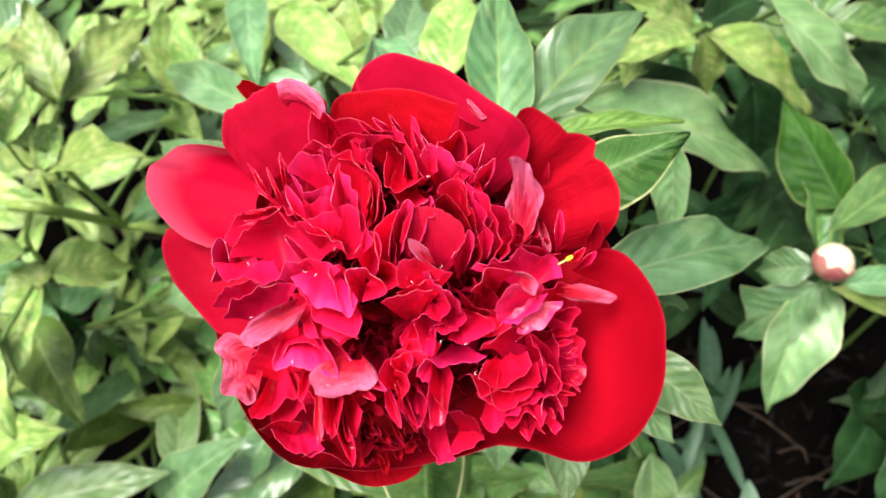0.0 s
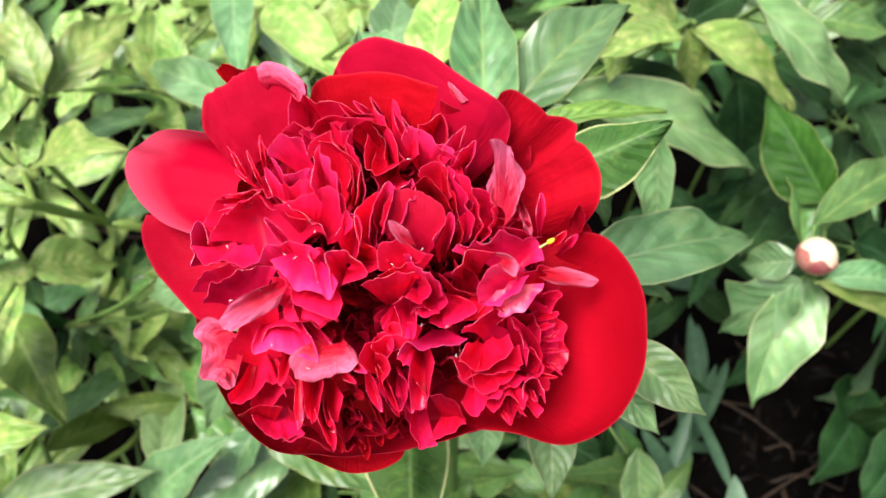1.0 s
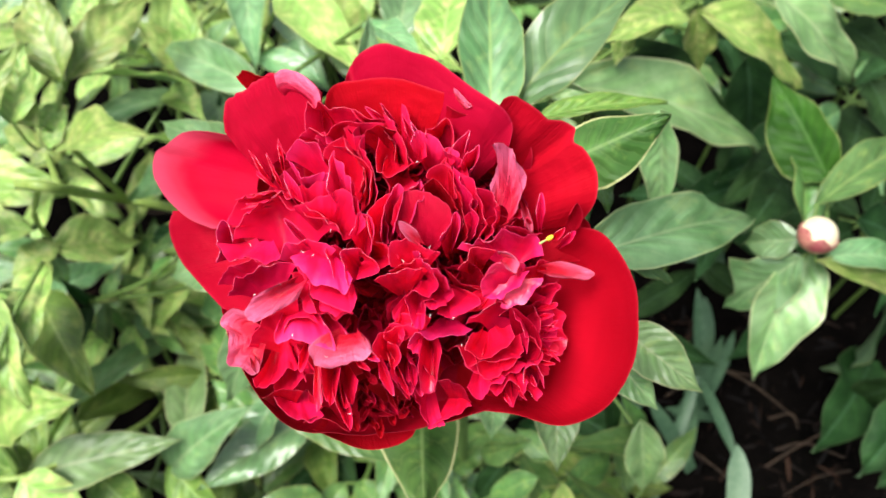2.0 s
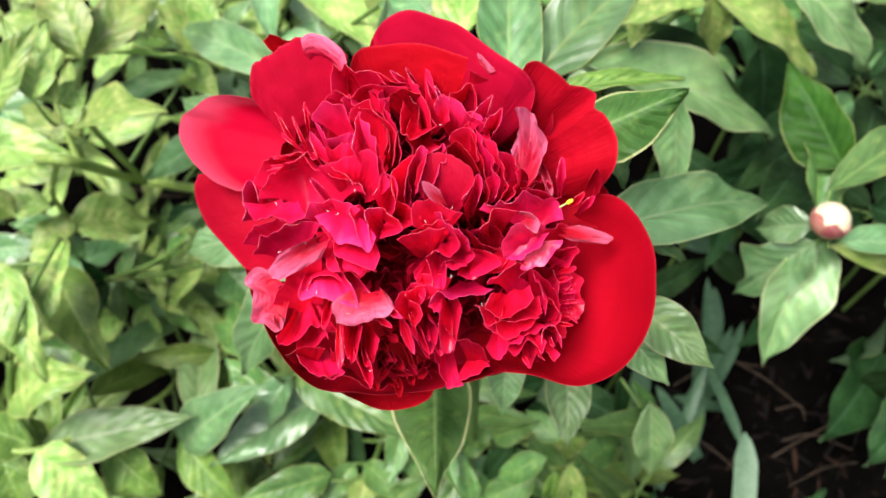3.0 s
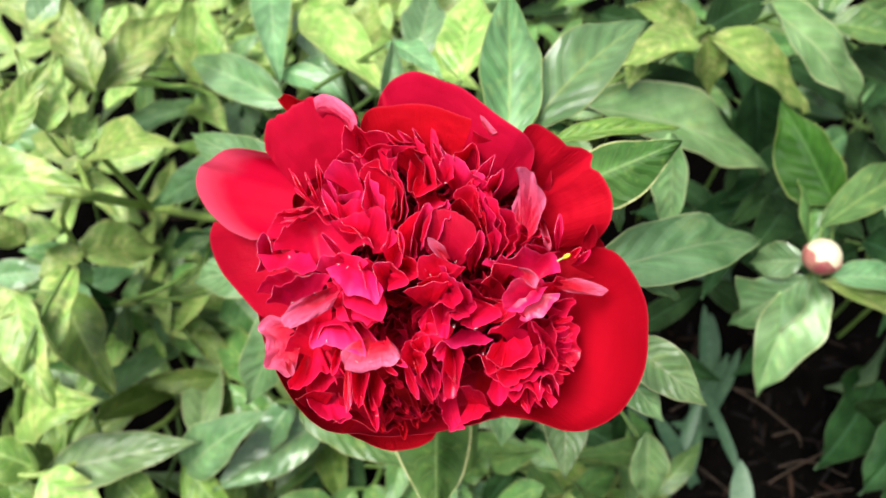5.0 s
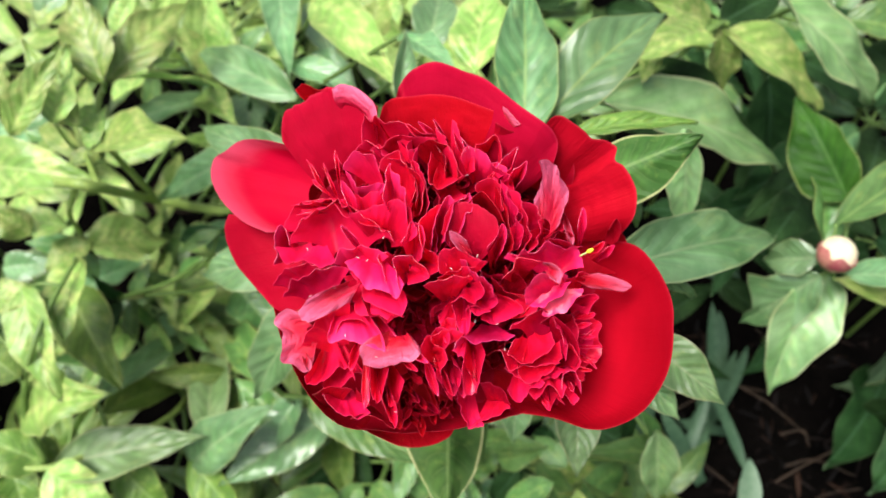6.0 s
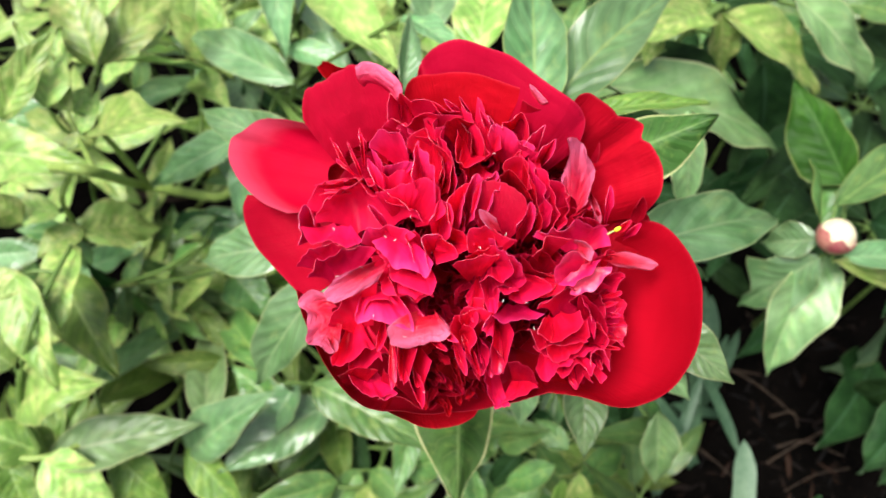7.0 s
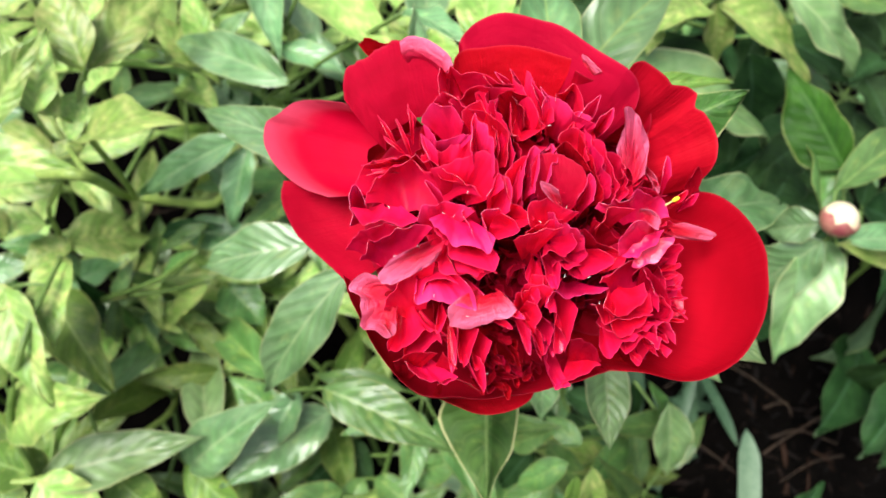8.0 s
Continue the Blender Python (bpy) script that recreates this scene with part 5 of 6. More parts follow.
fold("petaloid", [(51.3, 1.7, -8.7), (53.7, 3.6, -8.5), (55.4, 4.0, -8.3), (55.0, 2.4, -8.5), (53.3, 0.1, -8.7)], (51.4, -1.0, -17.7), "i")
fold("inner_petal", [(16.6, -2.2, 4.9), (20.8, -0.3, 4.2), (23.6, 1.2, 4.2), (30.9, 1.8, 4.9), (37.5, 2.8, -1.2), (43.8, -0.5, -7.4), (44.9, -4.7, -6.9)], (33.6, -5.6, -10.8), "m")
fold("inner_petal", [(16.3, -8.3, 4.5), (18.8, -4.9, 4.6), (21.7, -2.2, 4.7), (27.9, -2.0, 7.7)], (22.8, -8.8, -15.9), "i")
fold("inner_petal", [(-36.5, -2.7, 2.0), (-34.0, -6.6, 1.9), (-29.2, -10.3, 2.5), (-24.1, -12.8, 5.0), (-18.7, -13.8, 7.9), (-16.2, -10.9, 7.0)], (-26.3, -2.2, -7.9), "m", bulge=2)
fold("inner_petal", [(-40.1, -3.6, -0.3), (-37.1, 1.1, 0.8), (-32.3, 2.4, 1.3), (-26.7, 1.4, 1.1), (-21.9, -1.6, 1.6)], (-32.3, -6.1, -11.7), "m")
fold("inner_petal", [(-16.4, -12.3, 8.7), (-18.4, -7.2, 6.2), (-19.8, -3.6, 5.1), (-18.4, -1.1, 5.1), (-14.7, -0.6, 5.6)], (-16.6, -6.9, -13.4), "m")
fold("inner_petal", [(-15.2, -0.5, 3.6), (-12.2, -2.3, 4.1), (-8.3, -5.2, 4.4), (-9.1, -8.2, 4.4), (-14.9, -10.5, 5.9)], (-16.1, -3.6, -16.0), "i")
fold("inner_petal", [(-34.7, -5.4, -0.0), (-32.5, -10.1, 0.0), (-30.4, -12.9, 0.4), (-29.1, -15.9, 1.1), (-24.2, -18.5, 4.1), (-17.2, -20.2, 7.1), (-15.4, -17.4, 7.3), (-14.4, -14.5, 6.5)], (-25.1, -7.9, -17.5), "i", bulge=2)
fold("inner_petal", [(-31.1, -14.0, 0.3), (-26.6, -21.2, 2.3), (-20.2, -21.4, 6.0), (-15.7, -19.6, 7.3)], (-24.7, -15.3, -15.2), "d")
fold("inner_petal", [(-59.5, -14.9, -8.8), (-57.2, -11.3, -6.3), (-54.3, -9.4, -4.8), (-47.9, -7.4, -1.7), (-41.9, -5.7, -0.3), (-34.9, -7.5, -0.1)], (-48.5, -16.9, -19.1), "i", bulge=-4)
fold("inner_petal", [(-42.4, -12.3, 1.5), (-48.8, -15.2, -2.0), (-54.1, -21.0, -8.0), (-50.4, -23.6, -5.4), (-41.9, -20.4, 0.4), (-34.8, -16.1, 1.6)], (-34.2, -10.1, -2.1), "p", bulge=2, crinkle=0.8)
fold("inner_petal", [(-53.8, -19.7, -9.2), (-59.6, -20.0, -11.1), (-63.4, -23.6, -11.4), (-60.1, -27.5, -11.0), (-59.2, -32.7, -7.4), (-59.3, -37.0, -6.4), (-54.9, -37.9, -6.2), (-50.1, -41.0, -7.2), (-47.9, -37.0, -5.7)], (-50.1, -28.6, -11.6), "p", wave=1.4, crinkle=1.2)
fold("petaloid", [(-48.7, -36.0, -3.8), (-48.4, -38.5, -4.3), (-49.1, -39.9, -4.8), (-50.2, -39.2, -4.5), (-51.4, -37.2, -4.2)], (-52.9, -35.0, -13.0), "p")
fold("inner_petal", [(-52.0, -32.1, -6.3), (-51.5, -27.7, -7.2), (-47.0, -22.3, -4.0), (-40.8, -18.3, -1.2), (-34.2, -17.5, -0.3)], (-41.0, -33.9, -20.8), "i")
fold("inner_petal", [(-41.3, -25.2, 1.4), (-42.2, -29.1, 1.3), (-37.8, -29.0, 1.7), (-32.8, -29.4, 1.4), (-29.0, -31.2, 1.3), (-25.0, -33.1, 1.8), (-22.4, -31.3, 3.4), (-22.9, -27.5, 4.4), (-25.6, -24.8, 3.9)], (-36.3, -18.7, -18.2), "m", bulge=3)
fold("inner_petal", [(-42.6, -29.3, -0.7), (-39.7, -26.2, -0.3), (-37.0, -23.3, -0.5), (-32.2, -22.3, -0.2), (-28.2, -23.2, 1.1)], (-35.8, -18.5, -10.4), "i")
fold("petaloid", [(-31.6, -33.9, -1.6), (-33.1, -37.6, -3.1), (-34.8, -39.3, -4.0), (-35.2, -37.3, -2.9), (-34.7, -33.6, -1.3)], (-33.4, -30.6, -9.7), "i")
fold("inner_petal", [(-51.4, -42.7, -7.9), (-50.9, -46.2, -11.3), (-47.5, -46.8, -12.0), (-43.7, -43.0, -8.5), (-39.9, -39.2, -4.7), (-36.3, -38.3, -3.6), (-34.0, -40.5, -4.6), (-33.6, -43.7, -6.2)], (-44.5, -31.5, -20.4), "i")
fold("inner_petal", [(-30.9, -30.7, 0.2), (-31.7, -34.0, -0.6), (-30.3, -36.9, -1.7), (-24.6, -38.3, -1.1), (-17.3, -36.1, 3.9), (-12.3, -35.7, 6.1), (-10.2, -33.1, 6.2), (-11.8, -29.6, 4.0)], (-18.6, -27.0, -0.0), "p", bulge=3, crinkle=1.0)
fold("petaloid", [(-11.3, -31.7, 7.6), (-9.1, -33.7, 8.3), (-8.5, -35.3, 8.3), (-10.1, -35.2, 8.4), (-12.6, -34.0, 8.0)], (-15.3, -31.7, -2.2), "m")
fold("petaloid", [(-14.0, -35.4, 4.7), (-12.3, -37.0, 5.0), (-11.8, -38.3, 4.6), (-13.1, -38.3, 4.3), (-15.2, -37.3, 3.8)], (-17.5, -35.8, -5.4), "i")
fold("petaloid", [(-28.4, -43.2, -5.6), (-29.1, -50.2, -7.8), (-30.1, -53.6, -7.9), (-31.2, -50.5, -7.8), (-31.7, -44.1, -6.2)], (-30.8, -37.1, -11.2), "i")
fold("inner_petal", [(-28.2, -37.9, -2.8), (-28.3, -46.7, -7.1), (-26.8, -51.2, -7.9), (-24.2, -47.6, -7.3), (-21.6, -39.6, -1.4)], (-27.0, -37.4, -20.6), "i")
fold("inner_petal", [(-25.2, -46.6, -7.0), (-23.3, -53.5, -8.0), (-20.0, -59.7, -8.8), (-19.0, -55.4, -8.6), (-20.5, -47.9, -6.8)], (-25.4, -46.1, -24.9), "i")
fold("inner_petal", [(-46.1, -50.3, -13.1), (-43.2, -53.9, -12.6), (-37.5, -56.1, -9.5), (-32.2, -56.5, -8.1), (-28.3, -54.3, -8.0)], (-40.4, -49.2, -28.0), "i")
fold("inner_petal", [(-35.4, -56.9, -8.7), (-31.0, -55.5, -8.0), (-25.2, -56.6, -8.1), (-19.8, -59.2, -8.8)], (-31.5, -55.7, -27.9), "d")
fold("inner_petal", [(-49.7, -49.2, -13.2), (-45.5, -47.6, -12.0), (-40.1, -46.2, -9.2), (-34.9, -46.8, -7.5)], (-46.3, -57.9, -32.3), "d")
fold("inner_petal", [(-32.9, -45.7, -6.9), (-30.6, -49.3, -7.6), (-28.1, -51.6, -7.9)], (-36.1, -57.0, -28.1), "d")
fold("inner_petal", [(-10.6, -34.3, 5.4), (-9.8, -29.4, 1.7), (-7.2, -27.2, -1.7), (-4.4, -26.2, -2.0), (-0.2, -26.1, -1.4), (4.0, -27.8, -1.4)], (-3.5, -37.6, -17.6), "i")
fold("inner_petal", [(-5.8, -39.9, 3.1), (-3.7, -42.7, 0.2), (-1.0, -47.4, -5.5), (3.0, -45.6, -6.5), (3.1, -39.9, -2.2), (0.3, -36.6, 0.4)], (-1.5, -36.9, -18.8), "i", bulge=2)
fold("inner_petal", [(-6.6, -30.3, 2.2), (-3.4, -31.2, 1.8), (-2.4, -34.7, 3.1), (-4.0, -38.0, 4.0), (-3.3, -41.2, 2.0)], (-7.4, -36.9, -14.4), "i")
fold("petaloid", [(-5.8, -39.2, 3.5), (-4.8, -44.4, -0.7), (-5.2, -47.5, -3.3), (-6.9, -45.4, -1.0), (-8.8, -40.8, 3.4)], (-9.3, -35.9, -3.7), "m", crinkle=0.8)
fold("petaloid", [(-2.1, -40.1, 0.9), (-0.3, -46.8, -5.5), (-0.0, -50.6, -9.1), (-1.9, -47.8, -5.3), (-4.4, -41.8, 1.2)], (-5.9, -35.6, -4.9), "i")
fold("inner_petal", [(0.1, -31.7, -0.1), (2.7, -35.4, -0.7), (3.3, -43.0, -4.4), (6.9, -49.4, -12.0), (9.1, -43.1, -5.8), (10.1, -35.0, -1.4)], (5.4, -29.3, -21.7), "i", bulge=3)
fold("inner_petal", [(1.4, -46.8, -6.7), (2.8, -54.1, -14.0), (4.8, -60.5, -16.8), (8.2, -61.4, -17.5), (12.2, -59.7, -17.3)], (5.6, -48.0, -27.4), "i")
fold("inner_petal", [(5.4, -61.0, -17.0), (11.8, -59.1, -17.4), (15.7, -56.0, -14.4), (19.3, -52.0, -10.0)], (15.7, -50.6, -29.1), "i")
fold("inner_petal", [(9.1, -43.1, -5.8), (13.3, -44.0, -6.0), (18.2, -47.1, -7.9), (19.7, -52.0, -9.9)], (15.3, -57.3, -34.2), "d")
fold("inner_petal", [(-4.6, -5.6, 3.6), (-5.2, -2.4, 4.3), (-3.1, 0.3, 5.2), (0.5, 1.8, 5.7), (5.2, 0.0, 5.3), (8.1, -2.5, 5.6), (11.2, -3.4, 5.7)], (3.3, -8.3, -9.8), "i")
fold("inner_petal", [(-9.9, -11.5, 4.0), (-5.0, -9.1, 2.9), (0.6, -8.1, 3.6), (5.8, -7.1, 5.1)], (-1.8, -15.9, -19.3), "i")
fold("inner_petal", [(-0.7, -16.9, 0.2), (2.5, -14.2, 1.4), (5.3, -15.9, 0.5), (8.1, -15.3, 0.6), (10.1, -12.4, 3.0), (8.0, -8.4, 5.2)], (5.2, -11.0, -16.4), "i")
fold("inner_petal", [(5.8, -6.2, 5.2), (8.9, -7.8, 5.4), (11.4, -10.5, 4.4), (13.2, -14.6, 0.2)], (9.7, -15.0, -19.1), "m")
fold("inner_petal", [(12.2, -7.8, 5.4), (16.4, -10.5, 3.4), (20.2, -13.2, 1.3), (23.0, -14.5, 1.4)], (17.9, -16.5, -21.3), "d")
fold("inner_petal", [(-0.5, -16.9, 0.2), (0.5, -22.0, -1.2), (2.6, -26.8, -1.3), (5.6, -25.0, -1.9), (5.7, -18.9, -1.0)], (2.8, -14.6, -18.6), "i", bulge=2)
fold("inner_petal", [(5.4, -18.9, -0.9), (8.4, -19.3, -2.0), (12.5, -17.9, -2.4)], (9.3, -14.6, -18.7), "i")
fold("inner_petal", [(14.0, -23.2, -3.6), (17.7, -22.0, -3.3), (22.7, -19.1, -1.2), (21.5, -16.0, -0.2), (18.0, -14.2, 0.3)], (13.8, -14.1, -19.0), "i")
fold("inner_petal", [(0.1, -31.7, 2.0), (2.7, -26.9, 0.8), (5.5, -28.6, 0.4), (11.1, -29.8, 0.1), (16.3, -28.7, 1.0), (20.7, -27.1, 1.8)], (11.9, -24.8, -21.4), "m")
fold("inner_petal", [(20.7, -27.1, 1.8), (19.2, -30.8, 3.3), (17.7, -32.6, 3.3), (19.6, -35.2, 3.3), (25.6, -36.9, 1.6), (27.0, -33.7, 2.0), (31.3, -32.0, 0.3), (34.2, -29.8, -0.9), (32.6, -26.2, -0.4)], (26.4, -27.9, -16.2), "i", bulge=-3)
fold("inner_petal", [(18.3, -25.9, -2.2), (21.3, -22.5, -2.1), (27.9, -19.9, -0.3), (32.9, -21.6, -1.8), (36.0, -25.4, -4.0), (38.5, -29.3, -4.8), (37.7, -35.4, -2.8)], (31.0, -32.8, -22.6), "i", bulge=-6)
fold("inner_petal", [(31.7, -20.6, -1.0), (35.7, -21.6, -3.2), (40.4, -27.5, -6.4), (41.7, -33.0, -4.7), (40.5, -37.6, -2.8)], (36.1, -36.7, -22.2), "d")
fold("inner_petal", [(14.5, -32.9, 0.1), (18.6, -36.7, 0.8), (24.3, -38.3, -0.5), (30.0, -37.2, -1.5), (36.1, -35.9, -2.4)], (25.7, -33.3, -18.9), "i")
fold("inner_petal", [(18.7, -46.0, -7.0), (21.2, -49.8, -9.2), (24.1, -48.9, -8.9), (26.0, -45.8, -6.5), (28.6, -44.7, -4.1), (30.5, -42.3, -2.0)], (24.1, -39.0, -19.4), "i")
fold("inner_petal", [(25.7, -46.9, -7.5), (28.8, -49.4, -7.6), (32.0, -44.3, -1.5), (34.7, -45.1, -0.7), (35.9, -47.2, -1.0), (37.9, -43.9, -0.9)], (32.4, -40.0, -21.6), "i")
fold("inner_petal", [(36.5, -44.3, -0.7), (37.0, -39.6, -1.8), (40.5, -38.1, -2.8), (42.6, -42.2, -2.6), (43.1, -45.6, -2.3)], (41.1, -39.1, -22.6), "m")
fold("inner_petal", [(38.6, -29.8, -4.8), (41.0, -31.2, -5.4), (42.9, -35.7, -3.6), (40.7, -38.9, -2.7)], (39.5, -35.5, -23.0), "i")
fold("inner_petal", [(24.8, -17.4, 2.3), (23.6, -14.1, 4.0), (25.2, -9.5, 8.2), (29.4, -6.8, 11.1), (33.4, -7.1, 10.5), (37.7, -8.0, 5.4)], (35.0, -14.8, -5.6), "m")
fold("inner_petal", [(24.8, -17.2, 2.4), (28.4, -17.2, 3.3), (32.1, -16.2, 3.7), (35.5, -12.1, 5.6), (37.9, -8.4, 4.9)], (31.4, -12.2, 1.3), "m")
fold("inner_petal", [(28.2, -2.9, 13.3), (31.8, -3.3, 13.5), (34.8, -6.4, 12.2), (33.7, -9.2, 12.3), (30.7, -8.2, 13.9)], (29.4, -4.6, 11.1), "p", wave=0.3)
fold("inner_petal", [(50.0, -5.8, -9.5), (56.0, -7.3, -10.7), (61.0, -9.5, -10.2), (59.6, -12.1, -10.7), (53.9, -11.8, -11.6), (47.2, -10.9, -10.1)], (44.0, -8.2, -8.7), "p", bulge=1.5, crinkle=0.6)
fold("inner_petal", [(31.3, -20.1, -0.7), (38.5, -17.0, -3.1), (43.9, -14.2, -7.7), (49.3, -13.0, -11.2), (50.5, -15.9, -11.0), (46.1, -20.2, -8.8)], (39.9, -22.1, -24.1), "i")
fold("inner_petal", [(34.4, -10.3, 6.4), (39.8, -7.4, 0.3), (43.5, -5.6, -5.4), (47.1, -6.6, -8.6)], (44.5, -13.4, -24.7), "i")
fold("inner_petal", [(28.9, -22.5, -1.0), (35.6, -19.7, -2.4), (44.0, -19.4, -7.9)], (38.3, -26.2, -23.8), "d")
fold("petaloid", [(43.8, -23.4, -9.6), (46.5, -23.1, -10.5), (48.0, -23.3, -10.9), (46.9, -24.1, -10.7), (44.5, -24.9, -10.1)], (42.2, -25.1, -15.4), "i", wave=1.8)
fold("petaloid", [(45.3, -27.0, -10.4), (48.2, -27.3, -11.1), (49.6, -28.0, -11.2), (48.3, -28.5, -11.0), (45.6, -28.7, -10.3)], (43.3, -28.1, -15.8), "i", wave=1.8)
fold("petaloid", [(46.1, -30.7, -9.9), (49.5, -30.9, -10.7), (51.1, -31.5, -10.7), (49.6, -32.0, -10.4), (46.4, -32.3, -9.1)], (43.5, -31.9, -14.6), "i", wave=1.8)
fold("petaloid", [(45.1, -34.5, -6.6), (48.1, -35.3, -7.3), (49.4, -36.2, -7.2), (47.8, -36.4, -6.4), (44.9, -36.1, -5.5)], (42.8, -35.3, -12.3), "i", wave=1.8)
fold("petaloid", [(43.4, -37.6, -4.6), (45.9, -38.3, -4.9), (47.1, -39.0, -5.0), (45.9, -39.2, -4.7), (43.4, -39.0, -4.5)], (41.7, -38.5, -11.3), "i", wave=1.8)
fold("petaloid", [(40.1, -43.7, -3.2), (40.7, -45.4, -3.1), (40.7, -46.4, -3.0), (39.9, -45.9, -2.8), (38.9, -44.4, -2.6)], (39.7, -43.2, -10.1), "i", wave=1.8)
fold("petaloid", [(36.0, -47.3, -2.5), (37.4, -49.1, -2.9), (37.9, -50.3, -3.3), (36.9, -49.8, -3.2), (35.2, -48.5, -3.0)], (34.8, -47.1, -9.6), "i", wave=1.8)
fold("petaloid", [(31.7, -49.3, -5.8), (32.3, -50.8, -6.4), (32.3, -51.7, -7.0), (31.6, -51.4, -7.5), (30.8, -50.2, -7.6)], (31.3, -49.3, -13.3), "i", wave=1.8)
fold("petaloid", [(44.9, -20.3, -9.8), (48.0, -19.9, -10.8), (49.5, -20.2, -11.1), (48.4, -21.1, -10.8), (45.8, -22.1, -10.2)], (43.2, -22.1, -15.6), "i", wave=1.8)
fold("petaloid", [(45.9, -27.4, -10.6), (47.9, -25.8, -11.0), (49.2, -25.3, -11.2), (48.6, -26.4, -11.1), (47.1, -28.2, -10.8)], (45.4, -30.1, -16.5), "i", wave=1.8)
fold("petaloid", [(46.4, -34.9, -6.9), (48.2, -37.0, -6.1), (48.8, -38.3, -5.7), (47.6, -37.7, -5.6), (45.5, -35.9, -5.8)], (45.0, -33.8, -14.1), "i", wave=1.8)
fold("inner_petal", [(41.8, -16.1, -13.0), (46.7, -18.4, -15.0), (48.4, -22.0, -16.0), (47.5, -25.6, -15.0), (49.6, -29.3, -17.0), (48.1, -32.8, -16.0), (45.6, -35.1, -15.0)], (37.3, -27.9, -24.0), "i", ragged=0.9)
fold("inner_petal", [(46.0, -31.5, -15.0), (49.3, -34.0, -17.0), (48.9, -37.4, -17.0), (46.6, -40.3, -16.0), (46.0, -43.9, -16.0), (42.9, -45.4, -15.0)], (36.7, -36.1, -24.0), "i", ragged=0.9)
fold("inner_petal", [(43.1, -42.9, -14.0), (42.3, -47.8, -15.0), (39.0, -49.4, -15.0), (36.8, -52.4, -15.0), (33.9, -50.9, -14.0)], (35.1, -41.4, -24.0), "d", ragged=0.9)
fold("petaloid", [(-48.4, 26.2, -9.8), (-50.9, 30.6, -9.6), (-51.9, 32.9, -9.4), (-50.3, 31.2, -9.3), (-47.6, 27.3, -9.1)], (-46.1, 22.8, -14.0), "i")
fold("petaloid", [(-46.4, 22.2, -9.9), (-49.3, 24.8, -10.8), (-50.5, 26.2, -10.8), (-48.9, 25.4, -10.3), (-45.9, 23.3, -9.2)], (-43.9, 20.7, -13.1), "i")
fold("petaloid", [(-49.1, 17.9, -13.3), (-53.8, 18.1, -15.2), (-56.0, 18.4, -15.4), (-54.0, 18.8, -15.1), (-49.7, 19.1, -13.4)], (-45.1, 18.8, -14.1), "i")
fold("petaloid", [(-49.9, 15.1, -14.1), (-54.9, 14.3, -15.6), (-57.3, 14.2, -15.5), (-55.4, 15.1, -15.6), (-50.9, 16.3, -14.6)], (-45.5, 16.8, -14.5), "i")
fold("petaloid", [(-44.0, 25.7, -7.9), (-45.5, 29.7, -8.0), (-46.1, 31.8, -8.0), (-45.0, 30.1, -7.9), (-43.2, 26.5, -7.6)], (-42.8, 22.6, -12.5), "i")
fold("petaloid", [(-41.2, 28.8, -7.1), (-41.8, 33.8, -7.3), (-41.7, 36.4, -7.4), (-40.9, 34.2, -7.2), (-40.0, 29.5, -7.0)], (-40.8, 24.6, -12.0), "i")
fold("petaloid", [(-43.0, 23.3, -7.8), (-44.5, 26.9, -8.0), (-45.0, 28.8, -7.9), (-43.9, 27.3, -7.7), (-42.1, 24.2, -7.4)], (-41.7, 20.6, -12.3), "i")
fold("petaloid", [(-49.6, 14.6, -13.9), (-53.6, 15.2, -15.5), (-55.4, 15.8, -15.6), (-53.7, 16.0, -15.5), (-50.0, 15.8, -14.2)], (-46.1, 14.9, -14.9), "i")
fold("petaloid", [(-40.9, 30.7, -7.1), (-41.9, 33.2, -7.3), (-42.1, 34.6, -7.3), (-41.0, 33.8, -7.2), (-39.6, 31.7, -6.9)], (-39.8, 29.5, -11.9), "i")
fold("petaloid", [(-51.6, 18.3, -14.6), (-56.4, 17.6, -15.5), (-58.8, 17.4, -15.3), (-56.8, 18.1, -15.4), (-52.4, 19.2, -14.6)], (-47.4, 20.0, -15.7), "i")
# Small curls in the lower hollow, most in the shade-darkened red.
fold("petaloid", [(-15.7, -45.8, -14.1), (-14.4, -48.2, -15.9), (-14.3, -49.9, -17.4), (-15.7, -49.5, -17.6), (-17.5, -47.9, -17.0)], (-19.0, -45.8, -23.3), "e")
fold("petaloid", [(-11.5, -50.5, -17.0), (-9.8, -53.3, -18.7), (-9.4, -55.2, -19.7), (-10.9, -54.6, -19.5), (-13.1, -52.6, -19.0)], (-15.0, -50.1, -25.4), "e")
fold("petaloid", [(-16.7, -53.5, -20.3), (-16.2, -56.1, -21.0), (-16.6, -57.6, -21.4), (-17.7, -56.8, -21.3), (-18.9, -54.7, -20.9)], (-19.5, -52.7, -28.7), "e")
fold("petaloid", [(-7.4, -48.0, -14.7), (-5.7, -52.7, -18.8), (-5.4, -55.3, -20.5), (-6.8, -53.6, -19.1), (-8.9, -49.6, -15.9)], (-10.6, -45.2, -19.8), "e")
fold("petaloid", [(-2.6, -54.7, -21.9), (-0.9, -57.4, -24.9), (-0.4, -59.2, -26.0), (-1.9, -58.6, -24.5), (-4.0, -56.7, -22.0)], (-5.8, -54.6, -28.2), "e")
fold("petaloid", [(-11.0, -55.2, -19.8), (-7.9, -56.2, -20.2), (-6.4, -57.4, -21.0), (-8.0, -57.6, -20.7), (-11.1, -57.3, -20.6)], (-15.3, -57.0, -29.6), "e")
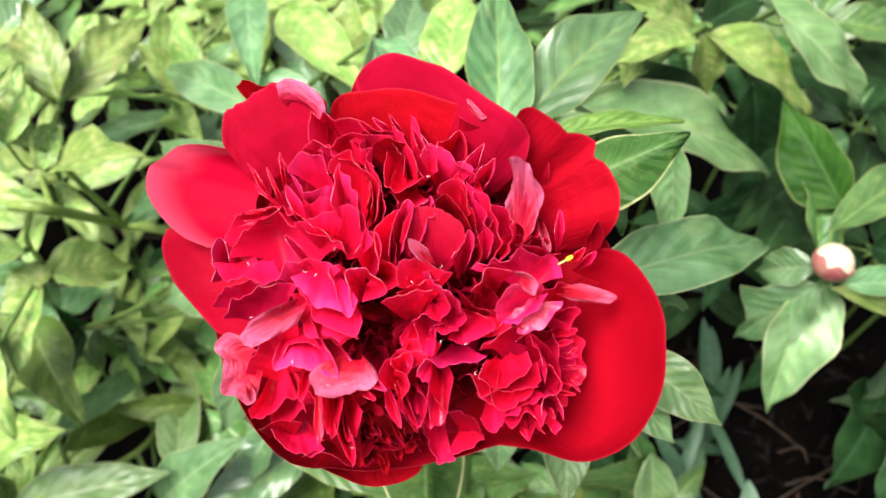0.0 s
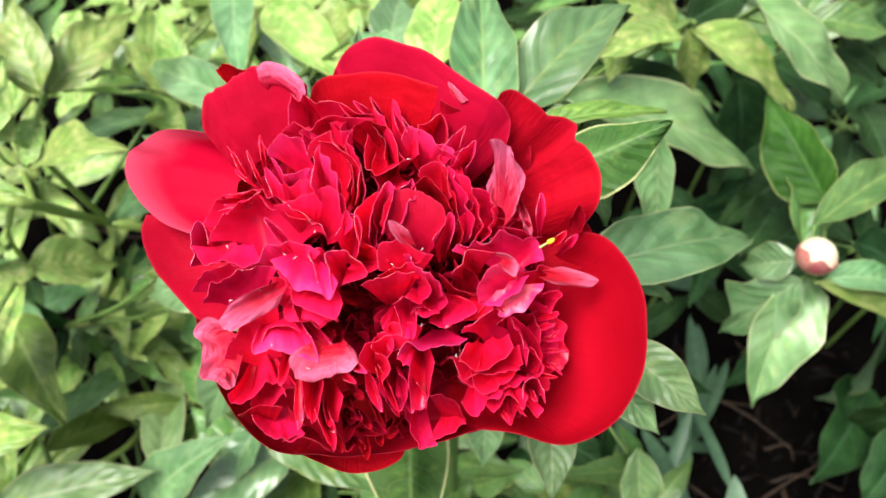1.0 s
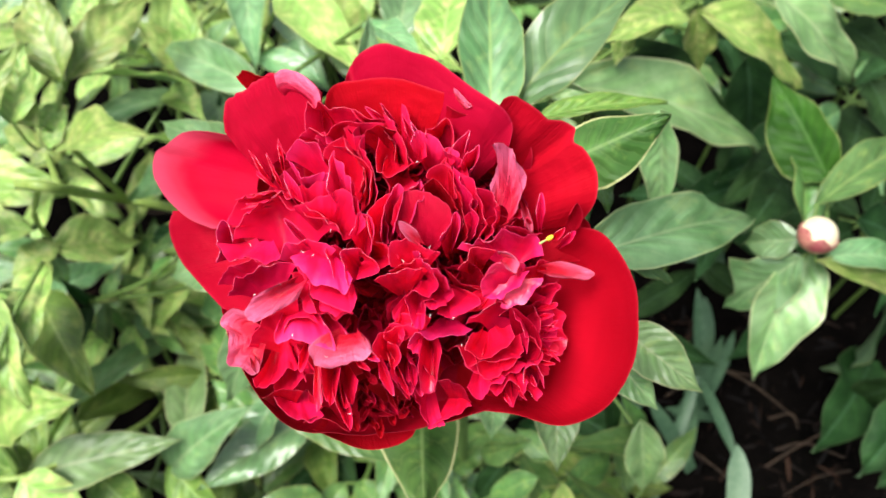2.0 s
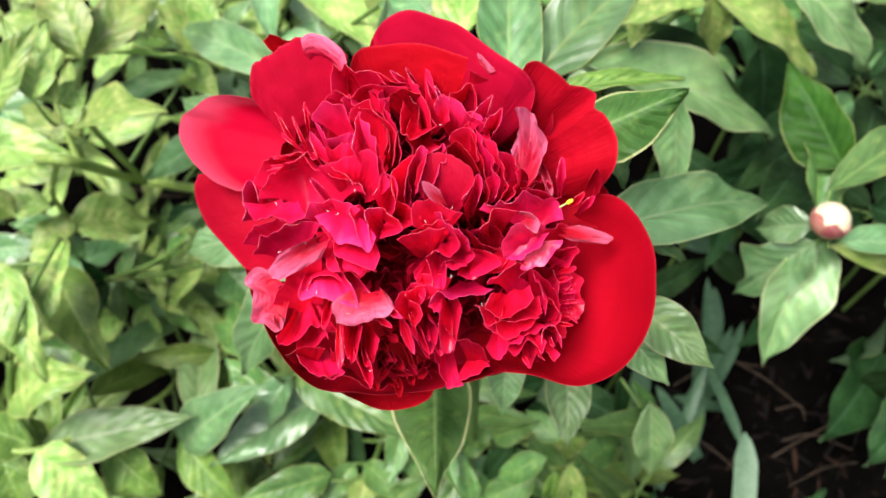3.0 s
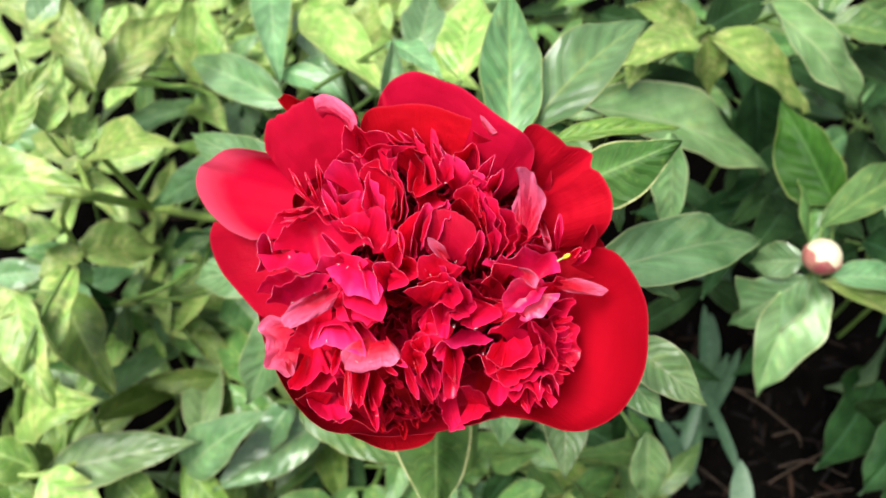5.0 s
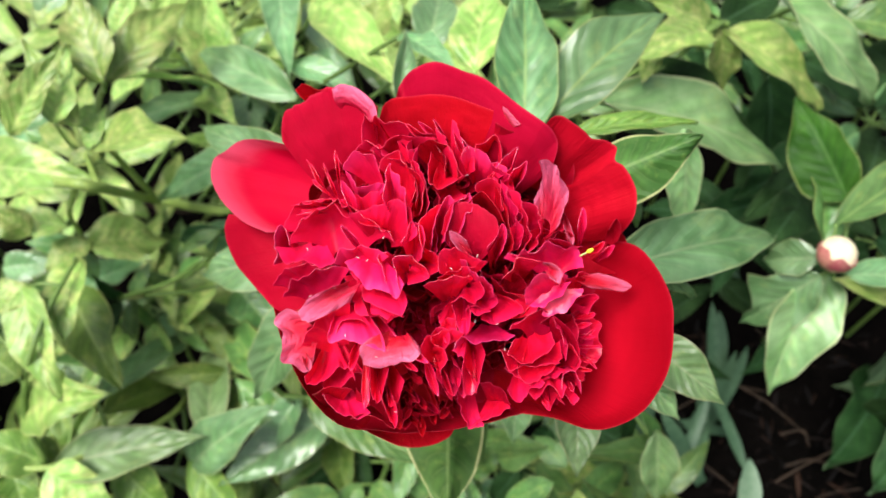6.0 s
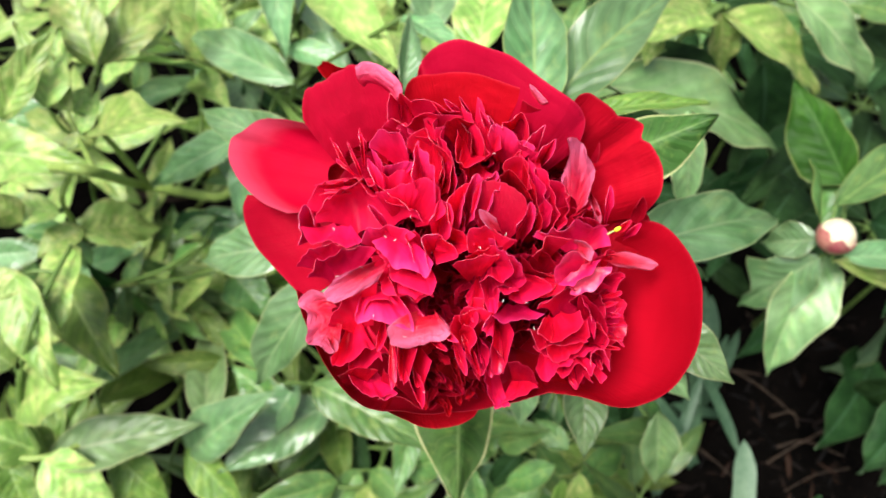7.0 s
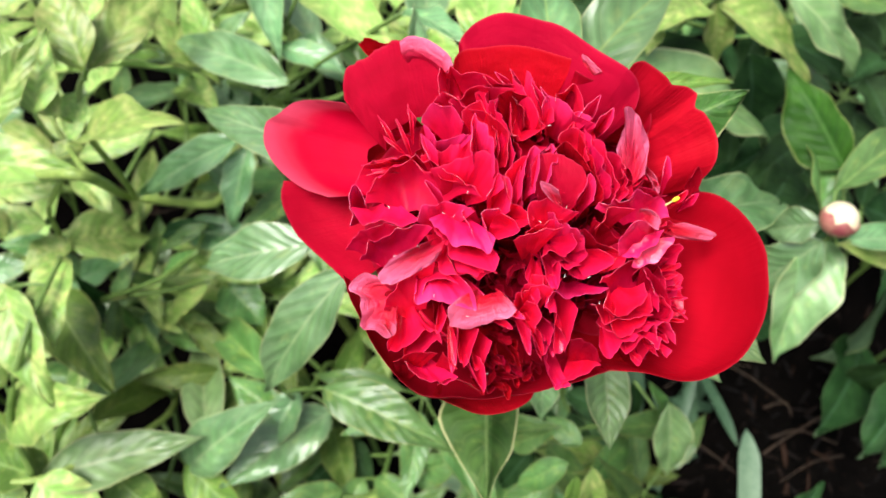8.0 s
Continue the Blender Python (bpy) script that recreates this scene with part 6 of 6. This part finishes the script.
fold("petaloid", [(-20.5, -47.0, -17.7), (-19.9, -49.8, -19.3), (-20.2, -51.4, -20.1), (-21.4, -50.6, -20.0), (-22.7, -48.5, -19.4)], (-23.4, -46.2, -26.0), "e")
fold("petaloid", [(1.8, -53.8, -24.6), (2.8, -56.8, -27.4), (2.7, -58.5, -28.1), (1.4, -57.6, -26.8), (-0.2, -55.1, -24.1)], (-0.6, -52.7, -29.9), "e")
fold("petaloid", [(-13.4, -40.8, -9.0), (-11.9, -42.6, -9.8), (-11.6, -44.0, -10.9), (-12.8, -43.8, -11.0), (-14.6, -42.7, -10.6)], (-16.6, -41.1, -18.5), "e")
fold("petaloid", [(-15.0, -45.1, -11.6), (-15.0, -47.0, -13.5), (-15.6, -48.1, -14.8), (-16.4, -47.5, -14.6), (-17.0, -46.0, -13.5)], (-17.0, -44.8, -19.8), "e", wave=2)
fold("petaloid", [(-13.0, -58.3, -17.4), (-11.6, -59.8, -17.5), (-11.3, -61.1, -17.6), (-12.5, -61.1, -17.6), (-14.3, -60.3, -17.8)], (-16.1, -59.5, -26.6), "e", wave=2)
fold("petaloid", [(-13.9, -58.4, -21.8), (-12.2, -59.9, -21.8), (-11.7, -61.2, -21.9), (-13.0, -61.3, -22.0), (-15.0, -60.4, -22.2)], (-17.2, -59.5, -31.0), "e", wave=2)
fold("petaloid", [(-14.5, -55.2, -16.8), (-15.9, -57.5, -17.5), (-17.4, -58.3, -17.7), (-17.9, -56.8, -17.6), (-17.5, -54.3, -17.0)], (-15.5, -53.5, -24.6), "e", wave=2)
fold("petaloid", [(-12.2, -49.0, -12.6), (-11.6, -50.9, -14.0), (-11.9, -52.1, -14.9), (-13.0, -51.8, -15.0), (-14.1, -50.6, -14.5)], (-14.6, -49.3, -21.3), "d", wave=2)
fold("petaloid", [(-21.8, -49.9, -19.0), (-22.8, -51.6, -19.7), (-24.1, -52.2, -19.9), (-24.7, -51.0, -19.7), (-24.7, -49.1, -19.2)], (-23.3, -48.8, -26.9), "e", wave=2)
fold("petaloid", [(-5.7, -49.9, -18.0), (-4.9, -51.9, -19.8), (-5.2, -53.4, -20.8), (-6.5, -53.3, -20.3), (-8.0, -52.2, -19.3)], (-8.5, -50.6, -25.9), "e", wave=2)
fold("petaloid", [(-9.7, -59.9, -16.2), (-10.1, -62.2, -16.5), (-11.0, -63.3, -16.5), (-12.0, -62.3, -16.5), (-12.6, -60.2, -16.4)], (-11.7, -59.2, -24.9), "e", wave=2)
fold("petaloid", [(-15.5, -50.4, -17.3), (-14.6, -52.6, -18.4), (-14.6, -54.1, -19.1), (-15.8, -53.7, -19.2), (-17.4, -52.1, -18.9)], (-18.5, -50.5, -26.2), "e", wave=2)
fold("petaloid", [(-6.0, -53.4, -19.5), (-5.3, -55.4, -21.0), (-5.7, -56.8, -21.5), (-7.0, -56.6, -20.9), (-8.5, -55.4, -20.2)], (-8.8, -54.0, -27.6), "d", wave=2)
fold("petaloid", [(-2.3, -54.1, -23.3), (-1.6, -56.2, -25.2), (-1.8, -57.5, -25.8), (-2.8, -56.9, -24.7), (-4.0, -55.3, -23.0)], (-4.4, -54.0, -30.2), "e", wave=2)
fold("petaloid", [(-14.2, -46.1, -15.2), (-15.9, -47.3, -17.2), (-17.3, -47.3, -17.9), (-17.2, -45.9, -16.5), (-16.1, -44.0, -14.1)], (-14.2, -44.7, -21.6), "e", wave=2)
fold("petaloid", [(-15.0, -60.2, -18.8), (-16.3, -61.8, -19.0), (-17.7, -62.1, -19.0), (-18.3, -60.8, -19.1), (-18.0, -58.9, -19.0)], (-16.2, -59.3, -27.6), "d", wave=2)
fold("petaloid", [(-20.8, -54.2, -16.3), (-22.2, -55.4, -16.5), (-23.3, -55.6, -16.4), (-23.3, -54.5, -16.3), (-22.6, -52.9, -16.2)], (-21.3, -53.5, -24.9), "d", wave=2)
fold("petaloid", [(-11.4, -41.4, -4.4), (-10.4, -42.7, -5.3), (-10.5, -44.1, -6.6), (-11.7, -44.5, -7.1), (-13.2, -44.1, -7.1)], (-14.3, -42.7, -14.0), "e", wave=2)
fold("petaloid", [(-6.5, -51.3, -19.1), (-5.3, -54.0, -21.3), (-5.2, -55.7, -22.3), (-6.4, -54.9, -21.4), (-8.0, -52.9, -19.9)], (-9.2, -50.8, -26.2), "e", wave=2)
fold("petaloid", [(-16.6, -53.9, -20.2), (-15.9, -55.4, -20.6), (-16.1, -56.5, -20.9), (-17.2, -56.6, -21.0), (-18.6, -55.9, -21.0)], (-19.4, -55.1, -29.4), "e", wave=2)
fold("petaloid", [(-19.4, -58.0, -20.3), (-18.6, -60.6, -20.5), (-18.9, -62.3, -20.5), (-20.3, -61.6, -20.5), (-21.8, -59.5, -20.3)], (-22.7, -57.5, -28.9), "e", wave=2)
fold("petaloid", [(-14.1, -48.9, -13.2), (-12.7, -50.4, -14.0), (-12.4, -51.7, -14.8), (-13.6, -51.8, -15.2), (-15.3, -51.0, -15.3)], (-17.1, -49.9, -22.8), "e", wave=2)
fold("petaloid", [(-8.3, -43.4, -9.7), (-7.8, -45.2, -11.3), (-8.1, -46.5, -12.3), (-9.0, -46.0, -11.9), (-10.1, -44.7, -10.6)], (-10.5, -43.4, -17.6), "e", wave=2)
fold("petaloid", [(-16.6, -49.9, -17.5), (-18.1, -51.3, -18.8), (-19.3, -51.7, -19.3), (-19.2, -50.5, -18.7), (-18.3, -48.7, -17.3)], (-16.7, -48.8, -24.2), "d", wave=2)
fold("petaloid", [(-0.9, -56.2, -23.2), (-2.4, -58.1, -22.9), (-3.8, -58.6, -22.0), (-3.9, -57.1, -21.3), (-3.3, -54.8, -20.5)], (-1.0, -54.6, -30.3), "e", wave=2)
fold("petaloid", [(-0.5, -53.6, -19.5), (-1.9, -54.5, -19.0), (-3.0, -54.3, -18.1), (-2.9, -53.1, -17.3), (-2.1, -51.7, -16.8)], (-0.2, -52.8, -27.2), "e", wave=2)
fold("petaloid", [(-5.7, -58.0, -21.2), (-6.1, -60.4, -21.6), (-7.1, -61.5, -21.5), (-8.0, -60.4, -21.0), (-8.6, -58.1, -20.4)], (-7.4, -57.0, -28.7), "e", wave=2)
fold("petaloid", [(-13.2, -53.1, -20.8), (-14.7, -54.6, -21.8), (-16.0, -54.8, -22.2), (-16.2, -53.5, -21.7), (-15.6, -51.6, -20.5)], (-13.7, -52.0, -28.0), "e", wave=2)
fold("petaloid", [(-1.8, -46.3, -13.1), (-3.7, -47.6, -13.1), (-4.9, -47.8, -12.7), (-4.5, -46.5, -11.8), (-3.2, -44.8, -11.1)], (-0.9, -45.1, -21.0), "e", wave=2)


# Dark hollows between the petals: x, y, radius.
HOLLOWS = [(-15, -19, 11), (11, -23, 9), (23, 37, 11), (-39, 7, 13), (-16, -49, 15), (-6, -54, 15), (10, -50, 12), (-41, -38, 9), (-26, -26, 8), (-4, 30, 7), (15, 18, 6), (-17, 7, 5)]


def fill_petals():
    """The crowded small petals deeper in the bloom, in a spiral."""
    rnd = random.Random(7)
    for i in range(300):
        far = 3 + 46 * math.sqrt(i / 300)
        a = i * 2.39996 + rnd.uniform(-0.2, 0.2)
        rise = -17.5 - (far / 46) ** 2 * 9 + rnd.uniform(-6, 4)
        x, y = far * math.cos(a), far * 0.92 * math.sin(a)
        rise -= max([0.0] + [12 * (1 - math.hypot(x - a, y - c) / r) + 4 for a, c, r in HOLLOWS if math.hypot(x - a, y - c) < r])
        lean = rnd.uniform(0.55, 0.82)
        tone = rnd.choice("didd")
        petal(flower, "inner_petal", (x * lean, y * lean, rise - rnd.uniform(13, 19)), (x, y, rise), rnd.uniform(13, 23), math.degrees(a) + 90 + rnd.uniform(-75, 75), tone, cup=rnd.uniform(0.2, 0.6), ruffle=rnd.uniform(0.05, 0.11), twist=rnd.uniform(-0.6, 0.6), crinkle=0.10, waves=rnd.uniform(1.0, 2.0), curl=rnd.uniform(-0.2, 0.3), rounding=rnd.uniform(0.2, 0.5))


fill_petals()


def lathe(name, profile, place, axis, sides=20, flat=1.0):
    """A turned body: (radius, height) pairs round an axis."""
    turn = Vector((0, 0, 1)).rotation_difference(Vector(axis)).to_matrix()
    verts, faces = [], []
    for r, h in profile:
        for k in range(sides):
            a = 2 * math.pi * k / sides
            verts.append(tuple(Vector(place) + turn @ Vector((r * math.cos(a), r * flat * math.sin(a), h))))
    for i in range(len(profile) - 1):
        for k in range(sides):
            faces.append((i * sides + k, i * sides + (k + 1) % sides, (i + 1) * sides + (k + 1) % sides, (i + 1) * sides + k))
    faces += [tuple(range(sides - 1, -1, -1)), tuple(range((len(profile) - 1) * sides, len(profile) * sides))]
    me = bpy.data.meshes.new(name)
    me.from_pydata(verts, [], faces)
    me.polygons.foreach_set("use_smooth", [True] * len(faces))
    return me


axis = BLOOM.to_3x3() @ Vector((0, 0, 1))
part("receptacle", lathe("receptacle", [(0.004, -0.012), (0.010, -0.008), (0.016, 0.0), (0.020, 0.008), (0.018, 0.016), (0.006, 0.020)], BLOOM @ Vector((0, 0, -0.058)), axis), STEM, flower)


def rod(name, a, b, radius, material, parent, sag=0.0, sides=6):
    a, b = Vector(a), Vector(b)
    mid = a.lerp(b, 0.5) + Vector((0.1, 0.2, 1)) * sag * (b - a).length
    return part(name, tube(name, (a, mid, b), radius, radius * 0.8, sides, 4)[0], material, parent)


def stamen(x, y, z, dx, dy, dz):
    """A yellow anther on its filament, in the bloom's axes."""
    foot, top = Vector((x, y, z)) / 1000, Vector((x + dx, y + dy, z + dz)) / 1000
    rod("filament", BLOOM @ (foot - (top - foot)), BLOOM @ foot, 0.0004, STEM_PALE, flower)
    way = BLOOM.to_3x3() @ (top - foot)
    part("anther", lathe("anther", [(0.0003, 0), (0.0007, 0.0005), (0.0008, way.length * 0.5), (0.0006, way.length * 0.9), (0.0002, way.length)], BLOOM @ foot, way.normalized(), 8), POLLEN, flower, "bright yellow anther")


def fleck(x, y, z, turn):
    """A tiny curled whitish shred caught on a petal."""
    a = Vector((x, y, z)) / 1000
    d = Vector((math.cos(turn), math.sin(turn), 0.3)) * 0.0005
    c = Vector((-d.y, d.x, 0)) * 0.4
    part("fleck", tube("fleck", [BLOOM @ (a - d), BLOOM @ (a + c), BLOOM @ (a + d)], 0.00012, 0.00008, 5, 4)[0], CRUMB, flower)


stamen(45.4, 1.1, -6.0, 2.2, 1.2, 0.8)
fleck(4.2, 26.8, -2.0, 0.0)
fleck(-23.6, 5.4, 0.0, 1.3)
fleck(-31.8, -1.3, 4.0, 2.6)
fleck(-28.8, -2.4, 4.0, 3.9)
fleck(-49.2, 1.2, 1.0, 5.2)
fleck(-47.7, -14.5, 2.0, 6.5)
fleck(-35.6, -27.3, 3.0, 7.8)
fleck(-25.4, -34.1, 3.0, 9.1)
fleck(7.7, -0.5, 2.0, 10.4)
fleck(-0.9, -5.0, 2.0, 11.7)
fleck(14.7, -23.3, 0.0, 13.0)
fleck(17.2, -31.5, 2.0, 14.3)
fleck(-19.3, -53.1, -3.0, 15.6)
fleck(7.1, -22.6, -2.0, 16.9)
fleck(-40.1, -11.5, 0.0, 18.2)


def bud_cap(parent, name, centre, radius, way, reach, material, label=""):
    """A scale hugging the bud, pointed at its end."""
    way = Vector(way).normalized()
    up = Vector((0, 0, 1))
    side = way.cross(up).normalized()
    rows, cols = 9, 9
    pts, uvs = [], []
    for r in range(rows):
        s = r / (rows - 1)
        lift = -0.9 + s * reach
        half = 0.85 * math.sin(math.pi * min(1, 0.18 + 0.82 * s)) ** 0.7 + 0.02
        for c in range(cols):
            u = 2 * c / (cols - 1) - 1
            a = u * half
            d = (way * math.cos(a) + side * math.sin(a)) * math.cos(lift) + up * math.sin(lift)
            pts.append(Vector(centre) + d * radius * (1.035 - 0.02 * abs(u)))
            uvs.append(((u + 1) / 2, s))
    me = shell(name, pts, grid_normals(pts, rows, cols), rows, cols, uvs, 0.0008)
    return part(name, me, [material, material], parent, label)


def make_bud(centre, radius):
    ball = [(radius * math.sin(math.pi * k / 14) * (1 + 0.02 * math.sin(k)), -radius * 0.95 * math.cos(math.pi * k / 14)) for k in range(1, 14)]
    body = part("bud", lathe("bud", ball, centre, (0.05, -0.15, 1), 24), BUD, bud_shoot, "smooth cream-coloured closed bud")
    for a, reach, mat in ((195, 1.55, SEPAL), (252, 1.60, SEPAL), (312, 1.15, SEPAL), (355, 0.8, SEPAL), (130, 0.8, SEPAL), (60, 0.7, SEPAL)):
        bud_cap(body, "sepal", centre, radius, (math.cos(radians(a)), math.sin(radians(a)), 0), reach, mat, "maroon-flushed sepal" if mat is SEPAL else "")


def blade(tuft, base, tip, width, arch=0.05, roll=0.0, tone=GRASS):
    """A strap-like grass blade."""
    base, tip = Vector(base), Vector(tip)
    y = (tip - base).normalized()
    z = Vector((0, -0.4, 0.9))
    z = Matrix.Rotation(radians(roll), 3, y) @ (z - y * z.dot(y)).normalized()
    x = y.cross(z)
    length = (tip - base).length
    pts, uvs = [], []
    for r in range(13):
        v = r / 12
        w = 0.5 * width * min(1.0, (1 - v) * 3.5) ** 0.6 * (0.8 + 0.2 * min(1, v * 3)) + 0.0002
        for c in range(5):
            u = c / 2 - 1
            pts.append(base + y * v * length + x * u * w + z * (0.22 * w * abs(u) + arch * length * 4 * v * (1 - v)))
            uvs.append(((u + 1) / 2, v))
    part("blade", shell("blade", pts, grid_normals(pts, 13, 5), 13, 5, uvs, 0.0004), [tone, tone], tuft)


grass = thing("grass_tuft", "bluish-green broad grass blades rising from dark soil", "grass")
blade(grass, (0.3296, 0.2766, -0.0500), (0.3210, 0.4013, 0.0400), 0.0180, roll=0)
blade(grass, (0.2952, 0.2644, -0.0500), (0.3446, 0.3400, 0.0300), 0.0170, roll=20)
blade(grass, (0.3160, 0.2977, 0.0020), (0.3336, 0.1937, 0.0219), 0.0126)
blade(grass, (0.2289, 0.2155, -0.0500), (0.2115, 0.2625, 0.0500), 0.0200, roll=0)
blade(grass, (0.3041, 0.1971, -0.0500), (0.2417, 0.2631, 0.0300), 0.0180, roll=0)
blade(grass, (0.3272, 0.3382, -0.0500), (0.2848, 0.1920, 0.0000), 0.0160, roll=10)
blade(grass, (0.3884, 0.4784, -0.0200), (0.2822, 0.4397, 0.0600), 0.0220, roll=0)
blade(grass, (0.2512, 0.1618, -0.0500), (0.3102, 0.2970, 0.0200), 0.0140, roll=-10)
blade(grass, (0.3456, 0.2623, -0.0500), (0.2634, 0.2531, 0.0200), 0.0120, roll=0)
blade(grass, (0.3305, 0.2919, -0.0506), (0.3302, 0.3911, 0.0355), 0.0234)
blade(grass, (0.2760, 0.0895, 0.1211), (0.2897, 0.1782, 0.1443), 0.0225, tone=GRASS_PALE)
blade(grass, (0.3142, 0.2621, -0.0658), (0.3568, 0.3437, 0.0367), 0.0186, roll=15)
blade(grass, (0.2258, 0.2223, -0.0491), (0.2306, 0.3044, 0.0324), 0.0251)
make_bud((0.2662, 0.2539, 0.4180), 0.0128)


def dry_stalk(path, radius):
    stalk = thing("dry_stalk", "brittle brown dry plant stalk lying on the soil", "dry stalk", "dry stalks")
    part("stem", tube("stem", path, radius, radius * 0.6, 6, 5)[0], DRY, stalk)


dry_stalk([(0.4077, 0.2180, -0.0370), (0.4443, 0.2261, -0.0370), (0.4890, 0.2081, -0.0370)], 0.0015)
dry_stalk([(0.3616, 0.3228, -0.0370), (0.4012, 0.2973, -0.0370), (0.4404, 0.2580, -0.0370)], 0.0012)
dry_stalk([(0.2634, 0.2380, -0.0370), (0.3095, 0.2149, -0.0370), (0.3517, 0.1756, -0.0370)], 0.0012)
dry_stalk([(0.3822, 0.1933, -0.0370), (0.4287, 0.2187, -0.0370), (0.4837, 0.2450, -0.0370)], 0.0014)
dry_stalk([(0.4081, 0.2569, -0.0370), (0.4378, 0.2629, -0.0370), (0.4409, 0.2436, -0.0370)], 0.0012)
dry_stalk([(0.4923, 0.1933, -0.0370), (0.4493, 0.1853, -0.0370), (0.4040, 0.1641, -0.0370)], 0.0010)
dry_stalk([(0.2833, 0.2860, -0.0370), (0.3462, 0.3184, -0.0370), (0.4040, 0.3126, -0.0370)], 0.0012)
dry_stalk([(0.4820, 0.4033, -0.0370), (0.4309, 0.3768, -0.0370), (0.4048, 0.4008, -0.0370)], 0.0012)
dry_stalk([(-0.2980, 0.4112, -0.0370), (-0.2638, 0.3911, -0.0370), (-0.2343, 0.3467, -0.0370)], 0.0012)
dry_stalk([(-0.4877, 0.5821, -0.0370), (-0.4164, 0.5645, -0.0370), (-0.3684, 0.5762, -0.0370)], 0.0012)


# Strips of bare soil: x from, x to, y from, y to, pieces.
LITTER = [(0.22, 0.60, 0.10, 0.40, 420), (-0.50, -0.15, 0.33, 0.62, 200)]


def leaf_litter():
    """Short broken straws, crumbs of bark and curled dead leaf bits on the bare soil."""
    rnd = random.Random(5)
    verts, faces = [], []
    for x0, x1, y0, y1, count in LITTER:
        for i in range(count):
            x, y = rnd.uniform(x0, x1), rnd.uniform(y0, y1)
            a, size = rnd.uniform(0, 6.28), rnd.choice((0.006, 0.01, 0.016, 0.028))
            wide = size * rnd.uniform(0.03, 0.12)
            z = -0.046 + 0.030 * noise.noise(Vector((x * 6, y * 6, 0))) + 0.016 * noise.noise(Vector((x * 23, y * 23, 4))) + 0.008 * noise.noise(Vector((x * 60, y * 60, 8)))
            way, side, tilt = Vector((math.cos(a), math.sin(a), rnd.uniform(-0.3, 0.3))), Vector((-math.sin(a), math.cos(a), 0.3)), rnd.uniform(0.1, 0.4)
            n = len(verts)
            for k in range(4):
                m = Vector((x, y, z + 0.002)) + way * size * (k / 3 - 0.5) + Vector((0, 0, size * tilt * (0.25 - (k / 3 - 0.5) ** 2)))
                w = wide * (0.5, 1.0, 0.85, 0.25)[k]
                verts += [tuple(m + side * w), tuple(m + Vector((0, 0, w * 0.5))), tuple(m - side * w)]
            for k in range(3):
                b = n + 3 * k
                faces += [(b, b + 1, b + 4, b + 3), (b + 1, b + 2, b + 5, b + 4)]
    me = bpy.data.meshes.new("leaf_litter")
    me.from_pydata(verts, [], faces)
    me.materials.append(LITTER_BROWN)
    tagged(new("leaf_litter", me), "brown dry plant litter scattered on dark soil", "plant litter", kind="stuff")


leaf_litter()


# ---- the undergrowth: low compound leaves between the tall shoots ----
def low_stalk(x, y, height, turn, kind, size):
    """A stalk with a fan of leaflets at its top."""
    stalk = thing("peony_stalk", "low peony stalk with a fan of shaded green leaflets", "plant", "low peony stalks")
    rnd = random.Random(int(x * 1000) * 31 + int(y * 1000))
    top = Vector((x + 0.03 * math.cos(turn), y + 0.03 * math.sin(turn), height))
    shoot_stem(stalk, [(x, y, -0.11), (x, y, height * 0.5), top], 0.0028, 0.0018)
    for k in range(rnd.choice((5, 6, 7))):
        a = turn + (k - 3) * 0.85 + rnd.uniform(-0.2, 0.2)
        out = Vector((math.cos(a), math.sin(a), rnd.uniform(-0.25, 0.3)))
        base = top + out * rnd.uniform(0.008, 0.03)
        tip = base + out * size * rnd.uniform(0.75, 1.15)
        leaf(stalk, base, tip, size * rnd.uniform(0.25, 0.36), kind, rnd.uniform(-25, 25), rnd.uniform(8, 24), rnd.uniform(0.03, 0.12))


BARE = [(-0.395, 0.53, 0.04), (-0.452, 0.477, 0.035), (-0.345, 0.373, 0.05), (-0.297, 0.34, 0.055), (0.282, 0.281, 0.07), (0.334, 0.212, 0.09), (0.415, 0.201, 0.09), (0.282, 0.191, 0.08), (0.344, 0.31, 0.07), (0.289, 0.327, 0.05), (-0.004, 0.1, 0.06), (0.0, 0.03, 0.12)]


def undergrowth():
    rnd = random.Random(11)
    made = []
    for n in range(4000):
        # Runs past the view: outer stalks are added to block low sky light.
        x, y = rnd.uniform(-0.85, 0.95), rnd.uniform(-0.12, 1.15)
        if any(math.hypot(x - a, y - b) < r for a, b, r in BARE) or any(math.hypot(x - a, y - b) < 0.056 for a, b in made):
            continue
        if len(made) >= 215:
            break
        made.append((x, y))
        tall = 0.11 + 0.13 * min(1.0, max(0.0, y - 0.1) / 0.4) + rnd.uniform(-0.03, 0.05)
        # Right-hand stalks mostly take the shade-darkened leaf green.
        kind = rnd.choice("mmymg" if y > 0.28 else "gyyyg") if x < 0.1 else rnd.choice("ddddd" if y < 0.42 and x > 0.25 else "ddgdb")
        low_stalk(x, y, tall, rnd.uniform(0, 6.28), kind, rnd.uniform(0.075, 0.11))


undergrowth()
